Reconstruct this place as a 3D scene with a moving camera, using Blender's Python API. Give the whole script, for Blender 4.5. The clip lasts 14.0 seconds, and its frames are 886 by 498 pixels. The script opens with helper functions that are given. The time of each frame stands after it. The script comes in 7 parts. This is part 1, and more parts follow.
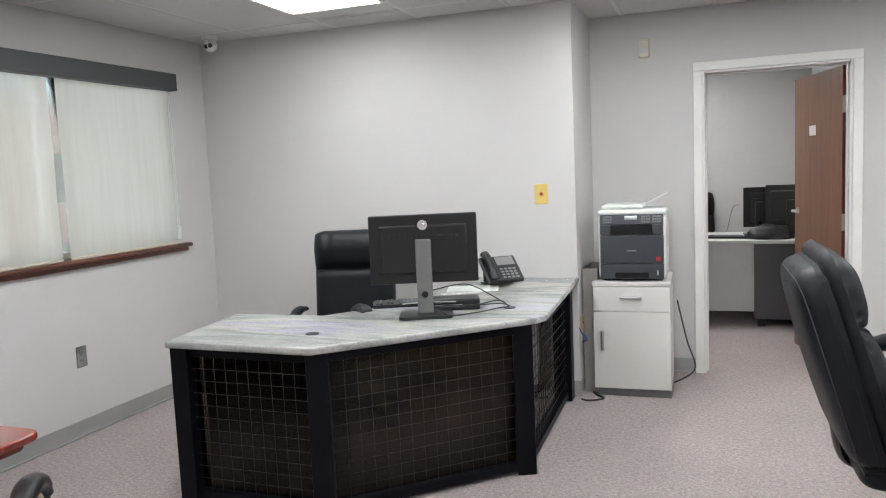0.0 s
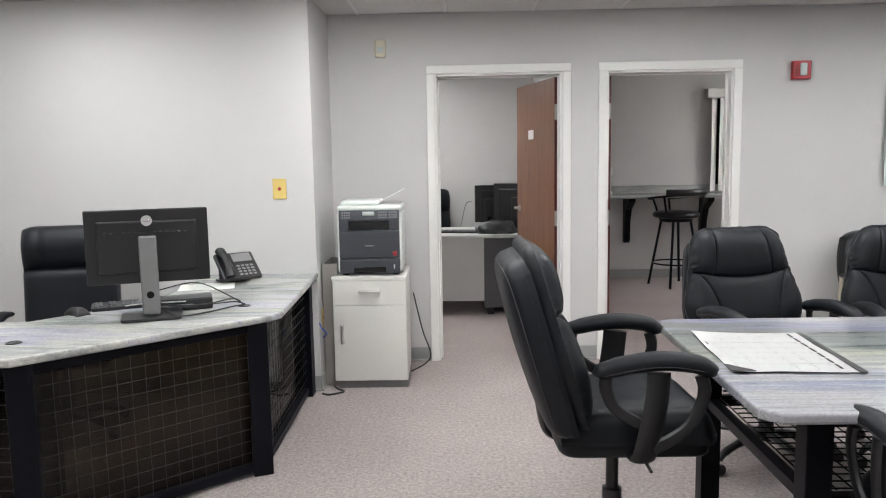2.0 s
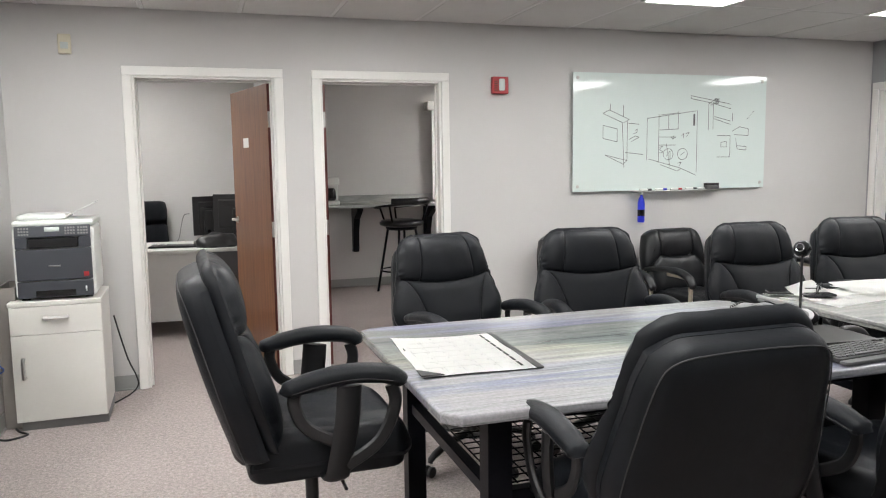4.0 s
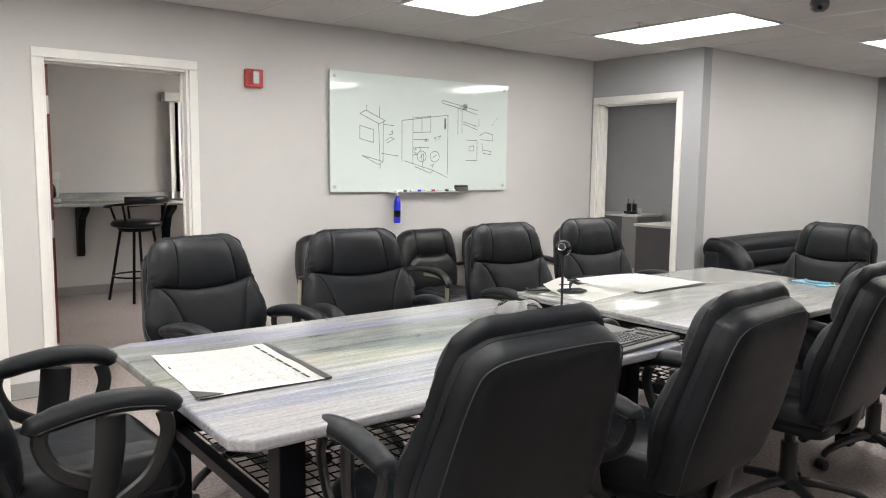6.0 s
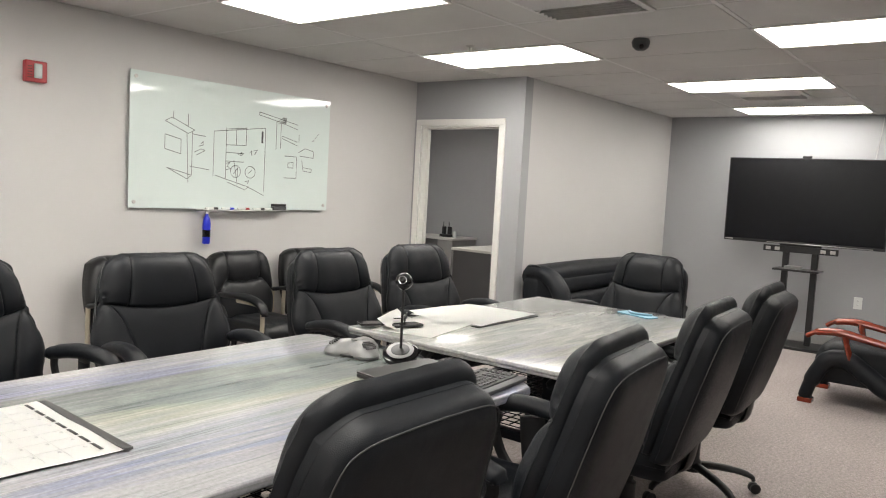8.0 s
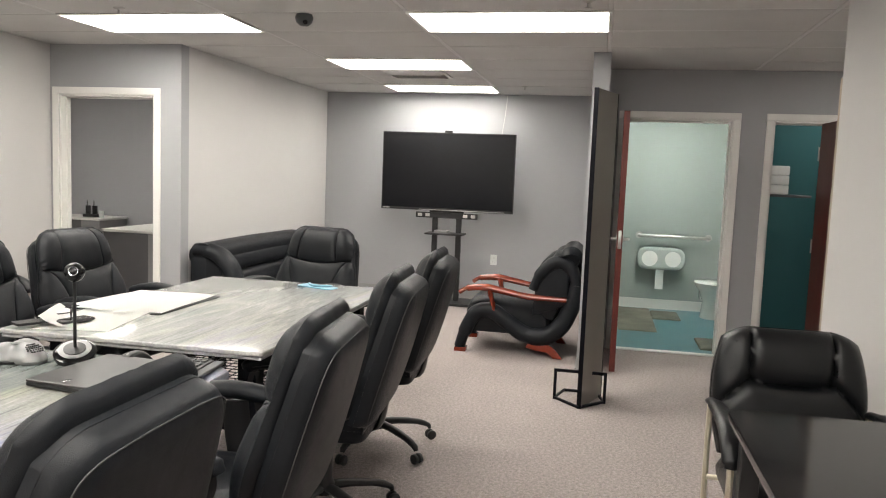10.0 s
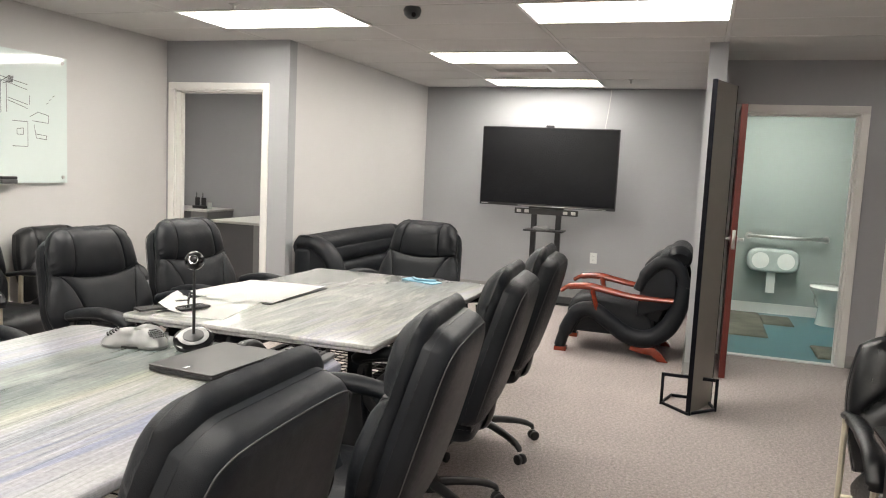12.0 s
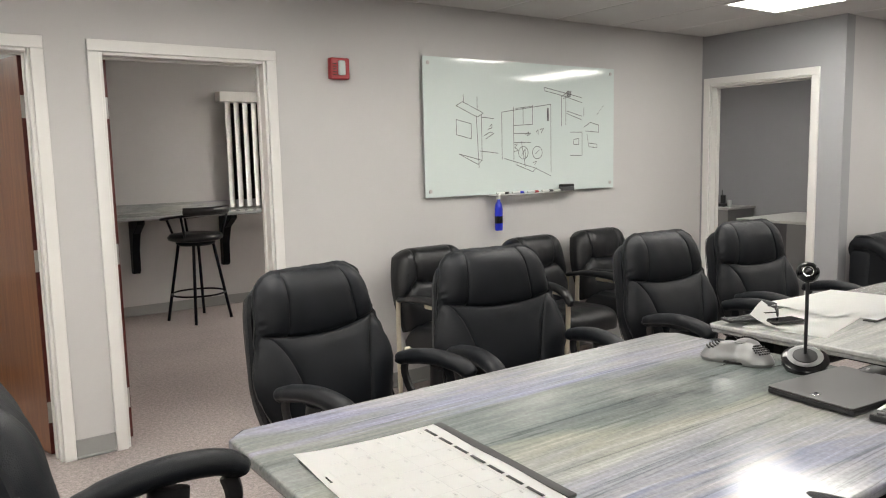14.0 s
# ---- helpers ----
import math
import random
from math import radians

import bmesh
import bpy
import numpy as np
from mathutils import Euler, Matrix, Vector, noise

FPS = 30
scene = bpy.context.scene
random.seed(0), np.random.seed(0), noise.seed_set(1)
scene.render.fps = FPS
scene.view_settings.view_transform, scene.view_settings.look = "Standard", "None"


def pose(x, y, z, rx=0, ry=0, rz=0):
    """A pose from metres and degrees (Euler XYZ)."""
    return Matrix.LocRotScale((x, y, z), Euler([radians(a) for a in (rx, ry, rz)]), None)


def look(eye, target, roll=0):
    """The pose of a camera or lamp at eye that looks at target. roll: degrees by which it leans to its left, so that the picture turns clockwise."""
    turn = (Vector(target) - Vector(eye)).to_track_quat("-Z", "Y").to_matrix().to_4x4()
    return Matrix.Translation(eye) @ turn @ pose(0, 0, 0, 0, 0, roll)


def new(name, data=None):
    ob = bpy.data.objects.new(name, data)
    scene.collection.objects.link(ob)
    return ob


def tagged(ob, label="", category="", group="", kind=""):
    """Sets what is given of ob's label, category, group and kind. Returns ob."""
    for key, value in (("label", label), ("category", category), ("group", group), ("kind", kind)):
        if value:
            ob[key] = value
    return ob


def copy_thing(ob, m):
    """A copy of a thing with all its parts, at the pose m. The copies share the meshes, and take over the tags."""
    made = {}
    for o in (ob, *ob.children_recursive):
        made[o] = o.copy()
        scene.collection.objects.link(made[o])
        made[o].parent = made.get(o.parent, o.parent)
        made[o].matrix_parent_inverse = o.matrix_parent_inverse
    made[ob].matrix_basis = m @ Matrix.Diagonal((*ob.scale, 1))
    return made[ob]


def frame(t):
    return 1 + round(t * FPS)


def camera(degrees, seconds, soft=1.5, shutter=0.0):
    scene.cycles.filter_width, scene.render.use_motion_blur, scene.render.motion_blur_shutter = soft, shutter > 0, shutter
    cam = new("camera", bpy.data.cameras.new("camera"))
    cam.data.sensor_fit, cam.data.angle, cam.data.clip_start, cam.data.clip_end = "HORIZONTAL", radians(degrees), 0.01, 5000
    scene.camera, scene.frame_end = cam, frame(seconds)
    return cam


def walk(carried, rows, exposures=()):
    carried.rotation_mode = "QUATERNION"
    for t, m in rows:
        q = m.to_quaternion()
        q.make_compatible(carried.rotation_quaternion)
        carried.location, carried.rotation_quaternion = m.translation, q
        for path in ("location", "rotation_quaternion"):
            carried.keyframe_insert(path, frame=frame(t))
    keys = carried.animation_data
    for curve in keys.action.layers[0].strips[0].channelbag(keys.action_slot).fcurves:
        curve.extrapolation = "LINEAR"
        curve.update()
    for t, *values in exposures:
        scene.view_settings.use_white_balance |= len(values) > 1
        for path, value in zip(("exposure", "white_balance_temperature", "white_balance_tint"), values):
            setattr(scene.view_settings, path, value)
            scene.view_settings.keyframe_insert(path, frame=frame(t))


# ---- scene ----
cam = camera(60.8, 14.0, soft=1.1)
PATH = [
    (0, (0.56, 0.842, 1.458), (-0.127, 2.709, 1.252), -2.6),
    (0.5, (0.565, 0.849, 1.469), (0.036, 2.764, 1.245), -2.0),
    (1, (0.574, 0.847, 1.479), (0.2, 2.797, 1.243), -1.5),
    (1.5, (0.596, 0.843, 1.482), (0.382, 2.817, 1.241), -1.3),
    (2, (0.633, 0.858, 1.464), (0.584, 2.843, 1.222), -1.0),
    (2.5, (0.671, 0.883, 1.451), (0.826, 2.862, 1.214), -0.9),
    (2.7, (0.697, 0.896, 1.451), (0.932, 2.869, 1.216), -1.1),
    (4.8, (0.865, 0.991, 1.439), (1.717, 2.785, 1.207), -0.2),
    (5, (0.86, 1.007, 1.434), (1.789, 2.762, 1.196), -0.1),
    (5.5, (0.8, 1.095, 1.435), (1.905, 2.742, 1.183), 0.2),
    (6, (0.765, 1.154, 1.439), (1.979, 2.727, 1.215), 0.7),
    (6.5, (0.782, 1.221, 1.44), (2.076, 2.732, 1.232), 1.9),
    (7, (0.833, 1.333, 1.448), (2.164, 2.812, 1.243), 2.8),
    (7.5, (0.902, 1.408, 1.449), (2.325, 2.802, 1.267), 3.3),
    (8, (0.904, 1.471, 1.458), (2.481, 2.691, 1.297), 3.1),
    (8.5, (0.872, 1.545, 1.454), (2.617, 2.503, 1.262), 0.9),
    (9, (0.84, 1.559, 1.473), (2.699, 2.261, 1.251), 0.6),
    (9.2, (0.833, 1.574, 1.476), (2.728, 2.173, 1.254), 0.7),
    (11.5, (0.84, 1.602, 1.46), (2.804, 1.931, 1.279), 2.8),
    (12, (0.886, 1.69, 1.456), (2.771, 2.324, 1.243), 2.7),
    (12.5, (0.95, 1.79, 1.453), (2.677, 2.773, 1.231), 2.2),
    (13, (0.96, 1.889, 1.467), (2.436, 3.219, 1.247), 0.3),
    (13.5, (0.905, 1.998, 1.467), (2.17, 3.53, 1.238), 0.0),
    (14, (0.815, 2.106, 1.475), (1.962, 3.727, 1.235), -1.3),
]
EXPOSURES = [(0.0, 0.06, 6150, 10), (2.5, 0.14, 6250, 10), (5.0, 0.34, 6500, 10), (7.0, 0.40, 6700, 10), (8.0, 0.29, 6800, 10), (9.0, 0.50, 6900, 10), (11.5, 0.62, 6900, 10), (12.0, 0.62, 6900, 10), (12.5, 0.46, 6880, 10), (14.0, 0.06, 6750, 10)]
walk(cam, [(t, look(eye, target, roll)) for t, eye, target, roll in PATH], EXPOSURES)

# ---- world, daylight and exposure ----
world = bpy.data.worlds.new("world")
scene.world = world
world.use_nodes = True
wt = world.node_tree
sky = wt.nodes.new("ShaderNodeTexSky")
sky.sky_type, sky.sun_disc, sky.sun_elevation, sky.sun_rotation = "NISHITA", False, radians(37), radians(135)
wt.links.new(sky.outputs[0], wt.nodes["Background"].inputs[0])
wt.nodes["Background"].inputs[1].default_value = 0.15
sun_data = bpy.data.lights.new("sun", "SUN")
sun_data.energy, sun_data.angle, sun_data.color = 4.0, radians(1), (1.0, 0.96, 0.9)
sun = new("sun", sun_data)
sun.matrix_world = look((12, -12, 13), (0, 0, 0))
PANEL_POWER = 13.0
window_light = bpy.data.lights.new("window_skylight", "AREA")
window_light.shape, window_light.size, window_light.size_y, window_light.energy, window_light.color = "RECTANGLE", 2.5, 1.08, 24, (1.0, 0.98, 0.94)
new("window_skylight", window_light).matrix_world = look((-3.12, 3.885, 1.595), (0, 3.885, 1.595))


# ---- materials ----
def nodes_of(name):
    m = bpy.data.materials.new(name)
    m.use_nodes = True
    t = m.node_tree
    return m, t, t.nodes, t.links, t.nodes["Principled BSDF"]


def coords(nd, lk, stretch=(1, 1, 1), rot=(0, 0, 0)):
    tc, mp = nd.new("ShaderNodeTexCoord"), nd.new("ShaderNodeMapping")
    mp.inputs["Scale"].default_value = stretch
    mp.inputs["Rotation"].default_value = rot
    lk.new(tc.outputs["Object"], mp.inputs[0])
    return mp.outputs[0]


def noise_tex(nd, lk, vec, scale, detail=4, rough=0.55, dist=0.0):
    n = nd.new("ShaderNodeTexNoise")
    n.inputs["Scale"].default_value, n.inputs["Detail"].default_value = scale, detail
    n.inputs["Roughness"].default_value, n.inputs["Distortion"].default_value = rough, dist
    lk.new(vec, n.inputs["Vector"])
    return n.outputs["Fac"]


def ramp(nd, lk, fac, stops):
    r = nd.new("ShaderNodeValToRGB")
    els = r.color_ramp.elements
    while len(els) < len(stops):
        els.new(0.5)
    for e, (p, c) in zip(els, stops):
        e.position, e.color = p, (*c, 1)
    lk.new(fac, r.inputs[0])
    return r.outputs[0]


def blend(nd, lk, fac, a, b, kind="MIX"):
    m = nd.new("ShaderNodeMix")
    m.data_type, m.blend_type = "RGBA", kind
    for sock, v in ((m.inputs[0], fac), (m.inputs[6], a), (m.inputs[7], b)):
        if isinstance(v, (int, float)):
            sock.default_value = v
        elif isinstance(v, tuple):
            sock.default_value = (*v, 1)
        else:
            lk.new(v, sock)
    return m.outputs[2]


def bump(nd, lk, bs, height, strength, dist):
    b = nd.new("ShaderNodeBump")
    b.inputs["Strength"].default_value, b.inputs["Distance"].default_value = strength, dist
    lk.new(height, b.inputs["Height"])
    lk.new(b.outputs[0], bs.inputs["Normal"])


def mat(name, c, rough=0.5, metal=0.0, var=0.12, scale=3.0, fine=60.0, relief=0.1, depth=0.001, spec=0.5, stretch=(1, 1, 1), coat=0.0):
    """A surface with broad stains, fine grain, uneven gloss and slight relief."""
    m, t, nd, lk, bs = nodes_of(name)
    v = coords(nd, lk, stretch)
    big, small = noise_tex(nd, lk, v, scale), noise_tex(nd, lk, v, fine, 3)
    dark, light = tuple(x * (1 - var) for x in c), tuple(min(1, x * (1 + var)) for x in c)
    a = ramp(nd, lk, big, [(0.3, dark), (0.7, light)])
    b = ramp(nd, lk, small, [(0.3, tuple([1 - var * 0.6] * 3)), (0.7, (1, 1, 1))])
    lk.new(blend(nd, lk, 1.0, a, b, "MULTIPLY"), bs.inputs["Base Color"])
    rr = nd.new("ShaderNodeMapRange")
    rr.inputs["To Min"].default_value, rr.inputs["To Max"].default_value = max(0.02, rough - 0.07), min(1, rough + 0.07)
    lk.new(big, rr.inputs["Value"])
    lk.new(rr.outputs[0], bs.inputs["Roughness"])
    bs.inputs["Metallic"].default_value, bs.inputs["Specular IOR Level"].default_value = metal, spec
    bs.inputs["Coat Weight"].default_value = coat
    if relief:
        bump(nd, lk, bs, small, relief, depth)
    return m


def carpet_mat():
    m, t, nd, lk, bs = nodes_of("carpet_loop")
    v = coords(nd, lk)
    big, mid = noise_tex(nd, lk, v, 1.2), noise_tex(nd, lk, v, 55, 5, 0.7)
    loop = nd.new("ShaderNodeTexVoronoi")
    loop.inputs["Scale"].default_value = 170
    lk.new(v, loop.inputs["Vector"])
    speck = noise_tex(nd, lk, v, 150, 2)
    a = ramp(nd, lk, mid, [(0.32, (0.275, 0.248, 0.242)), (0.52, (0.395, 0.355, 0.345)), (0.7, (0.515, 0.465, 0.45))])
    b = ramp(nd, lk, speck, [(0.3, (0.72, 0.7, 0.7)), (0.65, (1.1, 1.08, 1.06))])
    c = blend(nd, lk, 1.0, a, b, "MULTIPLY")
    d = ramp(nd, lk, big, [(0.3, (0.9, 0.9, 0.9)), (0.7, (1.04, 1.03, 1.03))])
    lk.new(blend(nd, lk, 1.0, c, d, "MULTIPLY"), bs.inputs["Base Color"])
    bs.inputs["Roughness"].default_value, bs.inputs["Specular IOR Level"].default_value = 0.95, 0.1
    bump(nd, lk, bs, loop.outputs["Distance"], 0.6, 0.004)
    return m


def stone_mat(name, rot, tone=1.0, pale=0.0, bands=False):
    """Polished quartzite: long grey, green and lilac streaks with pale and dark veins."""
    m, t, nd, lk, bs = nodes_of(name)
    v = coords(nd, lk, (0.55, 3.2, 3.2) if pale < 0.5 else (0.7, 2.0, 2.0), (0, 0, rot))
    v2 = coords(nd, lk, (1.3, 17, 17) if pale < 0.5 else (1.1, 8, 8), (0, 0, rot + 0.06)) if not bands else coords(nd, lk, (0.9, 27, 27), (0, 0, rot + 0.05))
    v3 = coords(nd, lk, (0.5, 1.3, 1.3), (0, 0, rot + 0.35))
    band, streak = noise_tex(nd, lk, v, 1.1, 5, 0.6, 0.8 + 0.7 * pale), noise_tex(nd, lk, v2, 1.5, 6, 0.65, 1.6)
    cloud, fine = noise_tex(nd, lk, v3, 1.6, 4, 0.6, 1.0), noise_tex(nd, lk, coords(nd, lk), 90, 3)
    g = tone
    if bands:
        # broad beds across the slab, bent by the slow noise
        sp = nd.new("ShaderNodeSeparateXYZ")
        lk.new(coords(nd, lk, (0.10, 0.60, 0.60)), sp.inputs[0])
        s1, s2, s3 = nd.new("ShaderNodeMath"), nd.new("ShaderNodeMath"), nd.new("ShaderNodeMath")
        s2.operation, s2.inputs[1].default_value, s2.inputs[2].default_value = "MULTIPLY_ADD", 0.62, 0.19
        lk.new(sp.outputs[0], s1.inputs[0]); lk.new(sp.outputs[1], s1.inputs[1])
        lk.new(band, s2.inputs[0])
        lk.new(s1.outputs[0], s3.inputs[0]); lk.new(s2.outputs[0], s3.inputs[1])
        a = ramp(nd, lk, s3.outputs[0], [(p, tuple(x * g for x in c)) for p, c in [(0.12, (0.37, 0.365, 0.40)), (0.19, (0.275, 0.29, 0.40)), (0.24, (0.40, 0.395, 0.42)), (0.29, (0.36, 0.365, 0.42)), (0.34, (0.40, 0.40, 0.395)), (0.42, (0.38, 0.38, 0.32)),
                                         (0.49, (0.22, 0.245, 0.235)), (0.60, (0.16, 0.185, 0.18)), (0.70, (0.23, 0.245, 0.235)), (0.76, (0.30, 0.30, 0.415)), (0.83, (0.40, 0.40, 0.41))]])
    else:
        a = ramp(nd, lk, band, [(0.28, (0.36 * g, 0.36 * g, 0.475 * g)), (0.38, (0.365 * g, 0.375 * g, 0.37 * g)), (0.48, (0.225 * g, 0.245 * g, 0.24 * g)),
                                (0.55, (0.45 * g, 0.45 * g, 0.40 * g)), (0.64, (0.35 * g, 0.345 * g, 0.44 * g)), (0.76, (0.55 * g, 0.54 * g, 0.53 * g))])
    a = blend(nd, lk, pale, a, (0.47 * g, 0.465 * g, 0.46 * g))
    s = ramp(nd, lk, streak, [(0.33, (0.42, 0.46, 0.46)), (0.44, (0.88, 0.9, 0.89)), (0.56, (1.0, 1.0, 1.0)), (0.66, (1.3, 1.3, 1.3))])
    b = blend(nd, lk, (0.92 if bands else 0.75) - 0.5 * pale, a, s, "MULTIPLY")
    p = ramp(nd, lk, cloud, [(0.42, (0, 0, 0)), (0.62, (1, 1, 1))])
    c = blend(nd, lk, p, b, blend(nd, lk, 0.35, b, (0.56 * g, 0.55 * g, 0.53 * g)))
    f = ramp(nd, lk, fine, [(0.35, (0.88, 0.88, 0.88)), (0.65, (1.05, 1.05, 1.05))])
    lk.new(blend(nd, lk, 1.0, c, f, "MULTIPLY"), bs.inputs["Base Color"])
    bs.inputs["Roughness"].default_value, bs.inputs["Coat Weight"].default_value = 0.13, 0.0
    bs.inputs["Specular IOR Level"].default_value = 0.38
    bs.inputs["Coat Roughness"].default_value = 0.05
    return m


def wood_mat(name, c1, c2, rough=0.35, along="z"):
    m, t, nd, lk, bs = nodes_of(name)
    st = {"z": (14, 14, 0.8), "x": (0.8, 14, 14), "y": (14, 0.8, 14)}[along]
    v = coords(nd, lk, st)
    a = noise_tex(nd, lk, v, 2.0, 6, 0.65, 0.6)
    b = noise_tex(nd, lk, v, 12.0, 3, 0.6)
    c = blend(nd, lk, 1.0, ramp(nd, lk, a, [(0.3, c1), (0.7, c2)]), ramp(nd, lk, b, [(0.3, (0.82, 0.8, 0.78)), (0.6, (1, 1, 1))]), "MULTIPLY")
    lk.new(c, bs.inputs["Base Color"])
    bs.inputs["Roughness"].default_value, bs.inputs["Coat Weight"].default_value = rough, 0.15
    return m


def leather_mat(name, c, rough, spec):
    m, t, nd, lk, bs = nodes_of(name)
    bs.inputs["Specular IOR Level"].default_value = spec
    v = coords(nd, lk)
    cell = nd.new("ShaderNodeTexVoronoi")
    cell.feature = "DISTANCE_TO_EDGE"
    cell.inputs["Scale"].default_value = 330
    lk.new(v, cell.inputs["Vector"])
    big, crease = noise_tex(nd, lk, v, 5, 3), noise_tex(nd, lk, v, 16, 4, 0.6, 1.5)
    lk.new(ramp(nd, lk, big, [(0.3, tuple(x * 0.8 for x in c)), (0.7, tuple(x * 1.2 for x in c))]), bs.inputs["Base Color"])
    rr = nd.new("ShaderNodeMapRange")
    rr.inputs["To Min"].default_value, rr.inputs["To Max"].default_value = rough - 0.08, rough + 0.1
    lk.new(crease, rr.inputs["Value"])
    lk.new(rr.outputs[0], bs.inputs["Roughness"])
    h = blend(nd, lk, 0.6, cell.outputs["Distance"], crease)
    bump(nd, lk, bs, h, 0.4, 0.004)
    return m


def emit_mat(name, c, power):
    m, t, nd, lk, bs = nodes_of(name)
    bs.inputs["Base Color"].default_value = (0.9, 0.9, 0.9, 1)
    bs.inputs["Emission Color"].default_value = (*c, 1)
    bs.inputs["Emission Strength"].default_value = power
    return m


def glass_mat(name, tint, rough=0.02, ior=1.45):
    """Thin sheet: tinted see-through with a mirror gloss that grows at grazing angles."""
    m, t, nd, lk, bs = nodes_of(name)
    tr, gl, mx, fr = nd.new("ShaderNodeBsdfTransparent"), nd.new("ShaderNodeBsdfGlossy"), nd.new("ShaderNodeMixShader"), nd.new("ShaderNodeFresnel")
    tr.inputs[0].default_value = (*tint, 1)
    gl.inputs["Roughness"].default_value = rough
    fr.inputs[0].default_value = ior
    lk.new(fr.outputs[0], mx.inputs[0])
    lk.new(tr.outputs[0], mx.inputs[1])
    lk.new(gl.outputs[0], mx.inputs[2])
    lk.new(mx.outputs[0], nd["Material Output"].inputs[0])
    return m


def shade_mat():
    """Woven solar-screen cloth: scatters light through and lets a little straight view pass."""
    m, t, nd, lk, bs = nodes_of("roller_cloth")
    di, tl, tr = nd.new("ShaderNodeBsdfDiffuse"), nd.new("ShaderNodeBsdfTranslucent"), nd.new("ShaderNodeBsdfTransparent")
    m1, m2 = nd.new("ShaderNodeMixShader"), nd.new("ShaderNodeMixShader")
    v = coords(nd, lk)
    weave = noise_tex(nd, lk, coords(nd, lk, (1, 3, 0.2)), 9, 4)
    lk.new(ramp(nd, lk, weave, [(0.3, (0.64, 0.63, 0.59)), (0.7, (0.70, 0.69, 0.65))]), di.inputs[0])
    lk.new(di.inputs[0].links[0].from_socket, tl.inputs[0])
    m1.inputs[0].default_value, m2.inputs[0].default_value = 0.6, 0.14
    lk.new(di.outputs[0], m1.inputs[1]); lk.new(tl.outputs[0], m1.inputs[2])
    lk.new(m1.outputs[0], m2.inputs[1]); lk.new(tr.outputs[0], m2.inputs[2])
    lk.new(m2.outputs[0], nd["Material Output"].inputs[0])
    return m


WALL = mat("wall_paint_light_grey", (0.575, 0.565, 0.555), 0.62, var=0.03, scale=0.8, fine=220, relief=0.25, depth=0.0012, spec=0.3)
ACCENT = mat("wall_paint_accent_grey", (0.365, 0.37, 0.38), 0.6, var=0.03, scale=0.8, fine=220, relief=0.25, depth=0.0012, spec=0.3)
TEAL = mat("wall_paint_teal_grey", (0.36, 0.40, 0.38), 0.55, var=0.03, scale=0.8, fine=220, relief=0.2, depth=0.001, spec=0.35)
TEAL_DEEP = mat("wall_paint_teal", (0.045, 0.15, 0.16), 0.5, var=0.05, scale=0.8, fine=220, relief=0.2, depth=0.001, spec=0.35)
WHITE = mat("white_trim_paint", (0.78, 0.77, 0.74), 0.4, var=0.03, scale=2, fine=150, relief=0.05)
TILE = mat("ceiling_tile", (0.62, 0.61, 0.595), 0.9, var=0.05, scale=1.5, fine=130, relief=0.5, depth=0.002, spec=0.2)
TBAR = mat("ceiling_bar", (0.66, 0.65, 0.64), 0.5, var=0.02, relief=0)
VINYL = mat("grey_vinyl_base", (0.30, 0.30, 0.29), 0.5, var=0.05, relief=0.03)
CARPET = carpet_mat()
BATHFLOOR = mat("blue_green_vinyl", (0.075, 0.19, 0.215), 0.35, var=0.1, relief=0.03)
STONE = stone_mat("quartzite_top", 0.0, 0.84, 0.0, True)
STONE_B = stone_mat("quartzite_top_pale", -0.55, 1.0, 0.42)
STONE_D = stone_mat("quartzite_desk", 0.8, 0.95, 0.15)
LEATHER = leather_mat("black_leather", (0.0085, 0.0100, 0.0126), 0.42, 0.22)
GLOSSY_LEATHER = leather_mat("glossy_black_leather", (0.005, 0.0056, 0.0070), 0.30, 0.42)
PLASTIC = mat("black_plastic", (0.011, 0.011, 0.012), 0.42, var=0.15, relief=0.15, fine=400)
MATTE_STEEL = mat("black_textured_steel", (0.005, 0.0055, 0.0085), 0.42, var=0.25, fine=500, relief=0.25, depth=0.0005, spec=0.12)
WIRE = mat("black_coated_wire", (0.02, 0.019, 0.018), 0.35, var=0.15, relief=0)
STITCH = mat("grey_stitching", (0.045, 0.045, 0.047), 0.7, relief=0)
CHROME = mat("polished_chrome", (0.75, 0.75, 0.76), 0.12, 1.0, var=0.04, relief=0)
SATIN = mat("satin_nickel", (0.55, 0.54, 0.52), 0.32, 1.0, var=0.06, relief=0.02)
CHAMPAGNE = mat("champagne_metal", (0.62, 0.57, 0.45), 0.35, 0.6, var=0.05, relief=0.02)
SILVER = mat("silver_plastic", (0.24, 0.24, 0.24), 0.45, 0.5, var=0.06, relief=0.05)
TVSCREEN = mat("matte_tv_screen", (0.0035, 0.004, 0.0065), 0.24, var=0.1, relief=0, spec=0.3)
SCREEN = mat("dark_screen", (0.006, 0.006, 0.007), 0.12, var=0.1, relief=0)
GREYLAM = mat("light_grey_laminate", (0.52, 0.52, 0.50), 0.45, var=0.04, relief=0.04)
DARKLAM = mat("charcoal_laminate", (0.075, 0.075, 0.078), 0.5, var=0.06, relief=0.04)
LAPTOP = mat("dark_laptop_metal", (0.032, 0.031, 0.031), 0.33, 0.2, var=0.08, relief=0.02)
MIDLAM = mat("mid_grey_laminate", (0.2, 0.2, 0.2), 0.5, var=0.05, relief=0.04)
TAUPE = mat("taupe_plastic", (0.27, 0.25, 0.23), 0.5, var=0.05, relief=0.04)
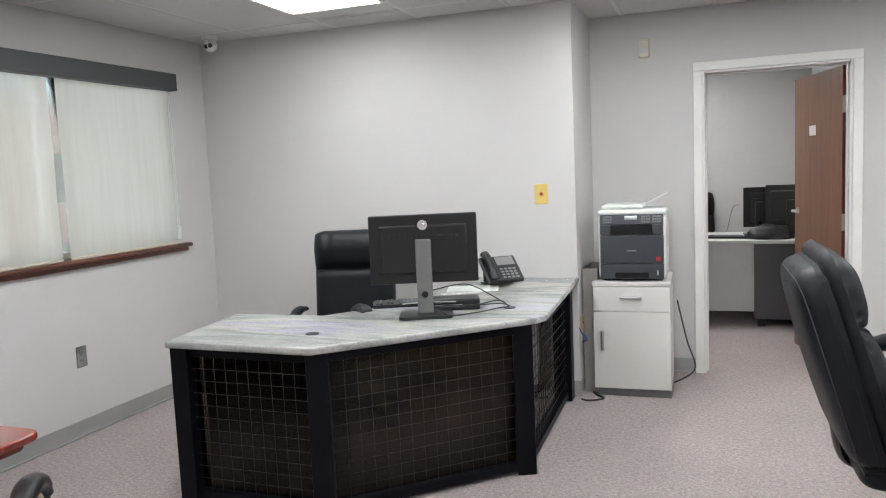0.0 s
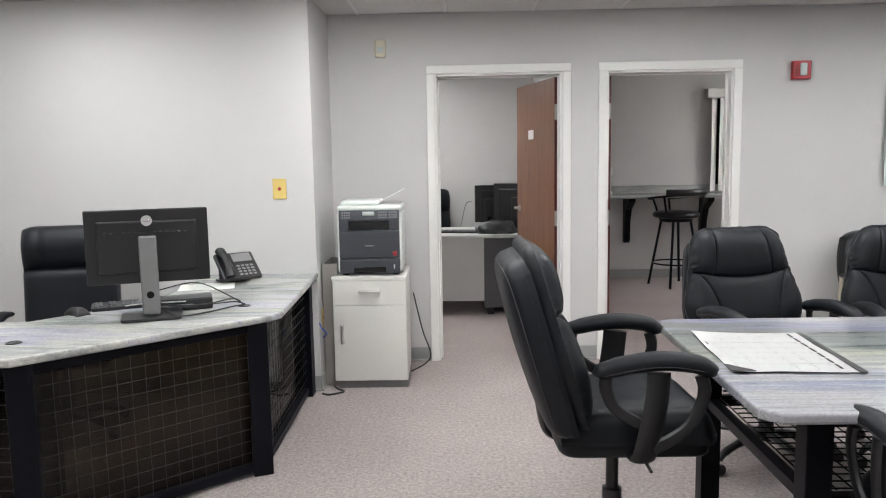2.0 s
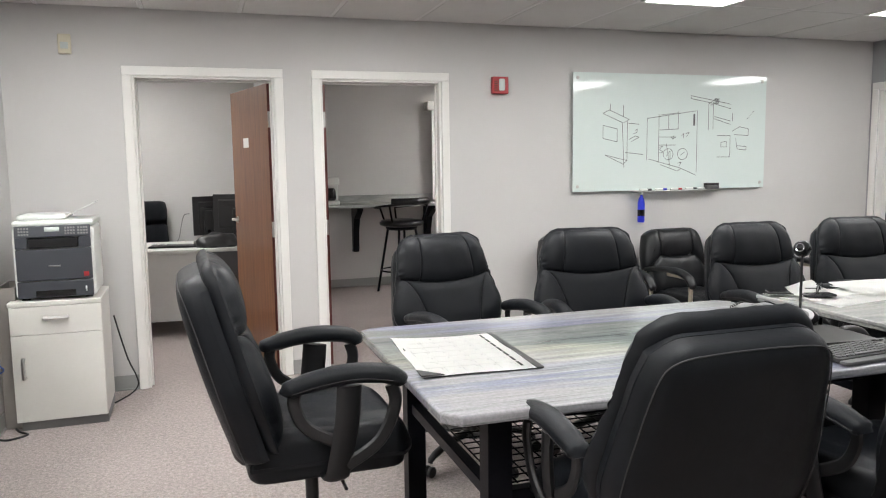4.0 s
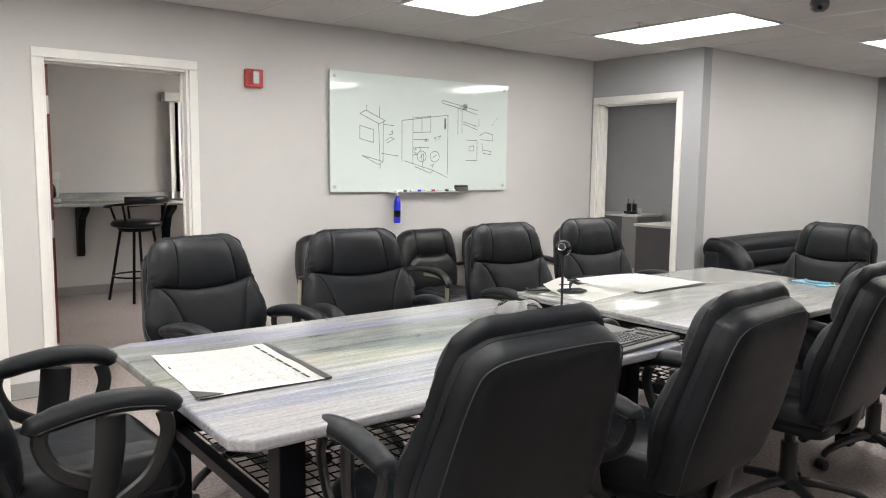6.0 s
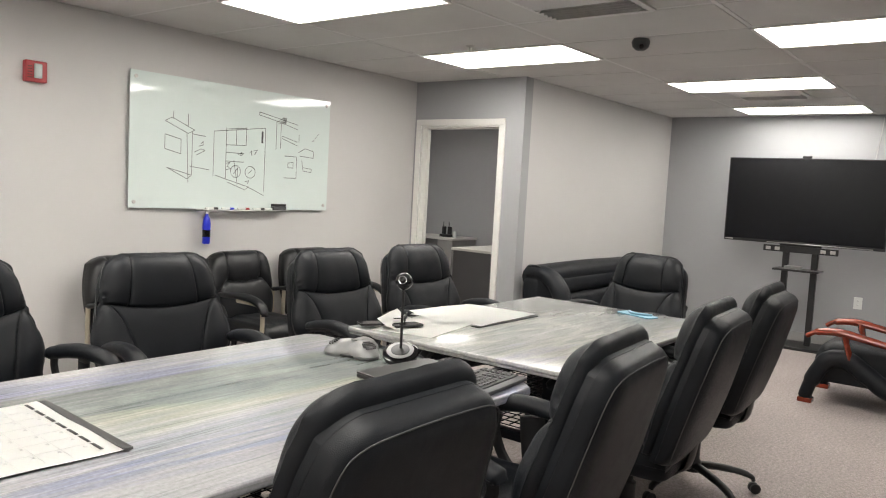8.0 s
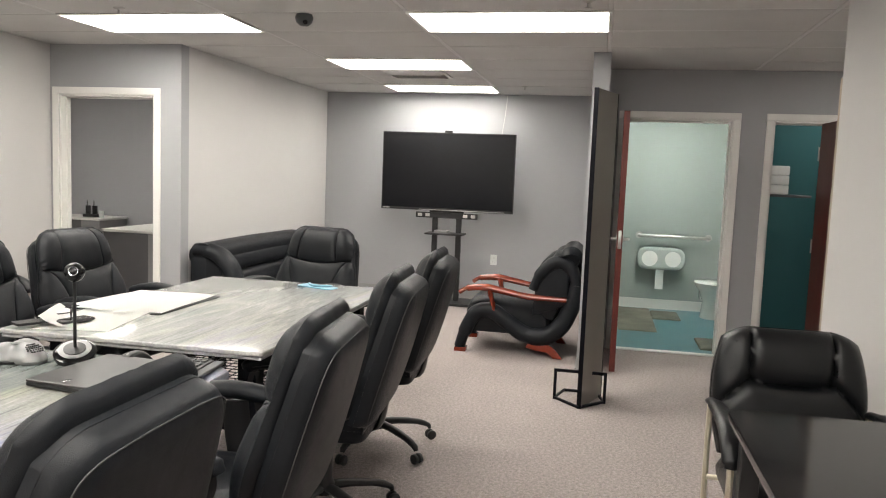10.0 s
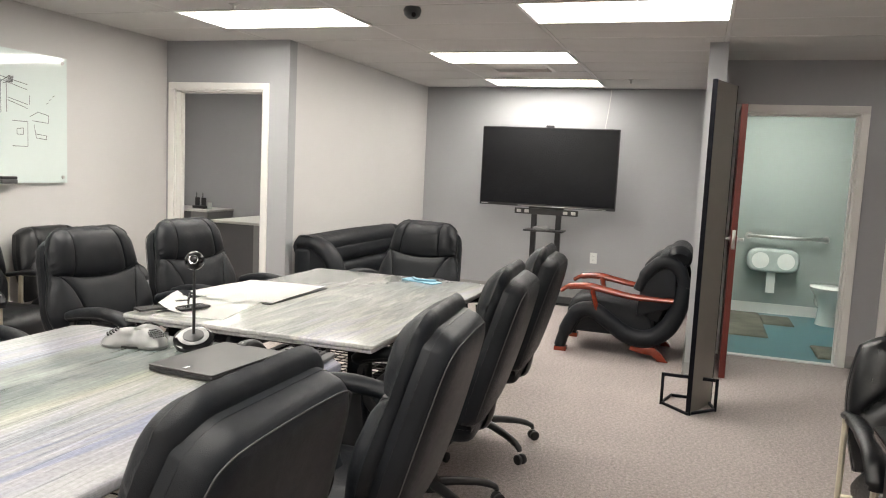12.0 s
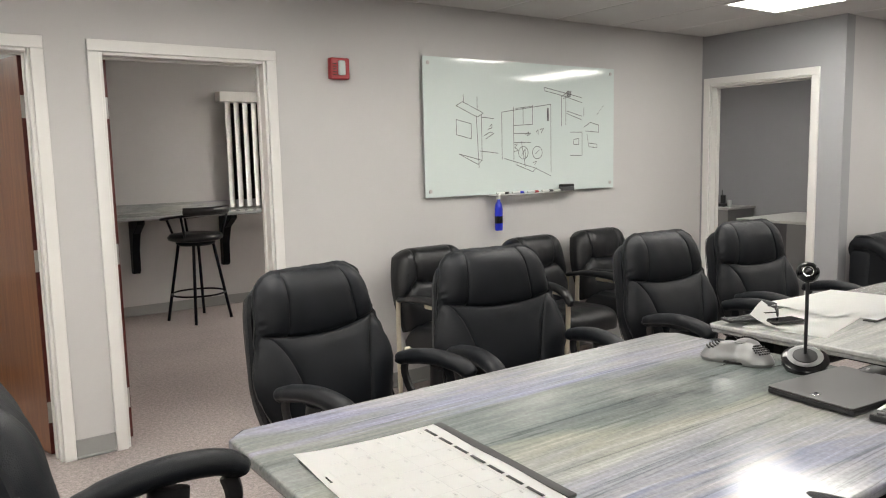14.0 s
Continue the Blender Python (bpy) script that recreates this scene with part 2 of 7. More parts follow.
OFFWHITE = mat("off_white_laminate", (0.66, 0.65, 0.61), 0.42, var=0.03, relief=0.03)
PRINTWHITE = mat("white_printer_plastic", (0.70, 0.72, 0.69), 0.4, var=0.03, relief=0.05)
PRINTDARK = mat("slate_printer_plastic", (0.042, 0.046, 0.055), 0.42, var=0.08, relief=0.1, fine=300)
CREAM = mat("cream_plastic", (0.62, 0.58, 0.45), 0.4, var=0.03, relief=0)
YELLOW = mat("aged_yellow_plastic", (0.68, 0.52, 0.16), 0.4, var=0.05, relief=0)
RED = mat("red_alarm_plastic", (0.38, 0.025, 0.03), 0.35, var=0.06, relief=0)
BLUE = mat("blue_bottle", (0.015, 0.03, 0.55), 0.3, var=0.1, relief=0)
BLUECABLE = mat("blue_cable", (0.03, 0.1, 0.5), 0.4, relief=0)
PAPER = mat("white_paper", (0.90, 0.90, 0.88), 0.75, var=0.01, relief=0.03)
INK = mat("printed_ink", (0.05, 0.05, 0.05), 0.7, relief=0)
MARKER = mat("dry_marker_ink", (0.11, 0.11, 0.115), 0.7, relief=0, var=0.35, scale=9.0)
FAINTINK = mat("pale_print", (0.85, 0.85, 0.84), 0.7, relief=0)
PALEBLUE = mat("blue_plastic_toy", (0.2, 0.42, 0.54), 0.3, relief=0)
BOARD = mat("glass_whiteboard", (0.68, 0.76, 0.735), 0.03, var=0.01, relief=0, spec=0.6, coat=0.5)
BOARDEDGE = mat("green_glass_edge", (0.12, 0.2, 0.18), 0.15, relief=0)
CHERRY = wood_mat("red_cherry_lacquer", (0.16, 0.022, 0.012), (0.30, 0.05, 0.025), 0.22, "y")
CHERRY_X = wood_mat("mahogany_table_lacquer", (0.14, 0.018, 0.012), (0.26, 0.035, 0.02), 0.15, "x")
DOORWOOD = wood_mat("brown_door_veneer", (0.16, 0.062, 0.025), (0.27, 0.115, 0.048), 0.32, "z")
DOOREDGE = wood_mat("red_stained_edge", (0.08, 0.014, 0.011), (0.13, 0.022, 0.016), 0.35, "z")
SILLWOOD = wood_mat("dark_sill_wood", (0.07, 0.022, 0.014), (0.14, 0.045, 0.025), 0.35, "y")
TANWOOD = wood_mat("tan_wood", (0.36, 0.29, 0.21), (0.46, 0.38, 0.29), 0.5, "z")
VALANCE = mat("charcoal_valance", (0.055, 0.058, 0.06), 0.5, var=0.05, relief=0.02)
CLOTH = shade_mat()
SMOKED = glass_mat("smoked_acrylic", (0.29, 0.25, 0.20), 0.03, 1.4)
CLEAR = glass_mat("window_glass", (0.9, 0.93, 0.92))
CERAMIC = mat("white_ceramic", (0.8, 0.8, 0.77), 0.12, var=0.02, relief=0, coat=0.4)
MAT_RUG = mat("olive_grey_bath_rug", (0.17, 0.165, 0.13), 0.95, var=0.3, fine=120, relief=1.0, depth=0.01)
FROST = mat("frosted_plastic", (0.55, 0.6, 0.58), 0.25, var=0.08, relief=0)
BRONZE = mat("dark_bronze_panel", (0.20, 0.18, 0.16), 0.42, 0.3, var=0.1, relief=0.05)
BRICK = mat("brick_facade", (0.32, 0.15, 0.1), 0.8, var=0.3, scale=6, fine=30, relief=0.6, depth=0.01)
ASPHALT = mat("asphalt", (0.055, 0.055, 0.055), 0.9, var=0.2, relief=0.5, depth=0.01)
PANEL = emit_mat("led_diffuser", (1.0, 0.985, 0.955), PANEL_POWER)
PANEL_SIDE = emit_mat("led_diffuser_side_rooms", (1.0, 0.97, 0.93), PANEL_POWER * 1.3)
PANEL_BAR = emit_mat("led_diffuser_bar_room", (1.0, 0.97, 0.93), PANEL_POWER * 1.8)
PANEL_BATH = emit_mat("led_diffuser_restroom", (0.95, 1.0, 0.97), PANEL_POWER * 1.8)
PANEL_DIM = emit_mat("led_diffuser_dim", (0.93, 1.0, 0.98), PANEL_POWER * 0.28)


# ---- mesh helpers ----
SOFT = (LEATHER, GLOSSY_LEATHER, MAT_RUG, CERAMIC)


def part(name, bm, material, parent=None, label="", smooth=True):
    """Links a bmesh as one mesh object, under its thing or part."""
    limit = radians(75 if material in SOFT else 38)
    for e in bm.edges:
        if e.calc_face_angle(0.0) > limit:
            e.smooth = False
    me = bpy.data.meshes.new(name)
    bm.normal_update()
    bm.to_mesh(me)
    bm.free()
    soft = material in SOFT
    if smooth:
        # broad flat faces stay flat, so that polished plates mirror truly
        for p in me.polygons:
            ks = [me.vertices[i].co for i in p.vertices]
            short = min((a - b).length for a, b in zip(ks, ks[1:] + ks[:1]))
            p.use_smooth = len(ks) < 9 and (soft or p.area < 0.002 or short < 0.03)
    for m in (material if isinstance(material, (list, tuple)) else [material]):
        me.materials.append(m)
    ob = new(name, me)
    if parent is not None:
        ob.parent = parent
    if label:
        ob["label"] = label
    return ob


def thing(name, label, category, m=None, group="", kind=""):
    ob = new(name)
    ob.empty_display_size = 0.1
    ob.matrix_basis = m if m is not None else Matrix()
    return tagged(ob, label, category, group, kind)


def B():
    return bmesh.new()


def box(bm, lo, hi, bev=0.0, seg=2, m=None, mi=0):
    c = [(a + b) / 2 for a, b in zip(lo, hi)]
    s = [max(1e-4, abs(b - a)) for a, b in zip(lo, hi)]
    mm = Matrix.Translation(c) @ Matrix.Diagonal((*s, 1))
    if m is not None:
        mm = m @ mm
    vs = bmesh.ops.create_cube(bm, size=1, matrix=mm)["verts"]
    fs = {f for v in vs for f in v.link_faces}
    if bev > 0:
        es = list({e for v in vs for e in v.link_edges})
        r = bmesh.ops.bevel(bm, geom=es, offset=min(bev, min(s) * 0.49), segments=seg, affect="EDGES", profile=0.5)
        fs = set(r["faces"]) | {f for f in fs if f.is_valid}
    for f in fs:
        f.material_index = mi
    return bm


def smooth_path(pts, sub=6, closed=False):
    P = [Vector(p) for p in pts]
    n, out = len(P), []
    for i in range(n if closed else n - 1):
        p0 = P[(i - 1) % n] if (closed or i > 0) else P[0]
        p1, p2 = P[i], P[(i + 1) % n]
        p3 = P[(i + 2) % n] if (closed or i + 2 < n) else P[-1]
        for k in range(sub):
            t = k / sub
            out.append(0.5 * ((2 * p1) + (p2 - p0) * t + (2 * p0 - 5 * p1 + 4 * p2 - p3) * t * t + (3 * p1 - p0 - 3 * p2 + p3) * t ** 3))
    if not closed:
        out.append(P[-1])
    return out


def tube(bm, pts, r, n=8, closed=False, sub=0, flat=(1, 1)):
    """A rod swept along points; r may be a list; flat squashes its section."""
    P = smooth_path(pts, sub, closed) if sub else [Vector(p) for p in pts]
    N = len(P)
    rings, up = [], None
    for i, p in enumerate(P):
        a = P[(i - 1) % N] if (closed or i) else p
        b = P[(i + 1) % N] if (closed or i < N - 1) else p
        d = (b - a).normalized() if (b - a).length > 1e-9 else Vector((0, 0, 1))
        if up is None:
            up = Vector((0, 0, 1)) if abs(d.z) < 0.9 else Vector((1, 0, 0))
        side = d.cross(up)
        if side.length < 1e-6:
            side = d.cross(Vector((0, 1, 0)))
        side.normalize()
        up = side.cross(d).normalized()
        rr = r[min(len(r) - 1, int(i * len(r) / N))] if isinstance(r, (list, tuple)) else r
        rings.append([bm.verts.new(p + (side * math.cos(2 * math.pi * k / n) * flat[0] + up * math.sin(2 * math.pi * k / n) * flat[1]) * rr) for k in range(n)])
    for i in range(N if closed else N - 1):
        A, C = rings[i], rings[(i + 1) % N]
        for k in range(n):
            bm.faces.new((A[k], A[(k + 1) % n], C[(k + 1) % n], C[k]))
    if not closed:
        bm.faces.new(rings[0][::-1])
        bm.faces.new(rings[-1])
    bmesh.ops.recalc_face_normals(bm, faces=bm.faces[:])
    return bm


def lathe(bm, prof, n=24, m=None):
    """Turns a profile of (radius, height) about z."""
    m = m or Matrix()
    rings = [[bm.verts.new(m @ Vector((r * math.cos(2 * math.pi * k / n), r * math.sin(2 * math.pi * k / n), z))) for k in range(n)] for r, z in prof]
    for a, b in zip(rings, rings[1:]):
        for k in range(n):
            bm.faces.new((a[k], a[(k + 1) % n], b[(k + 1) % n], b[k]))
    bm.faces.new(rings[0][::-1])
    bm.faces.new(rings[-1])
    bmesh.ops.recalc_face_normals(bm, faces=bm.faces[:])
    return bm


def slab(bm, poly, z0, z1, bev=0.0, seg=2, m=None):
    """A flat plate of any outline."""
    m = m or Matrix()
    lo = [bm.verts.new(m @ Vector((x, y, z0))) for x, y in poly]
    hi = [bm.verts.new(m @ Vector((x, y, z1))) for x, y in poly]
    fs = [bm.faces.new(lo[::-1]), bm.faces.new(hi)]
    k = len(poly)
    for i in range(k):
        fs.append(bm.faces.new((lo[i], lo[(i + 1) % k], hi[(i + 1) % k], hi[i])))
    bmesh.ops.recalc_face_normals(bm, faces=fs)
    if bev:
        es = list({e for f in fs[:2] for e in f.edges})
        bmesh.ops.bevel(bm, geom=es, offset=bev, segments=seg, affect="EDGES", profile=0.5)
    return bm


def round_poly(poly, r, seg=5):
    out, n = [], len(poly)
    for i in range(n):
        p, a, b = Vector(poly[i]), Vector(poly[i - 1]), Vector(poly[(i + 1) % n])
        u, v = (a - p).normalized(), (b - p).normalized()
        for k in range(seg + 1):
            t = k / seg
            q = (p + u * r) * (1 - t) ** 2 + p * 2 * t * (1 - t) + (p + v * r) * t * t
            out.append((q.x, q.y))
    return out


def pillow(bm, nu, nv, edge, front, back, m=None):
    """A cushion: edge(v) half width, z = v; front(u, v) and back(u, v) depths along y."""
    m = m or Matrix()
    F, K = [], []
    for j in range(nv + 1):
        v = (1 - math.cos(math.pi * j / nv)) / 2
        F.append([]), K.append([])
        for i in range(nu + 1):
            u = math.sin(math.pi / 2 * (2 * i / nu - 1))
            x, z = edge(u, v)
            F[-1].append(bm.verts.new(m @ Vector((x, front(u, v), z))))
            rim = i in (0, nu) or j in (0, nv)
            K[-1].append(F[-1][-1] if rim else bm.verts.new(m @ Vector((x, back(u, v), z))))
    for j in range(nv):
        for i in range(nu):
            bm.faces.new((F[j][i], F[j][i + 1], F[j + 1][i + 1], F[j + 1][i]))
            try:
                bm.faces.new((K[j][i], K[j + 1][i], K[j + 1][i + 1], K[j][i + 1]))
            except ValueError:
                pass
    bmesh.ops.recalc_face_normals(bm, faces=bm.faces[:])
    return bm


def rim(u, v, p=6.0, q=10.0):
    """1 inside a cushion, falling steeply to 0 at its edges."""
    return max(0.0, 1 - abs(u) ** p) ** 0.5 * max(0.0, 1 - abs(2 * v - 1) ** q) ** 0.5


def groove(d, w):
    return math.exp(-(d / w) ** 2)


# ---- rooms: plan in metres ----
H = 2.44
X_W, X_E, Y_N, Y_S = -2.96, 9.78, 6.19, 0.45
Y_DESK, X_DESK = 5.5, -0.27
X_D3, Y_D3 = 6.468, 4.973
X_BATH, PART_Y0, PART_Y1, X_PART = 7.62, 1.58, 1.71, 6.74
D1, D2 = (0.46, 1.35), (1.65, 2.52)
D3 = (5.21, 6.105)
D4 = (0.54, 1.43)
D5 = (-0.62, 0.23)
DOOR_H = 2.035


def structure(name, bm, material, label, category="wall"):
    return tagged(part(name, bm, material, smooth=False), label, category, kind="structure")


def wall(name, lo, hi, material, label, openings=(), z1=H + 0.02):
    """An upright wall along its longer side; openings: (from, to, sill, head) along it."""
    bm = B()
    ax = 0 if hi[0] - lo[0] > hi[1] - lo[1] else 1
    cuts = sorted(openings)
    at = lo[ax]

    def piece(a, b, za, zb):
        if b - a > 1e-4 and zb - za > 1e-4:
            l, h = list(lo), list(hi)
            l[ax], h[ax] = a, b
            box(bm, (l[0], l[1], za), (h[0], h[1], zb))
    for a, b, s, h in cuts:
        piece(at, a, -0.02, z1)
        piece(a, b, -0.02, s)
        piece(a, b, h, z1)
        at = b
    piece(at, hi[ax], -0.02, z1)
    return structure(name, bm, material, label)


T = 0.12
wall("wall_north", (X_DESK - 1.4, Y_N), (X_D3 + T, Y_N + T), WALL, "light grey painted wall with two door openings", [(*D1, -0.02, DOOR_H), (*D2, -0.02, DOOR_H)])
wall("wall_desk", (X_W, Y_DESK), (X_DESK, Y_N), WALL, "light grey painted wall behind the reception desk")
WIN = (2.6, 5.10, 1.036, 2.16)
wall("wall_west", (X_W - 0.2, -0.6), (X_W, Y_N + T), WALL, "light grey painted window wall", [WIN])
wall("wall_south", (X_W, Y_S - T), (4.985, Y_S), WALL, "plain light grey painted wall behind the glossy table")
wall("wall_east", (X_E, PART_Y1), (X_E + T, Y_D3 + T), ACCENT, "darker grey accent wall behind the television")
wall("wall_alcove_end", (X_D3, Y_D3), (X_D3 + T, Y_N), ACCENT, "darker grey wall with an open doorway", [(*D3, -0.02, DOOR_H)])
wall("wall_alcove_side", (X_D3 + T, Y_D3), (X_E, Y_D3 + T), WALL, "light grey painted wall behind the sofa")
wall("wall_partition", (X_PART, PART_Y0), (10.12, PART_Y1), ACCENT, "grey partition wall ending in the room")
wall("wall_restrooms", (X_BATH, -1.6), (X_BATH + T, PART_Y0), ACCENT, "dark grey wall with two restroom doorways", [(*D5, -0.02, DOOR_H), (*D4, -0.02, DOOR_H)])
wall("wall_corridor_end", (4.985, -1.72), (10.12, -1.6), WALL, "plain wall closing the corridor")
wall("wall_corridor_side", (4.865, -1.6), (4.985, Y_S - T), WALL, "plain corridor wall")
# side rooms
wall("wall_office_back", (-1.62, 9.3), (1.44, 9.42), WALL, "light grey office back wall")
wall("wall_office_side", (-1.62, Y_N + T), (-1.5, 9.3), WALL, "light grey office side wall")
wall("wall_between_offices", (1.44, Y_N + T), (1.56, 9.92), WALL, "light grey wall between the two side rooms")
wall("wall_bar_back", (1.56, 9.8), (5.6, 9.92), WALL, "light grey wall behind the bar counter")
wall("wall_bar_side", (5.48, Y_N + T), (5.6, 9.8), WALL, "light grey bar room side wall")
wall("wall_back_office_end", (10.03, Y_D3 + T), (10.15, 9.0), ACCENT, "grey back office wall")
wall("wall_back_office_corner", (9.9, Y_D3), (10.15, Y_D3 + T), ACCENT, "grey wall closing the back office corner")
wall("wall_back_office_far", (5.6, 9.0), (10.15, 9.12), ACCENT, "grey back office far wall")
wall("wall_restroom_back", (10.0, -1.6), (10.12, PART_Y0), TEAL, "pale teal-grey restroom back wall")
wall("wall_restroom_divide", (X_BATH + T, 0.24), (9.0, 0.30), TEAL, "pale teal-grey wall between the restrooms")
wall("wall_restroom_two_end", (8.9, -1.6), (9.0, 0.24), TEAL_DEEP, "teal painted restroom wall")
wall("wall_restroom_niche", (9.0, -0.26), (10.0, -0.14), TEAL, "pale teal-grey wall beside the toilet")
wall("wall_restroom_side", (X_BATH + T, 1.55), (10.0, PART_Y0 - 0.002), TEAL, "pale teal-grey restroom side wall")

fl = B()
box(fl, (-3.2, -1.75, -0.06), (10.15, 9.95, 0.0))
structure("floor", fl, CARPET, "mauve-grey loop pile carpet", "floor")
bf = B()
box(bf, (X_BATH + 0.06, 0.30, 0.0005), (10.0, 1.55, 0.006))
box(bf, (9.0, -0.14, 0.0005), (10.0, 0.30, 0.006))
box(bf, (X_BATH + 0.06, -1.6, 0.0005), (8.9, 0.24, 0.006))
structure("floor_restroom", bf, BATHFLOOR, "blue-green sheet vinyl restroom floor", "floor")
th = B()
box(th, (X_BATH - 0.01, D4[0], 0.001), (X_BATH + 0.06, D4[1], 0.012), 0.004)
structure("threshold", th, WHITE, "pale threshold strip at the restroom doorway", "threshold")

# ceiling: lay-in tiles 0.6 x 1.2 in a metal grid
GX, GY = 0.597, 1.2
# the last three entries are unseen south-row panels, added for more light
LIGHTS = [(3.53, 4.0), (3.53 + 3 * GX, 4.0), (3.53 + 3 * GX, 1.6), (3.53 + 6 * GX, 2.8), (3.53 + 9 * GX, 2.8), (3.53 - 9 * GX, 3.74), (3.53 - 3 * GX, 4.0), (3.53 - 6 * GX, 4.0), (3.53 - 6 * GX, 1.6), (3.53 - 3 * GX, 1.6), (3.53 - 9 * GX, 1.6)]
rng = random.Random(4)
ce = B()
box(ce, (-3.2, -1.75, H + 0.022), (10.15, 9.95, H + 0.06))
for i in range(-12, 12):
    for j in range(-3, 4):
        x0, y0 = 3.53 + i * GX, 1.6 + j * GY
        if x0 > X_E or y0 > Y_N or x0 + GX < X_W or any(abs(x0 - a) < 0.05 and abs(y0 - b) < 0.05 for a, b in LIGHTS):
            continue
        a, b, c, d = max(x0, X_W) + 0.013, max(y0, -1.6) + 0.013, min(x0 + GX, X_E) - 0.013, min(y0 + GY, Y_N) - 0.013
        if c - a > 0.03 and d - b > 0.03:
            dz = rng.uniform(0, 0.004)
            box(ce, (a, b, H + 0.001 + dz), (c, d, H + 0.018 + dz), 0.005, 1)
for i in range(-12, 13):
    x = 3.53 + i * GX
    if X_W < x < X_E:
        box(ce, (x - 0.012, -1.6, H + 0.0045), (x + 0.012, Y_N, H + 0.0235), mi=1)
for j in range(-3, 5):
    y = 1.6 + j * GY
    if y < Y_N:
        box(ce, (X_W, y - 0.012, H + 0.0035), (X_E, y + 0.012, H + 0.0225), mi=1)
structure("ceiling", ce, [TILE, TBAR], "suspended ceiling of speckled pale lay-in tiles", "ceiling")


def ceiling_light(x, y, w, d, lamp, z=H):
    t = thing("ceiling_light", "flat white rectangular LED panel set in the ceiling", "ceiling light", pose(x + w / 2, y + d / 2, z - 0.004), "ceiling panels")
    f = B()
    for sx in (-1, 1):
        box(f, (sx * w / 2 - 0.012, -d / 2, -0.004), (sx * w / 2 + 0.012, d / 2, 0.02), 0.002)
        box(f, (-w / 2 + 0.012, sx * d / 2 - 0.012, -0.004), (w / 2 - 0.012, sx * d / 2 + 0.012, 0.02), 0.002)
    part("frame", f, WHITE, t)
    part("diffuser", box(B(), (-w / 2 + 0.013, -d / 2 + 0.013, -0.001), (w / 2 - 0.013, d / 2 - 0.013, 0.01)), lamp, t, "glowing white diffuser")
    return t


for x, y in LIGHTS:
    ceiling_light(x, y, GX, GY, PANEL)
ceiling_light(-0.2, 7.3, 0.6, 1.2, PANEL_SIDE)
ceiling_light(4.75, 7.9, 1.2, 1.2, PANEL_BAR)
ceiling_light(7.9, 6.9, 0.6, 0.95, PANEL)
# unseen corridor panel, added to brighten the ceiling and floor near the restrooms
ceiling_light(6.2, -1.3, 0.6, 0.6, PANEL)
ceiling_light(8.6, 0.6, 0.6, 0.6, PANEL_BATH)
ceiling_light(8.0, -0.9, 0.6, 0.6, PANEL_DIM)


def baseboard(a, b, side, material=VINYL, h=0.10):
    """Along a wall from a to b; side: the way into the room."""
    bm = B()
    (x0, y0), (x1, y1) = a, b
    sx, sy = side
    box(bm, (min(x0, x1, x0 + sx * 0.008), min(y0, y1, y0 + sy * 0.008), 0.001), (max(x0, x1, x0 + sx * 0.008), max(y0, y1, y0 + sy * 0.008), h), 0.003, 1)
    box(bm, (min(x0, x1, x0 + sx * 0.016), min(y0, y1, y0 + sy * 0.016), 0.001), (max(x0, x1, x0 + sx * 0.016), max(y0, y1, y0 + sy * 0.016), 0.014), 0.004, 1)
    structure("baseboard", bm, material, "grey vinyl cove baseboard along the wall" if material is VINYL else "white restroom baseboard", "baseboard")


C = 0.055
for a, b, s in [((X_DESK, Y_N), (D1[0] - C, Y_N), (0, -1)), ((D1[1] + C, Y_N), (D2[0] - C, Y_N), (0, -1)), ((D2[1] + C, Y_N), (X_D3, Y_N), (0, -1)),
                ((X_W, Y_DESK), (X_DESK, Y_DESK), (0, -1)), ((X_DESK, Y_DESK - 0.008), (X_DESK, Y_N - 0.01), (1, 0)), ((X_W, Y_S), (X_W, Y_DESK), (1, 0)),
                ((X_W, Y_S), (4.985, Y_S), (0, 1)), ((X_D3, Y_D3), (X_D3, D3[0] - C), (-1, 0)), ((X_D3, Y_D3), (X_E, Y_D3), (0, -1)),
                ((X_E, PART_Y1), (X_E, Y_D3), (-1, 0)), ((X_PART, PART_Y1), (X_E, PART_Y1), (0, 1)), ((X_PART, PART_Y0), (X_PART, PART_Y1), (-1, 0)),
                ((X_PART, PART_Y0), (X_BATH, PART_Y0), (0, -1)), ((X_BATH, D4[0] - C), (X_BATH, D5[1] + C), (-1, 0)),
                ((1.56, 9.8), (5.48, 9.8), (0, -1)), ((-1.5, 9.3), (1.44, 9.3), (0, -1)), ((10.03, Y_D3 + T), (10.03, 9.0), (-1, 0))]:
    baseboard(a, b, s)
baseboard((10.0, 0.3), (10.0, 1.55), (-1, 0), WHITE, 0.12)


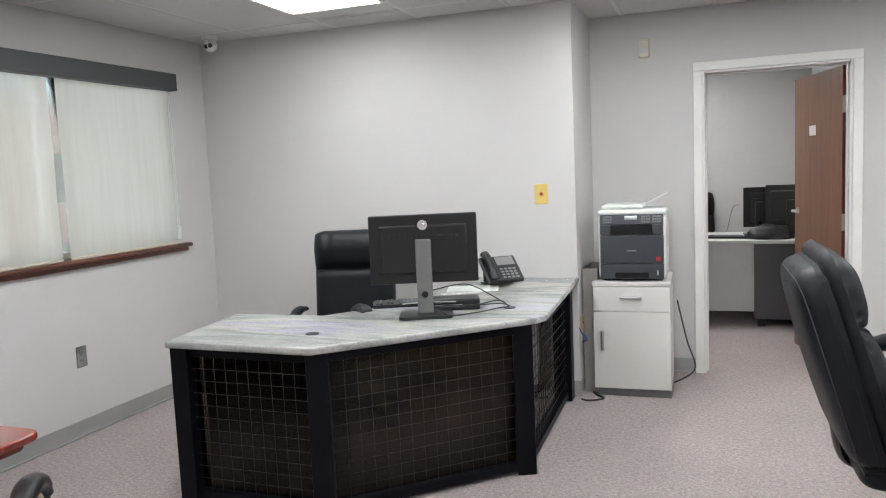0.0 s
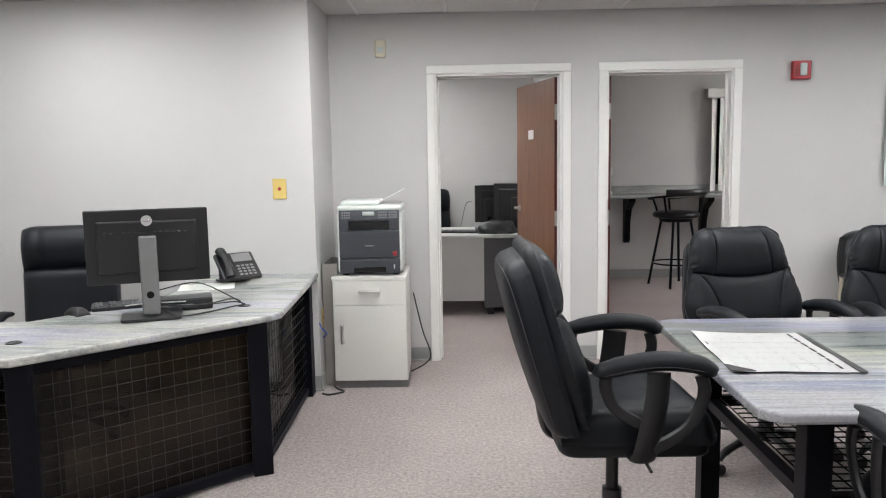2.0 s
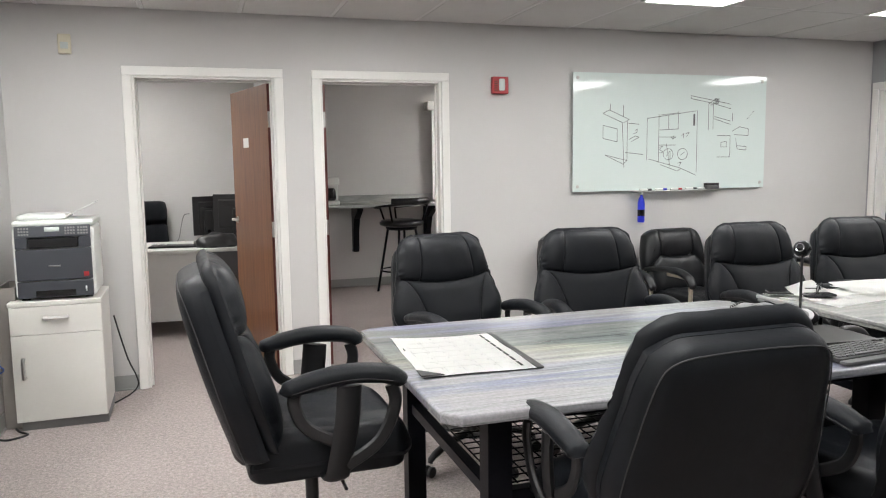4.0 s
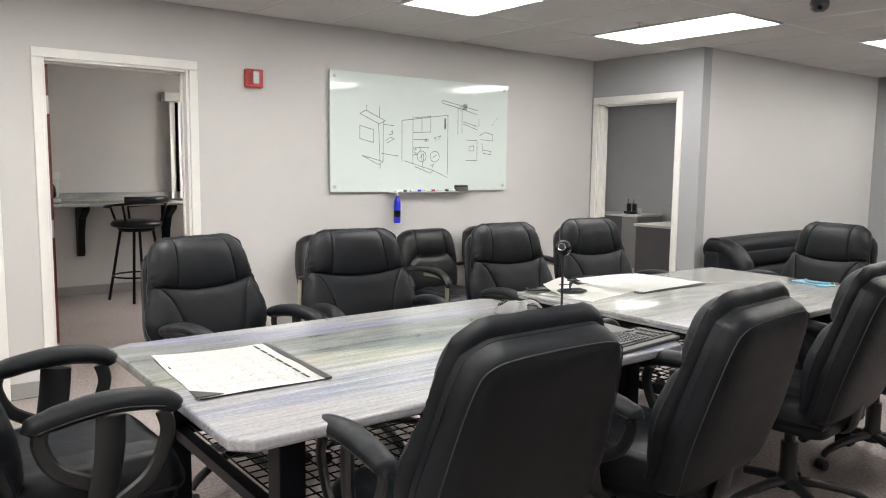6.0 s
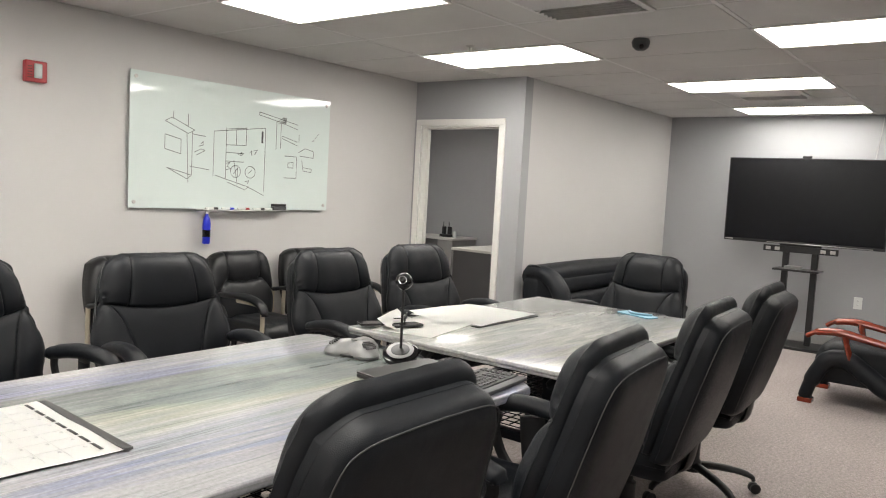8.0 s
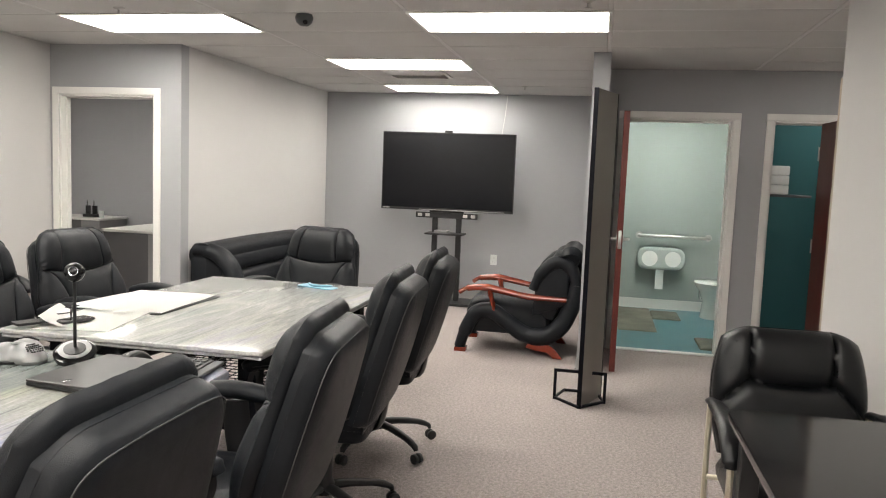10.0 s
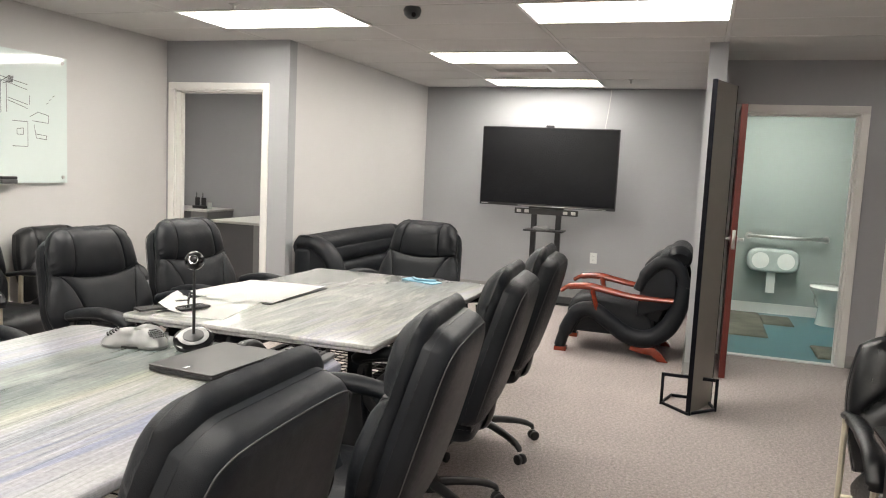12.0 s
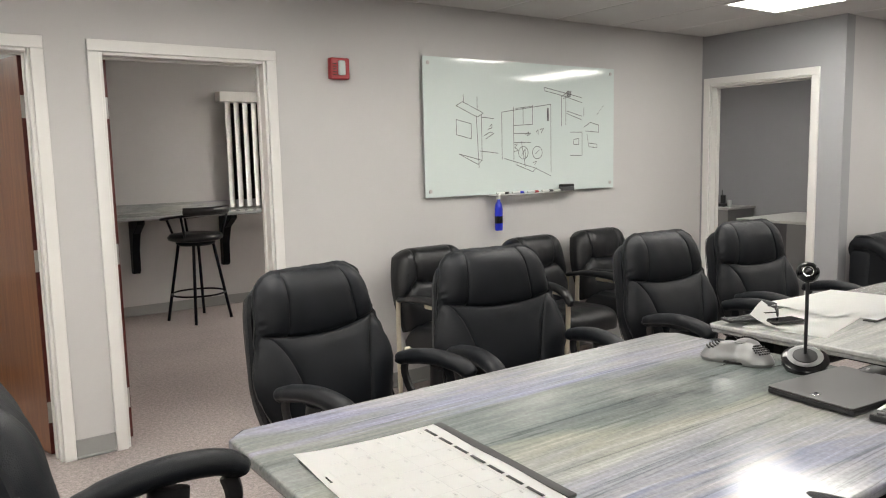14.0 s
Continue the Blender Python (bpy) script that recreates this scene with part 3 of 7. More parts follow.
def door_frame(name, along, a, b, face, thick, label):
    """White casing and jambs; along 'x' or 'y'; face: the wall's room side, thick: signed way through the wall."""
    t = thing(name, label, "door frame", kind="structure")

    def put(nm, lo, hi):
        (u0, w0, z0), (u1, w1, z1) = lo, hi
        l, h = ((u0, w0, z0), (u1, w1, z1)) if along == "x" else ((w0, u0, z0), (w1, u1, z1))
        l, h = tuple(map(min, l, h)), tuple(map(max, l, h))
        part(nm, box(B(), l, h, 0.004), WHITE, t)
    s = -1 if thick > 0 else 1
    for f0, o in ((face, s), (face + thick, -s)):
        put("casing", (a - C, f0, 0.0), (a + 0.002, f0 + o * 0.018, DOOR_H - 0.002))
        put("casing", (b - 0.002, f0, 0.0), (b + C, f0 + o * 0.018, DOOR_H - 0.002))
        put("casing", (a - C, f0, DOOR_H - 0.002), (b + C, f0 + o * 0.018, DOOR_H + C))
    put("jamb", (a, face, 0.0), (a + 0.018, face + thick, DOOR_H))
    put("jamb", (b - 0.018, face, 0.0), (b, face + thick, DOOR_H))
    put("jamb", (a + 0.018, face, DOOR_H - 0.018), (b - 0.018, face + thick, DOOR_H))
    m0 = face + thick * 0.5
    put("stop", (a + 0.018, m0, 0.0), (a + 0.03, m0 + thick * 0.2, DOOR_H - 0.018))
    put("stop", (b - 0.03, m0, 0.0), (b - 0.018, m0 + thick * 0.2, DOOR_H - 0.018))
    put("stop", (a + 0.03, m0, DOOR_H - 0.03), (b - 0.03, m0 + thick * 0.2, DOOR_H - 0.018))
    return t


door_frame("door_frame_1", "x", *D1, Y_N, T, "white painted door frame of the office")
door_frame("door_frame_2", "x", *D2, Y_N, T, "white painted door frame of the bar room")
door_frame("door_frame_3", "y", *D3, X_D3, T, "white painted door frame of the back office")
door_frame("door_frame_4", "y", *D4, X_BATH, T, "off-white painted restroom door frame")
door_frame("door_frame_5", "y", *D5, X_BATH, T, "off-white painted second restroom door frame")


def door_leaf(name, hinge, angle, width, label, face=DOORWOOD, sign=False, flip=1):
    """A flush door open at an angle; local x runs from the hinge to the free edge."""
    t = thing(name, label, "door", pose(hinge[0], hinge[1], 0.008, 0, 0, angle), kind="structure")
    w, h, d = width, DOOR_H - 0.03, 0.044
    part("leaf", box(B(), (0.004, -d / 2, 0), (w - 0.004, d / 2, h), 0.002), face, t, "brown wood veneer")
    for x0, x1 in ((0.0, 0.004), (w - 0.004, w)):
        part("edge_strip", box(B(), (x0, -d / 2, 0), (x1, d / 2, h)), DOOREDGE, t, "red-stained door edge")
    for s in (-1, 1):
        hb = B()
        lathe(hb, [(0.026, 0), (0.026, 0.006), (0.012, 0.009), (0.011, 0.045), (0.006, 0.05)], 20, Matrix.Translation((w - 0.065, s * d / 2, 1.03)) @ Euler((-s * math.pi / 2, 0, 0)).to_matrix().to_4x4())
        tube(hb, [(w - 0.065, s * (d / 2 + 0.042), 1.03), (w - 0.10, s * (d / 2 + 0.046), 1.032), (w - 0.17, s * (d / 2 + 0.043), 1.028), (w - 0.185, s * (d / 2 + 0.036), 1.027)], 0.008, 8, sub=4)
        part("door_handle", hb, SATIN, t, "satin metal lever handle")
    part("latch_plate", box(B(), (w, -0.012, 0.96), (w + 0.002, 0.012, 1.10)), SATIN, t)
    for z in (0.22, 1.0, 1.76):
        hb = B()
        box(hb, (-0.0025, -d / 2 + 0.003, z - 0.055), (0.0, d / 2, z + 0.055))
        lathe(hb, [(0.007, z - 0.057), (0.007, z + 0.057)], 10, Matrix.Translation((-0.004, flip * (d / 2 + 0.004), 0)))
        part("hinge", hb, SATIN, t, "worn metal hinge")
    if sign:
        s = -flip
        part("sign", box(B(), (w * 0.52, s * d / 2, 1.58), (w * 0.66, s * (d / 2 + 0.003), 1.65), 0.001), PAPER, t, "small white name sign")
    return t


door_leaf("door_1", (D1[1] - 0.02, Y_N + T + 0.02), 104, 0.85, "brown wood office door standing open inwards", sign=True, flip=-1)
door_leaf("door_2", (D2[0] + 0.038, Y_N + T + 0.02), 92, 0.83, "brown wood bar room door standing open inwards", flip=1)
door_leaf("door_4", (X_BATH - 0.03, D4[1] - 0.005), 179, 0.85, "red-brown restroom door open into the corridor", DOOREDGE, flip=1)
door_leaf("door_5", (X_BATH - 0.03, -0.16), 183, 0.85, "dark red-brown restroom door open into the corridor", DOOREDGE, flip=-1)
tp = B()
box(tp, (4.985, 0.30, 0.001), (5.03, 0.448, 2.04), 0.004)
structure("trim", tp, TANWOOD, "tan wood trim post at the wall end", "trim")


# ---- window with roller shades ----
def window():
    y0, y1, z0, z1 = WIN
    t = thing("window_1", "wide aluminium office window behind roller shades", "window", kind="structure")
    f = B()
    for y in (y0, (y0 + y1) / 2 - 0.02, y1 - 0.04, 4.13):
        box(f, (X_W - 0.15, y, z0), (X_W - 0.10, y + 0.04, z1), 0.004)
    box(f, (X_W - 0.15, y0, z0), (X_W - 0.10, y1, z0 + 0.04), 0.004)
    box(f, (X_W - 0.15, y0, z1 - 0.04), (X_W - 0.10, y1, z1), 0.004)
    part("window_frame", f, SATIN, t)
    g = part("pane", box(B(), (X_W - 0.128, y0 + 0.02, z0 + 0.02), (X_W - 0.122, y1 - 0.02, z1 - 0.02)), CLEAR, t)
    g.visible_shadow = False
    s = B()
    box(s, (X_W - 0.10, y0 - 0.06, z0 - 0.022), (X_W + 0.055, y1 + 0.10, z0 + 0.004), 0.01, 3)
    box(s, (X_W + 0.001, y0 - 0.04, z0 - 0.05), (X_W + 0.03, y1 + 0.08, z0 - 0.022), 0.008, 3)
    part("window_sill", s, SILLWOOD, t, "dark brown moulded wooden sill")
    v = B()
    box(v, (X_W + 0.001, y0, 2.075), (X_W + 0.085, y1 + 0.02, 2.188), 0.004)
    part("valance", v, VALANCE, t, "charcoal shade valance")
    # the screens hang just inside the opening
    for a, b, off in ((y0, 4.115, 0.030), (4.165, y1 - 0.015, 0.036)):
        sh = B()
        n = 10
        for k in range(n + 1):
            z = 1.055 + (2.08 - 1.055) * k / n
            wob = 0.003 * math.sin(k * 0.9 + a)
            for y in (a, b):
                sh.verts.new((X_W + off - 0.02 + wob, y, z))
        sh.verts.ensure_lookup_table()
        for k in range(n):
            sh.faces.new((sh.verts[2 * k], sh.verts[2 * k + 1], sh.verts[2 * k + 3], sh.verts[2 * k + 2]))
        bmesh.ops.solidify(sh, geom=sh.faces[:], thickness=0.0012)
        part("roller_shade", sh, CLOTH, t, "beige woven translucent roller shade")
        part("hem_bar", box(B(), (X_W + off - 0.026, a, 1.040), (X_W + off - 0.014, b, 1.056), 0.004), CREAM, t, "beige hem bar")
    ch = B()
    tube(ch, [(X_W + 0.012, y1 + 0.005, 2.08), (X_W + 0.012, y1 + 0.004, 1.15)], 0.003, 6)
    tube(ch, [(X_W + 0.012, y1 + 0.02, 2.08), (X_W + 0.012, y1 + 0.02, 1.15)], 0.003, 6)
    box(ch, (X_W + 0.002, y1 - 0.004, 1.07), (X_W + 0.022, y1 + 0.028, 1.16), 0.006)
    part("pull_chain", ch, PRINTWHITE, t, "white shade pull chain")


window()
gd = B()
box(gd, (-400, -400, -0.36), (-3.3, 400, -0.30))
structure("ground", gd, ASPHALT, "grey asphalt parking ground outside", "ground")
bb = thing("brick_building", "low red-brick building across the parking ground", "building", kind="structure")
part("wall", box(B(), (-26, -6, -0.3), (-20, 24, 4.2)), BRICK, bb)
part("roof", box(B(), (-26.2, -6.2, 4.2), (-19.8, 24.2, 4.5), 0.03), GREYLAM, bb)
for k in range(6):
    part("window", box(B(), (-20.0, -3 + k * 4.4, 1.0), (-19.96, -0.8 + k * 4.4, 2.6), 0.01), SCREEN, bb)


# ---- executive office chairs ----
def back_edge(u, v):
    hw = 0.271 + 0.044 * math.exp(-((v - 0.37) / 0.19) ** 2) - 0.026 * max(0.0, v - 0.62) / 0.38
    c = max(0.0, abs(u) - 0.62) / 0.38
    z = v - 0.068 * c ** 2.0 * v ** 3 + 0.035 * c ** 2 * (1 - v) ** 3
    return u * hw * (1 - 0.05 * max(0, v - 0.86) / 0.14), z * 0.66


def split_line(u):
    """Height of the seam between head cushion and lower back."""
    return 0.648 - 0.062 * (1 - u * u) + 0.012 * abs(u) ** 3


def side_seam(v, upper):
    """Half width at which the side panels are sewn on."""
    return 0.56 - 0.07 * (v - 0.6) if upper else 0.47 + 0.05 * v + 0.30 * max(0.0, v - 0.28) ** 2 / 0.11


def pad_edge(u, v):
    """The front pad's outline, with the leather slightly gathered along its seams."""
    x, z = back_edge(u, v)
    x += u * 0.0045 * abs(u) ** 12 * math.sin(v * 95 + 3 * math.sin(v * 17) + u) * (0.6 + 0.4 * math.sin(v * 13))
    return x * 1.03, z + 0.0012 * v ** 20 * math.sin(u * 23 + 2 * math.sin(u * 8))


def back_front(u, v, upper):
    """Depth of the padding: soft crowned panels between narrow sewn seams."""
    if abs(u) > 0.995 or v < 0.004 or v > 0.996:
        return 0.052
    t = 0.098 * rim(u, v, 9, 9)
    t += 0.016 * math.exp(-((v - 0.82) / 0.15) ** 2) * (1 - u * u * 0.6) + 0.012 * math.exp(-((v - 0.33) / 0.2) ** 2)
    d = abs(v - split_line(u)) * 0.62
    t -= 0.013 * groove(d, 0.0055) + 0.012 * groove(d, 0.032)
    e = abs(abs(u) - side_seam(v, upper)) * 0.29
    fade = min(1.0, max(0.0, 1.0 - abs(u)) / 0.10)
    t -= fade * (0.009 * groove(e, 0.004) + 0.006 * groove(e, 0.026))
    t += 0.0022 * noise.noise(Vector((u * 4, v * 7, 1.3)))
    if abs(u) > 0.90:
        t += 0.013 * math.sin(v * 88 + 3 * math.sin(v * 19) + 2 * u) * (abs(u) - 0.90) / 0.10 * (0.55 + 0.45 * math.sin(v * 11))
    if v > 0.95:
        t += 0.004 * math.sin(u * 19 + 2 * math.sin(u * 7)) * (v - 0.95) / 0.05
    return max(0.056, t)


def seamed_pad(bm, m):
    """Two sewn sections whose mesh lines run along the seams, closed by one rear sheet."""
    ease = lambda k, n: (1 - math.cos(math.pi * k / n)) / 2
    qs = [-1 + 0.5 * ease(k, 20) for k in range(20)] + [-0.5 + ease(k, 28) for k in range(28)] + [0.5 + 0.5 * ease(k, 20) for k in range(21)]
    for upper in (False, True):
        rows = []
        for j in range(37):
            f = ease(j, 36)
            row = []
            for q in qs:
                v0 = f * 0.62 if not upper else 0.62 + 0.38 * f
                us = min(0.93, side_seam(v0, upper))
                u = us * q / 0.5 if abs(q) <= 0.5 else math.copysign(us + (1 - us) * (abs(q) - 0.5) / 0.5, q)
                sp = split_line(u)
                v = f * sp if not upper else sp + (1 - sp) * f
                x, z = pad_edge(u, v)
                row.append(bm.verts.new(m @ Vector((x, back_front(u, v, upper), z))))
            rows.append(row)
        for p, w in zip(rows, rows[1:]):
            for i in range(len(qs) - 1):
                bm.faces.new((p[i], p[i + 1], w[i + 1], w[i]))
    rear = []
    for j in range(25):
        v = ease(j, 24)
        rear.append([bm.verts.new(m @ Vector((pad_edge(u, v)[0], 0.052 - 0.040 * rim(u, v, 12, 16), pad_edge(u, v)[1]))) for u in [2 * ease(i, 24) - 1 for i in range(25)]])
    for p, w in zip(rear, rear[1:]):
        for i in range(24):
            bm.faces.new((p[i], w[i], w[i + 1], p[i + 1]))
    return bm


def office_chair(lift=0.0, tall=1.0):
    """Local: faces +y, base centre at the origin."""
    t = thing("office_chair", "black padded leather executive office chair with loop arms", "chair", group="chairs round the tables")
    sz = 0.47 + lift
    for k in range(5):
        a = 2 * math.pi * k / 5 + 0.3
        ca, sa = math.cos(a), math.sin(a)
        leg = B()
        tube(leg, [(0.02 * ca, 0.02 * sa, 0.135), (0.12 * ca, 0.12 * sa, 0.13), (0.24 * ca, 0.24 * sa, 0.11), (0.305 * ca, 0.305 * sa, 0.085), (0.318 * ca, 0.318 * sa, 0.065)], [0.026, 0.024, 0.021, 0.018, 0.014], 10, sub=4, flat=(1, 0.75))
        lg = part("leg", leg, PLASTIC, t)
        w = B()
        for s in (-1, 1):
            m = Matrix.Translation((0.325 * ca - s * 0.015 * sa, 0.325 * sa + s * 0.015 * ca, 0.027)) @ Euler((math.pi / 2, 0, a)).to_matrix().to_4x4()
            lathe(w, [(0.018, -0.010), (0.0255, -0.007), (0.0268, 0), (0.0255, 0.007), (0.018, 0.010)], 16, m)
        part("caster", w, PLASTIC, lg, "twin-wheel caster")
    col = B()
    lathe(col, [(0.042, 0.105), (0.045, 0.15), (0.034, 0.17), (0.034, 0.30), (0.022, 0.302), (0.022, sz - 0.09)], 20)
    part("gas_column", col, PLASTIC, t)
    mech = B()
    box(mech, (-0.10, -0.14, sz - 0.10), (0.10, 0.13, sz - 0.06), 0.012)
    tube(mech, [(0.09, 0.05, sz - 0.08), (0.2, 0.06, sz - 0.085), (0.27, 0.06, sz - 0.09)], 0.006, 6)
    part("tilt_mechanism", mech, PLASTIC, t)
    # seat: moulded pan and a thick cushion
    pan = B()
    slab(pan, round_poly([(-0.235, -0.22), (0.235, -0.22), (0.245, 0.27), (-0.245, 0.27)], 0.07), sz - 0.06, sz + 0.005, 0.018, 3)
    part("seat_pan", pan, LEATHER, t)
    cush = B()

    def s_edge(u, v):
        c = max(0.0, abs(u) - 0.6) / 0.4
        return u * (0.245 + 0.02 * v), -0.22 + (0.52 - 0.05 * c * c * v ** 4) * v

    def s_top(u, v):
        if abs(u) > 0.99 or v < 0.005 or v > 0.995:
            return 0.0
        h = 0.105 * rim(u, v, 8, 9) - 0.018 * groove(abs(u) - 0.70, 0.04) - 0.02 * (1 - u * u) * math.sin(math.pi * v) * 0.6
        h -= 0.030 * max(0, (v - 0.8) / 0.2) ** 2
        return max(0.01, h + 0.003 * noise.noise(Vector((u * 4, v * 5, 7))))
    pillow(cush, 26, 26, s_edge, s_top, lambda u, v: -0.012, Matrix(((1, 0, 0, 0), (0, 0, 1, 0), (0, 1, 0, sz), (0, 0, 0, 1))))
    part("seat", cush, LEATHER, t)
    # back: thick rear shell with piping, and the quilted front padding
    bm_tilt = Matrix.Translation((0, -0.185, sz + 0.02)) @ Euler((radians(16), 0, 0)).to_matrix().to_4x4() @ Matrix.Diagonal((1, 1, 0.927 * tall, 1))
    sh = B()

    def shell_edge(u, v):
        x, z = back_edge(u, v)
        flare = 0.022 * math.exp(-((v - 0.37) / 0.19) ** 2)
        return (x - u * flare) * 1.03, z * 0.965 - 0.012

    def shell_back(u, v):
        if abs(u) > 0.99 or v < 0.005 or v > 0.995:
            return 0.0
        return -0.068 * rim(u, v, 8, 13) - 0.014 * (1 - u * u) * math.sin(math.pi * v)
    pillow(sh, 28, 34, shell_edge, shell_back, lambda u, v: 0.022, bm_tilt)
    shell = part("back_shell", sh, LEATHER, t)
    pp = B()
    loop = []
    for u, v in [(-0.9, 0.04), (-0.93, 0.3), (-0.93, 0.6), (-0.92, 0.88), (-0.82, 0.958), (-0.4, 0.968), (0.4, 0.968), (0.82, 0.958), (0.92, 0.88), (0.93, 0.6), (0.93, 0.3), (0.9, 0.04)]:
        x, z = shell_edge(u, v)
        loop.append(bm_tilt @ Vector((x, shell_back(u, v) - 0.003, z)))
    tube(pp, loop, 0.0018, 6, sub=6)
    part("piping", pp, STITCH, shell, "grey stitched piping")
    pad = B()
    seamed_pad(pad, bm_tilt)
    part("backrest", pad, LEATHER, t)
    br = B()
    box(br, (-0.06, -0.20, sz - 0.075), (0.06, -0.08, sz - 0.05), 0.008)
    tube(br, [(0, -0.17, sz - 0.065), (0, -0.235, sz - 0.04), (0, -0.262, sz + 0.10), (0, -0.275, sz + 0.16)], 0.028, 10, sub=5, flat=(1.6, 0.5))
    part("back_bracket", br, PLASTIC, t)
    for s in (-1, 1):
        x = s * 0.285
        ar = B()
        tube(ar, [(s * 0.20, 0.03, sz - 0.045), (x - s * 0.015, 0.03, sz - 0.045), (x, 0.04, sz - 0.005), (x + s * 0.005, 0.065, sz + 0.13), (x, 0.075, sz + 0.235)], 0.03, 12, sub=5, flat=(1.45, 0.55))
        arm = part("arm_post", ar, PLASTIC, t)
        hp = B()
        tube(hp, [(x, -0.085, sz + 0.235), (x, -0.09, sz + 0.19), (x, -0.055, sz + 0.12), (x, 0.035, sz + 0.065)], 0.013, 8, sub=6, flat=(1.5, 0.8))
        tube(hp, [(x, 0.205, sz + 0.225), (x, 0.215, sz + 0.16), (x, 0.165, sz + 0.055), (x, 0.06, sz - 0.01)], 0.014, 8, sub=6, flat=(1.5, 0.8))
        part("arm_loop", hp, PLASTIC, t)
        pd = B()
        ends = [(x, -0.115, sz + 0.228), (x, -0.10, sz + 0.243), (x, -0.02, sz + 0.262), (x, 0.08, sz + 0.272), (x, 0.18, sz + 0.262), (x, 0.225, sz + 0.243), (x, 0.236, sz + 0.225)]
        tube(pd, ends, [0.024, 0.033, 0.036, 0.037, 0.037, 0.036, 0.034, 0.024], 14, sub=5, flat=(1.0, 0.82))
        a_pad = part("armrest", pd, LEATHER, t)
        st = B()
        tube(st, [(x + s * 0.034, -0.10, sz + 0.236), (x + s * 0.0375, 0.0, sz + 0.256), (x + s * 0.0375, 0.1, sz + 0.262), (x + s * 0.036, 0.2, sz + 0.246)], 0.0013, 5, sub=5)
        part("stitching", st, STITCH, a_pad, "pale stitching line")
    return t


CHAIRS = [  # x, y, heading from +y in degrees
    (2.07, 4.357, 194), (2.786, 4.312, 172), (3.81, 4.22, 178), (4.58, 4.25, 175),
    (5.42, 3.505, 76), (2.81, 2.64, 5), (3.79, 2.68, 4), (4.66, 2.71, 3)]
first = office_chair()
first.matrix_basis = pose(*CHAIRS[0][:2], 0, 0, 0, CHAIRS[0][2])
for x, y, a in CHAIRS[1:]:
    copy_thing(first, pose(x, y, 0, 0, 0, a))
side_chair = office_chair(0.012)
side_chair.matrix_basis = pose(2.0, 2.70, 0, 0, 0, 0)
head_chair = office_chair(0.09)
head_chair.matrix_basis = pose(1.15, 3.41, 0, 0, 0, -88)


# ---- guest chairs with metal sled frames ----
def guest_chair():
    """Local: faces +y, floor centre at the origin."""
    t = thing("guest_chair", "glossy black leather guest chair with champagne metal frame", "chair", group="guest chairs")
    for s in (-1, 1):
        x = s * 0.29
        f = B()
        tube(f, [(x, -0.25, 0.62), (x, -0.255, 0.4), (x, -0.25, 0.06), (x, -0.22, 0.018), (x, 0.2, 0.018), (x, 0.25, 0.05), (x, 0.262, 0.3), (x, 0.27, 0.56), (x, 0.22, 0.618), (x, 0.02, 0.625)], 0.015, 8, sub=4, flat=(1.2, 0.8))
        part("side_frame", f, CHAMPAGNE, t, "champagne metal sled frame")
        a = B()
        tube(a, [(x, -0.24, 0.625), (x, -0.1, 0.648), (x, 0.12, 0.655), (x, 0.24, 0.625), (x, 0.285, 0.575), (x, 0.29, 0.55)], [0.022, 0.032, 0.036, 0.036, 0.034, 0.024], 12, sub=5, flat=(1.0, 0.7))
        part("armrest", a, GLOSSY_LEATHER, t)
    for y in (-0.2, 0.18):
        part("crossbar", tube(B(), [(-0.29, y, 0.33), (0.29, y, 0.33)], 0.011, 8), CHAMPAGNE, t)
    st = B()

    def e(u, v):
        q = max(0.0, abs(u) - 0.6) / 0.4
        return u * 0.255, -0.24 + (0.52 - 0.06 * q * q * v ** 4) * v

    def top(u, v):
        if abs(u) > 0.99 or v < 0.005 or v > 0.995:
            return 0.0
        return max(0.01, 0.115 * rim(u, v, 6, 8) - 0.012 * groove(abs(u) - 0.66, 0.05) + 0.006 * noise.noise(Vector((u * 3, v * 4, 2))))
    pillow(st, 22, 22, e, top, lambda u, v: -0.03, Matrix(((1, 0, 0, 0), (0, 0, 1, 0), (0, 1, 0, 0.365), (0, 0, 0, 1))))
    part("seat", st, GLOSSY_LEATHER, t)
    bk = B()

    def be(u, v):
        q = max(0.0, abs(u) - 0.55) / 0.45
        return u * (0.252 + 0.036 * math.sin(math.pi * v)), (v - 0.09 * q ** 2 * v ** 3) * 0.51

    def bf(u, v):
        if abs(u) > 0.99 or v < 0.005 or v > 0.995:
            return 0.0
        h = 0.088 * rim(u, v, 6, 9)
        sp = 0.56 + 0.10 * abs(u) ** 2 if abs(u) < 0.55 else 0.59 - 0.55 * (abs(u) - 0.55)
        wing = 0.50 + 0.22 * (v - 0.56)
        h -= 0.022 * groove(v - sp, 0.016) + 0.014 * groove(v - sp, 0.06)
        if v > sp:
            h -= 0.020 * groove(abs(u) - wing, 0.022) + 0.010 * groove(abs(u) - wing, 0.07)
            h += 0.010 * (1 - u * u) * groove(v - 0.80, 0.14)
        h += 0.0012 * math.sin(u * 15 + 2 * math.sin(u * 6)) * groove(v - 0.74, 0.12) + 0.0012 * math.sin(u * 17) * groove(v - 0.42, 0.12)
        return max(0.015, h)
    pillow(bk, 72, 72, be, bf, lambda u, v: -0.03, Matrix.Translation((0, -0.235, 0.42)) @ Euler((radians(12), 0, 0)).to_matrix().to_4x4())
    part("backrest", bk, GLOSSY_LEATHER, t)
    return t


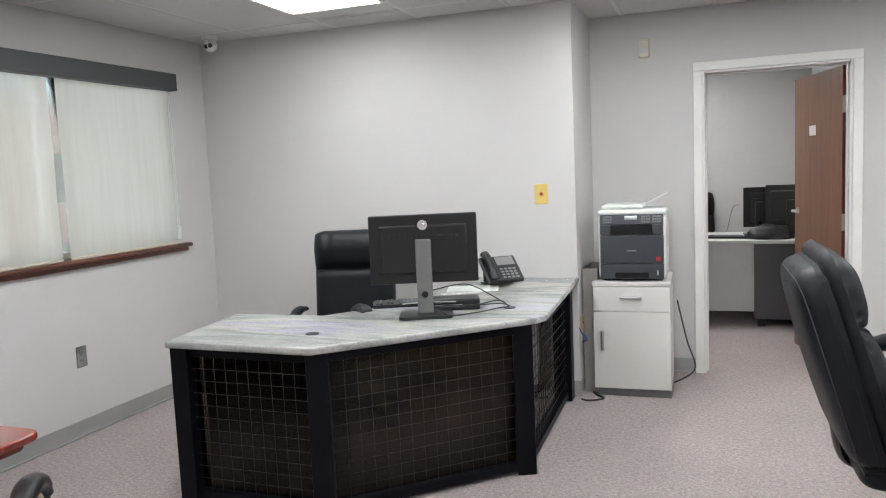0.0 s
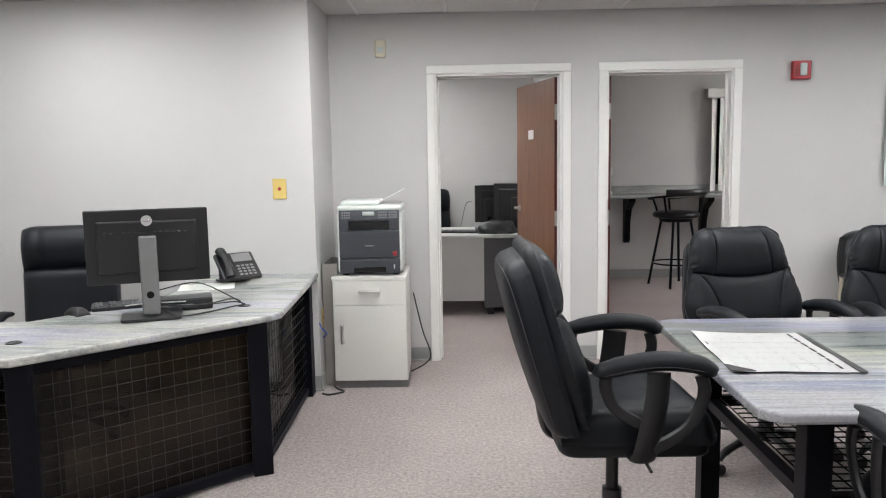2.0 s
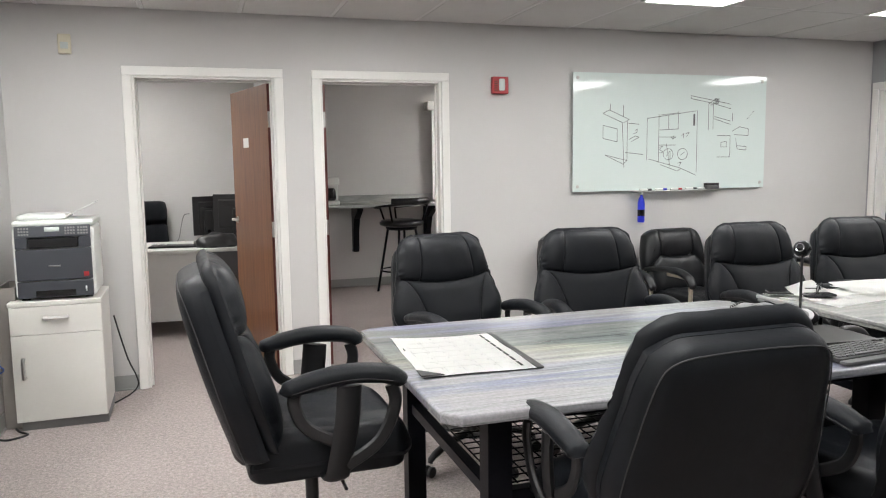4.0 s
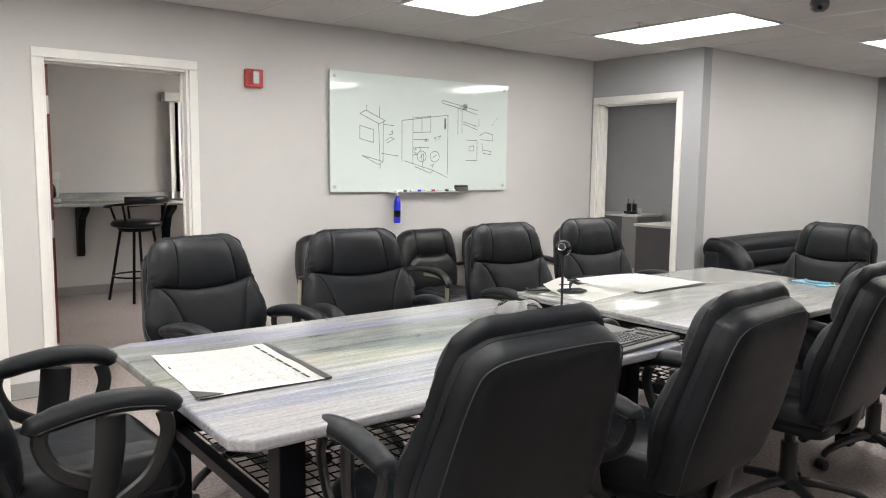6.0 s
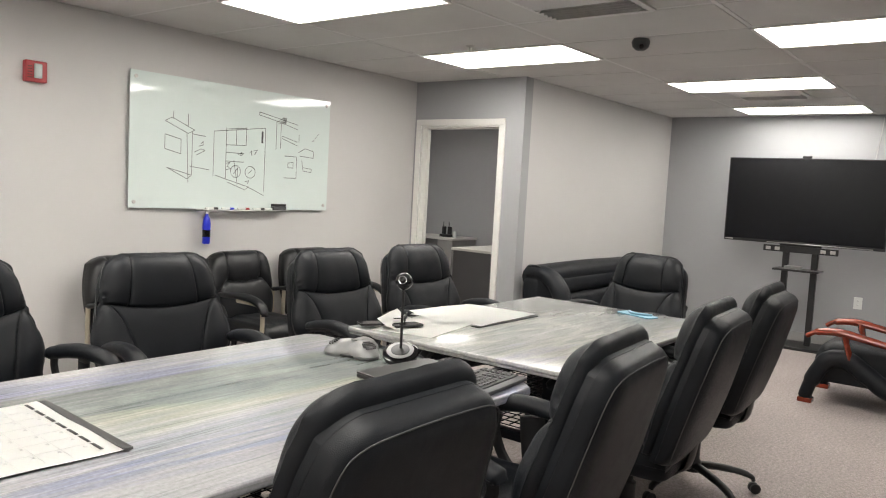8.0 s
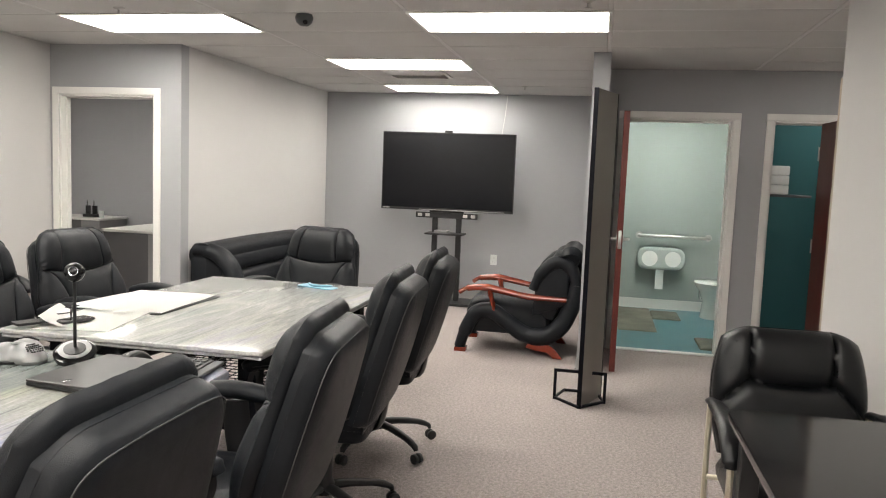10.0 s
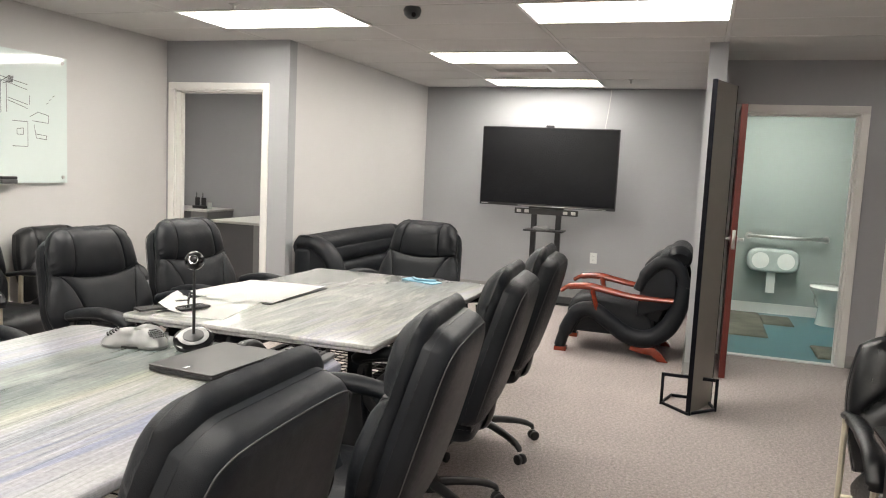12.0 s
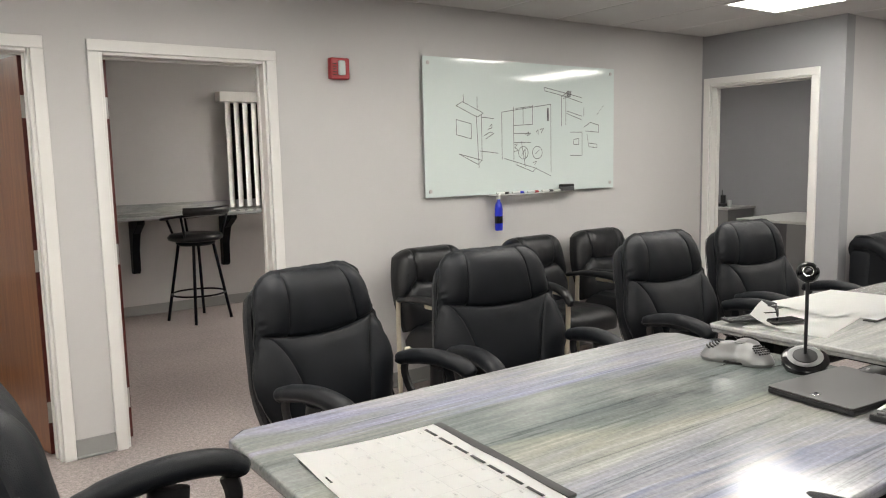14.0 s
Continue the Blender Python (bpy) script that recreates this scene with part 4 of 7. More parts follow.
g0 = guest_chair()
g0.matrix_basis = pose(3.50, 5.72, 0, 0, 0, 184)
for x, y, a in ((4.36, 5.70, 184), (5.04, 5.73, 182), (3.68, 0.83, 90), (-1.35, 2.02, 40)):
    copy_thing(g0, pose(x, y, 0, 0, 0, a))


# ---- stone-topped conference tables ----
def conference_table(name, x0, y0, x1, y1, z, stone, label, c, step):
    t = thing(name, label, "table", pose((x0 + x1) / 2, (y0 + y1) / 2, 0))
    w, d = (x1 - x0) / 2, (y1 - y0) / 2
    top = B()
    def plan(i):
        return [(-w + c, -d + i), (w - c, -d + i), (w - i, -d + c), (w - i, d - c), (w - c, d - i), (-w + c, d - i), (-w + i, d - c), (-w + i, -d + c)]
    slab(top, plan(0.0), z - 0.034 + step, z, 0.009 if not step else 0.006, 3)
    if step:
        slab(top, plan(0.009), z - 0.034, z - 0.034 + step - 0.0005, 0.005, 3)
    part("tabletop", top, stone, t, "polished streaked grey, green and lilac stone top")
    zb = z - 0.034
    for sx in (-1, 1):
        for sy in (-1, 1):
            part("leg", box(B(), (sx * (w - 0.2) - 0.038, sy * (d - 0.14) - 0.038, 0.0), (sx * (w - 0.2) + 0.038, sy * (d - 0.14) + 0.038, zb), 0.004), MATTE_STEEL, t)
    for sy in (-1, 1):
        part("rail", box(B(), (-w + 0.242, sy * (d - 0.14) - 0.02, zb - 0.05), (w - 0.242, sy * (d - 0.14) + 0.02, zb - 0.003), 0.003), MATTE_STEEL, t)
        part("rail", box(B(), (-w + 0.242, sy * (d - 0.14) - 0.02, 0.44), (w - 0.242, sy * (d - 0.14) + 0.02, 0.48), 0.003), MATTE_STEEL, t)
    for sx in (-1, 1):
        part("rail", box(B(), (sx * (w - 0.2) - 0.02, -d + 0.18, zb - 0.05), (sx * (w - 0.2) + 0.02, d - 0.18, zb - 0.003), 0.003), MATTE_STEEL, t)
        part("rail", box(B(), (sx * (w - 0.2) - 0.02, -d + 0.18, 0.44), (sx * (w - 0.2) + 0.02, d - 0.18, 0.48), 0.003), MATTE_STEEL, t)
    mesh = B()
    xa, xb, ya, yb, s = -w + 0.23, w - 0.23, -d + 0.16, d - 0.16, 0.05
    k = 0
    while xa + k * s < xb:
        box(mesh, (xa + k * s - 0.002, ya, 0.4805), (xa + k * s + 0.002, yb, 0.4845))
        k += 1
    k = 0
    while ya + k * s < yb:
        box(mesh, (xa, ya + k * s - 0.002, 0.485), (xb, ya + k * s + 0.002, 0.489))
        k += 1
    part("mesh_shelf", mesh, MATTE_STEEL, t, "black welded wire mesh shelf")
    return t


conference_table("conference_table", 1.435, 2.82, 3.25, 4.005, 0.77, STONE, "lower conference table with streaked stone top and black steel frame", 0.05, 0.0)
conference_table("conference_table", 3.32, 2.755, 5.0, 3.87, 0.812, STONE_B, "taller conference table with pale stone top and black steel frame", 0.014, 0.015)


# ---- things on the conference tables ----
def sheet(bm, w, d, z0, lift=0.0, bend=0.0, n=10, thick=0.003):
    """A sheet of paper, slightly wavy, one edge curling."""
    top = [[bm.verts.new((-w / 2 + w * i / n, -d / 2 + d * j / n, z0 + thick + 0.0015 * (1 + math.sin(i * 0.8 + j * 0.5)) + lift * (i / n) ** 3 + bend * (j / n) ** 4)) for i in range(n + 1)] for j in range(n + 1)]
    fs = [bm.faces.new((top[j][i], top[j][i + 1], top[j + 1][i + 1], top[j + 1][i])) for j in range(n) for i in range(n)]
    bmesh.ops.solidify(bm, geom=fs, thickness=thick)
    return bm


def desk_calendar(x, y, z, a):
    t = thing("desk_calendar", "large white desk pad calendar with black binding corners", "calendar", pose(x, y, z + 0.001, 0, 0, a))
    w, d = 0.525, 0.415
    base = B()
    box(base, (-w / 2 + 0.01, -d / 2 + 0.01, 0), (w / 2 - 0.01, d / 2 - 0.002, 0.003), 0.001)
    part("backing", base, INK, t, "black backing board")
    pg = B()
    sheet(pg, w, d - 0.027, 0.003, 0, 0.0, 14)
    for v in pg.verts:
        v.co.z += 0.016 * max(0.0, -v.co.y / (d / 2)) ** 3 * max(0.0, 0.35 - v.co.x / w) ** 1.5 + 0.0015 * math.sin(v.co.x * 13) * max(0.0, -v.co.y / (d / 2))
    pg_o = part("page", pg, PAPER, t)
    pg_o.location = (0, -0.011, 0)
    hd = B()
    box(hd, (-w / 2, d / 2 - 0.024, 0.003), (w / 2, d / 2, 0.0095), 0.001)
    part("header_band", hd, INK, t, "black top band")
    gr = B()
    for k in range(1, 7):
        xx = -w / 2 + 0.02 + k * (w - 0.04) / 7
        box(gr, (xx - 0.0004, -0.17, 0.0094), (xx + 0.0004, 0.13, 0.0098))
    for k in range(6):
        yy = -0.17 + k * 0.06
        box(gr, (-w / 2 + 0.02, yy - 0.0004, 0.0094), (w / 2 - 0.02, yy + 0.0004, 0.0098))
    for i in range(7):
        for j in range(5):
            xx, yy = -w / 2 + 0.03 + i * (w - 0.04) / 7, -0.122 + j * 0.06
            box(gr, (xx, yy, 0.0094), (xx + 0.012, yy + 0.006, 0.0099))
    tagged(part("grid_print", gr, FAINTINK, t, "pale printed day grid"), kind="stuff")
    tx = B()
    for i in range(7):
        xx = -w / 2 + 0.025 + i * (w - 0.04) / 7
        box(tx, (xx, 0.139, 0.0096), (xx + 0.055, 0.148, 0.0101))
    for k in range(4):
        box(tx, (-0.22 + 0.02, -0.19 + 0.0, 0.0096), (-0.08, -0.186, 0.0101))
    tagged(part("printed_bars", tx, INK, t, "dark printed heading bars"), kind="stuff")
    part("corner_pocket", slab(B(), [(w / 2, -d / 2), (w / 2, -d / 2 + 0.075), (w / 2 - 0.075, -d / 2)], 0.0095, 0.0125), INK, t, "black corner pocket")


desk_calendar(1.697, 3.44, 0.77, -93)


def paper_stack():
    t = thing("paper_stack", "loose white papers and a pad lying on the stone table", "papers", pose(3.95, 3.62, 0.813, 0, 0, 0))
    for k, (x, y, a, w, d, l) in enumerate([(-0.35, 0.02, 12, 0.46, 0.30, 0.0), (-0.42, 0.05, 24, 0.3, 0.22, 0.05), (0.10, 0.06, 3, 0.54, 0.42, 0.0), (-0.02, 0.08, -7, 0.4, 0.28, 0.02)]):
        b = B()
        sheet(b, w, d, 0.0, 0.0, l, 8, 0.002)
        o = part("sheet", b, PAPER, t)
        o.matrix_basis = pose(x, y, 0.003 * k, 0, 0, a)
    f = B()
    box(f, (0.10 - 0.27, 0.06 - 0.215, 0.0), (0.10 + 0.27, 0.06 - 0.17, 0.005), 0.001, m=Matrix.Translation((0.005, -0.003, 0)))
    part("pad_edge", f, INK, t, "black pad edge")


paper_stack()


def phone_case(x, y, a, label):
    t = thing("smartphone", label, "phone", pose(x, y, 0.827, 0, 0, a))
    part("body", slab(B(), round_poly([(-0.037, -0.075), (0.037, -0.075), (0.037, 0.075), (-0.037, 0.075)], 0.011), 0, 0.009, 0.002), PLASTIC, t)
    part("screen", slab(B(), round_poly([(-0.033, -0.07), (0.033, -0.07), (0.033, 0.07), (-0.033, 0.07)], 0.009), 0.009, 0.0096), SCREEN, t)


phone_case(3.40, 3.77, 62, "black smartphone lying on papers")
phone_case(3.49, 3.66, 74, "black smartphone beside folded glasses on papers")
gl = thing("eyeglasses", "black folded eyeglasses lying on papers", "eyeglasses", pose(3.58, 3.74, 0.828, 0, 0, 35))
lens = B()
for s in (-1, 1):
    tube(lens, [(s * 0.036 + 0.026 * math.cos(k * math.pi / 6), 0, 0.018 + 0.016 * math.sin(k * math.pi / 6)) for k in range(12)], 0.003, 6, closed=True)
tube(lens, [(-0.01, 0, 0.022), (0, 0.002, 0.026), (0.01, 0, 0.022)], 0.0025, 6)
part("rims", lens, PLASTIC, gl)
for s in (-1, 1):
    part("temple", tube(B(), [(s * 0.064, 0, 0.024), (s * 0.06, 0.06, 0.018), (-s * 0.03, 0.08 + s * 0.008, 0.008)], 0.0025, 6, sub=4), PLASTIC, gl)


def conference_phone():
    t = thing("conference_phone", "silver domed conference speakerphone on the stone table", "speakerphone", pose(3.09, 3.575, 0.772, 0, 0, 15) @ Matrix.Scale(0.8, 4))
    b = B()
    n = 48
    rings = []
    for r, z in ((1.0, 0.0), (1.04, 0.012), (0.98, 0.03), (0.80, 0.052), (0.55, 0.066), (0.25, 0.072)):
        rings.append([b.verts.new(((0.125 + 0.035 * math.cos(3 * a)) * r * math.cos(a), (0.125 + 0.035 * math.cos(3 * a)) * r * math.sin(a), z + (0.012 if r < 0.9 else 0) * math.cos(3 * a) * 0.5)) for a in [2 * math.pi * k / n for k in range(n)]])
    for p, q in zip(rings, rings[1:]):
        for k in range(n):
            b.faces.new((p[k], p[(k + 1) % n], q[(k + 1) % n], q[k]))
    b.faces.new(rings[0][::-1]); b.faces.new(rings[-1])
    bmesh.ops.recalc_face_normals(b, faces=b.faces[:])
    part("body", b, SILVER, t)
    foot = B()
    lathe(foot, [(0.08, -0.001), (0.11, 0.0), (0.11, 0.01), (0.05, 0.012)], 30)
    part("base", foot, PLASTIC, t)
    for q in range(3):
        h = B()
        for i in range(-3, 4):
            for j in range(-2, 3):
                if abs(i) + abs(j) < 5:
                    a = 2 * math.pi * q / 3 + i * 0.09
                    r = 0.115 + j * 0.011
                    z = 0.077 - (r - 0.09) * 0.55
                    lathe(h, [(0.0036, z - 0.003), (0.0036, z + 0.003)], 8, Matrix.Translation((r * math.cos(a), r * math.sin(a), 0)))
        part("speaker_grille", h, PLASTIC, t, "dark speaker holes")
    k = B()
    box(k, (-0.03, -0.02, 0.070), (0.03, 0.02, 0.074), 0.002)
    part("keypad", k, MIDLAM, t)


conference_phone()


def video_camera():
    t = thing("conference_camera", "black ball camera on a thin stem over a round base", "camera", pose(3.117, 3.365, 0.7715))
    tilt = Matrix.Translation((0, 0, 0.036)) @ Euler((radians(24), 0, radians(-62))).to_matrix().to_4x4()
    b = B()
    lathe(b, [(0.045, -0.034), (0.062, -0.030), (0.071, -0.006), (0.070, 0.004), (0.060, 0.010), (0.02, 0.012)], 36, tilt)
    lathe(b, [(0.05, 0.0), (0.052, 0.003), (0.045, 0.02)], 30)
    part("base", b, SCREEN, t, "glossy black tilted round base")
    # grey ring stands in for crescent reflections on the glossy base
    r = B()
    lathe(r, [(0.052, 0.0105), (0.054, 0.0135), (0.047, 0.0145)], 36, tilt)
    part("glint_ring", r, SILVER, t, "grey ring in place of reflections on the base")
    part("speaker_cap", lathe(B(), [(0.038, 0.012), (0.036, 0.017), (0.01, 0.0185)], 28, tilt), PLASTIC, t)
    part("stem", lathe(B(), [(0.0055, 0.045), (0.0055, 0.29)], 12), PLASTIC, t)
    s = B()
    bmesh.ops.create_uvsphere(s, u_segments=24, v_segments=14, radius=0.034, matrix=Matrix.Translation((0, 0, 0.318)))
    part("camera_ball", s, SCREEN, t, "glossy black camera ball")
    l = B()
    lm = Matrix.Translation((0, 0, 0.318)) @ Euler((radians(75), 0, radians(-60))).to_matrix().to_4x4()
    tube(l, [lm @ Vector((0.015 * math.cos(k * math.pi / 8), 0.015 * math.sin(k * math.pi / 8), 0.031)) for k in range(16)], 0.0016, 6, closed=True)
    part("lens_ring", l, CHROME, t, "chrome lens ring")


video_camera()
lp = thing("laptop", "closed dark grey laptop on the stone table", "laptop", pose(2.985, 3.165, 0.771, 0, 0, -5))
part("base", slab(B(), round_poly([(-0.185, -0.13), (0.185, -0.13), (0.185, 0.13), (-0.185, 0.13)], 0.015), 0.004, 0.016, 0.003), PLASTIC, lp)
part("lid", slab(B(), round_poly([(-0.185, -0.13), (0.185, -0.13), (0.185, 0.13), (-0.185, 0.13)], 0.015), 0.0165, 0.024, 0.0025), LAPTOP, lp, "dark grey lid")
part("emblem", box(B(), (-0.16, -0.005, 0.024), (-0.13, 0.012, 0.0245)), CHROME, lp, "small silver badge")
for sx in (-1, 1):
    part("rubber_foot", box(B(), (sx * 0.15 - 0.02, -0.11, 0.0), (sx * 0.15 + 0.02, 0.11, 0.004)), PLASTIC, lp)


def keyboard(x, y, z, a):
    t = thing("keyboard", "black computer keyboard with raised keys", "keyboard", pose(x, y, z, 0, 0, a))
    part("case", slab(B(), round_poly([(-0.22, -0.08), (0.22, -0.08), (0.22, 0.075), (-0.22, 0.075)], 0.012), 0.0, 0.017, 0.004), PLASTIC, t)
    k = B()
    for j in range(6):
        for i in range(21):
            if i in (15, 18) or (j > 3 and 15 < i < 18 and j == 4):
                continue
            if j == 0 and 3 < i < 9 and i != 4:
                continue
            x0 = -0.21 + i * 0.02
            wd = 0.115 if (j == 0 and i == 4) else 0.016
            box(k, (x0, -0.066 + j * 0.0215, 0.016), (x0 + wd, -0.066 + j * 0.0215 + 0.017, 0.0225), 0.0018, 1)
    tagged(part("keys", k, DARKLAM, t, "dark keys"), kind="stuff")
    return t


table_keyboard = keyboard(3.03, 2.965, 0.772, 5)
part("wrist_rest", slab(B(), round_poly([(-0.225, -0.115), (0.225, -0.115), (0.225, -0.078), (-0.225, -0.078)], 0.012), 0.0, 0.013, 0.004), DARKLAM, table_keyboard, "smooth dark wrist rest")
part("sticker", box(B(), (-0.17, 0.060, 0.0172), (-0.10, 0.072, 0.0178)), PAPER, table_keyboard, "small white sticker")
bt = thing("blue_tray", "small translucent blue plastic tray on the stone table", "tray", pose(4.86, 3.145, 0.813, 0, 0, 70))
part("tray", tube(slab(B(), round_poly([(-0.12, -0.05), (0.12, -0.05), (0.12, 0.05), (-0.12, 0.05)], 0.03), 0, 0.006, 0.002), [(-0.08, -0.03, 0.01), (0.0, 0.03, 0.012), (0.08, -0.02, 0.01)], 0.008, 8, sub=5), PALEBLUE, bt)
mo = thing("computer_mouse", "dark computer mouse beside the keyboard", "mouse", pose(3.20, 3.19, 0.7705, 0, 0, 80))


def mouse_body(t):
    b = B()

    def e(u, v):
        return u * (0.03 + 0.004 * math.cos(v * 6)), -0.055 + 0.11 * v

    def top(u, v):
        if abs(u) > 0.99 or v < 0.005 or v > 0.995:
            return 0.0
        return max(0.004, 0.036 * (1 - u ** 4) ** 0.5 * (1 - abs(2 * v - 1) ** 3) ** 0.6)
    pillow(b, 14, 18, e, top, lambda u, v: 0.0, Matrix(((1, 0, 0, 0), (0, 0, 1, 0), (0, 1, 0, 0.0), (0, 0, 0, 1))))
    part("shell", b, PLASTIC, t)
    part("scroll_wheel", lathe(B(), [(0.008, -0.004), (0.009, 0), (0.008, 0.004)], 14, Matrix.Translation((0, 0.028, 0.026)) @ Euler((0, math.pi / 2, 0)).to_matrix().to_4x4()), MIDLAM, t)


mouse_body(mo)


# ---- reception desk ----
def reception_desk():
    t = thing("reception_desk", "angled reception desk with stone top and black wire-mesh front", "desk")
    z = 0.76
    poly = [(-1.76, 3.51), (-1.02, 3.495), (-0.245, 4.235), (-0.21, 4.31), (-0.262, Y_DESK - 0.002), (-0.95, Y_DESK - 0.002), (-0.95, 4.62), (-1.32, 4.16), (-1.83, 4.14)]
    top = B()
    slab(top, poly, z - 0.034, z, 0.01, 3)
    part("desktop", top, STONE_D, t, "polished pale quartzite top with blue and rust veins")
    zb = z - 0.034
    pts = [(-1.72, 3.585), (-1.03, 3.572), (-0.32, 4.255), (-0.345, 5.42)]
    for k, (x, y) in enumerate(pts):
        a = (0, 22, 22, 0)[k]
        part("post", box(B(), (-0.045, -0.045, 0.0), (0.045, 0.045, zb), 0.004, m=pose(x, y, 0, 0, 0, a)), MATTE_STEEL, t)
    part("post", box(B(), (-1.80, 4.04, 0.0), (-1.71, 4.12, zb), 0.004), MATTE_STEEL, t)
    runs = [(pts[0], pts[1]), (pts[1], pts[2]), (pts[2], pts[3])]
    for (x0, y0), (x1, y1) in runs:
        L = math.hypot(x1 - x0, y1 - y0)
        m = pose(x0, y0, 0, 0, 0, math.degrees(math.atan2(y1 - y0, x1 - x0)))
        g = 0.045
        for za, zc in ((0.02, 0.06), (zb - 0.045, zb - 0.002)):
            part("rail", box(B(), (g, -0.02, za), (L - g, 0.02, zc), 0.003, m=m), MATTE_STEEL, t)
        part("smoked_panel", box(B(), (g, 0.012, 0.062), (L - g, 0.016, zb - 0.047), m=m), SMOKED, t, "dark smoked acrylic panel")
        w = B()
        n = int((L - 0.1) / 0.06)
        for i in range(1, n + 1):
            xx = 0.05 + i * (L - 0.1) / (n + 1)
            box(w, (xx - 0.0007, -0.0152, 0.06), (xx + 0.0007, -0.0130, zb - 0.045), m=m)
        for j in range(1, 11):
            zz = 0.06 + j * (zb - 0.105) / 11
            box(w, (g, -0.0129, zz - 0.0012), (L - g, -0.0105, zz + 0.0012), m=m)
        tagged(part("wire_mesh", w, WIRE, t, "welded wire mesh"), kind="stuff")
    part("pedestal", box(B(), (-1.66, 3.64, 0.01), (-1.14, 4.03, zb - 0.004), 0.004), MATTE_STEEL, t, "black storage pedestal under the top")
    for x, y in ((-1.15, 3.75), (-0.43, 4.46)):
        part("cable_grommet", lathe(B(), [(0.030, z - 0.001), (0.030, z + 0.003), (0.024, z + 0.004), (0.022, z + 0.002)], 24, Matrix.Translation((x, y, 0))), PLASTIC, t, "black cable grommet")
    return t


reception_desk()


def monitor(name, w, h, zc, label, m, back=PLASTIC, stand=SILVER, logo=True):
    """Local: screen faces +y, its back faces -y."""
    t = thing(name, label, "monitor", m)
    b = B()
    box(b, (-w / 2, -0.008, zc - h / 2), (w / 2, 0.022, zc + h / 2), 0.006, 3)
    box(b, (-w / 2 + 0.05, -0.028, zc - h / 2 + 0.05), (w / 2 - 0.05, -0.008, zc + h / 2 - 0.05), 0.012, 3)
    cab = part("housing", b, back, t)
    part("screen", box(B(), (-w / 2 + 0.012, 0.022, zc - h / 2 + 0.016), (w / 2 - 0.012, 0.0235, zc + h / 2 - 0.012)), SCREEN, t)
    v = B()
    for k in range(14):
        box(v, (-w / 2 + 0.08 + k * (w - 0.16) / 14, -0.0295, zc + h / 2 - 0.105), (-w / 2 + 0.08 + k * (w - 0.16) / 14 + 0.012, -0.028, zc + h / 2 - 0.1))
    part("vent_slots", v, SCREEN, cab)
    s = B()
    box(s, (-0.038, -0.062, 0.015), (0.038, -0.030, zc + 0.05), 0.008, 3)
    part("stand", s, stand, t, "silver stand column")
    part("cable_hole", lathe(B(), [(0.016, -0.002), (0.016, 0.002)], 18, Matrix.Translation((0, -0.063, 0.11)) @ Euler((math.pi / 2, 0, 0)).to_matrix().to_4x4()), SCREEN, t)
    part("base", slab(B(), round_poly([(-0.13, -0.13), (0.13, -0.13), (0.13, 0.08), (-0.13, 0.08)], 0.03), 0.0, 0.014, 0.004), PLASTIC, t)
    if logo:
        part("round_badge", lathe(B(), [(0.024, 0), (0.024, 0.002), (0.021, 0.0021), (0.021, 0.001)], 28, Matrix.Translation((0, -0.0282, zc + h / 2 - 0.05 - 0.0)) @ Euler((math.pi / 2, 0, 0)).to_matrix().to_4x4()), CHROME, t, "round silver badge")
        part("badge_bar", box(B(), (-0.014, -0.0305, zc + h / 2 - 0.055), (0.014, -0.0285, zc + h / 2 - 0.045), 0.001), CHROME, t)
    return t


monitor("computer_monitor", 0.525, 0.335, 0.325, "black computer monitor with silver stand, seen from behind", pose(-0.79, 4.235, 0.761, 0, 0, 20))
keyboard(-0.96, 4.50, 0.761, 205)
m2 = thing("computer_mouse", "black computer mouse on the reception desk", "mouse", pose(-1.17, 4.29, 0.7605, 0, 0, 60))
mouse_body(m2)
db = thing("docking_box", "small black docking box with cables under the monitor", "electronics", pose(-0.72, 4.42, 0.761, 0, 0, 20))
part("body", box(B(), (-0.14, -0.07, 0), (0.14, 0.07, 0.055), 0.008, 3), PLASTIC, db)
part("slot", box(B(), (-0.11, -0.072, 0.02), (0.05, -0.07, 0.03)), MIDLAM, db)
cb = thing("cable_bundle", "loose black and white cables trailing over the desk", "cables", pose(0, 0, 0.764))
for k, (pts, m) in enumerate([
        ([(-0.80, 4.21, 0.10), (-0.74, 4.25, 0.12), (-0.62, 4.36, 0.13), (-0.50, 4.42, 0.06), (-0.43, 4.46, 0.004)], PLASTIC),
        ([(-0.80, 4.2, 0.09), (-0.70, 4.22, 0.05), (-0.58, 4.34, 0.03), (-0.48, 4.45, 0.035), (-0.44, 4.47, 0.004)], PLASTIC),
        ([(-0.78, 4.22, 0.06), (-0.66, 4.20, 0.006), (-0.55, 4.28, 0.004), (-0.47, 4.40, 0.006), (-0.43, 4.45, 0.004)], PLASTIC),
        ([(-0.85, 4.34, 0.02), (-0.72, 4.30, 0.02), (-0.60, 4.42, 0.012), (-0.5, 4.52, 0.006), (-0.43, 4.47, 0.004)], PLASTIC),
        ([(-0.95, 4.32, 0.03), (-0.86, 4.25, 0.05), (-0.76, 4.26, 0.055), (-0.66, 4.31, 0.05)], PRINTWHITE)]):
    part("cable", tube(B(), pts, 0.0032, 6, sub=7), m, cb)


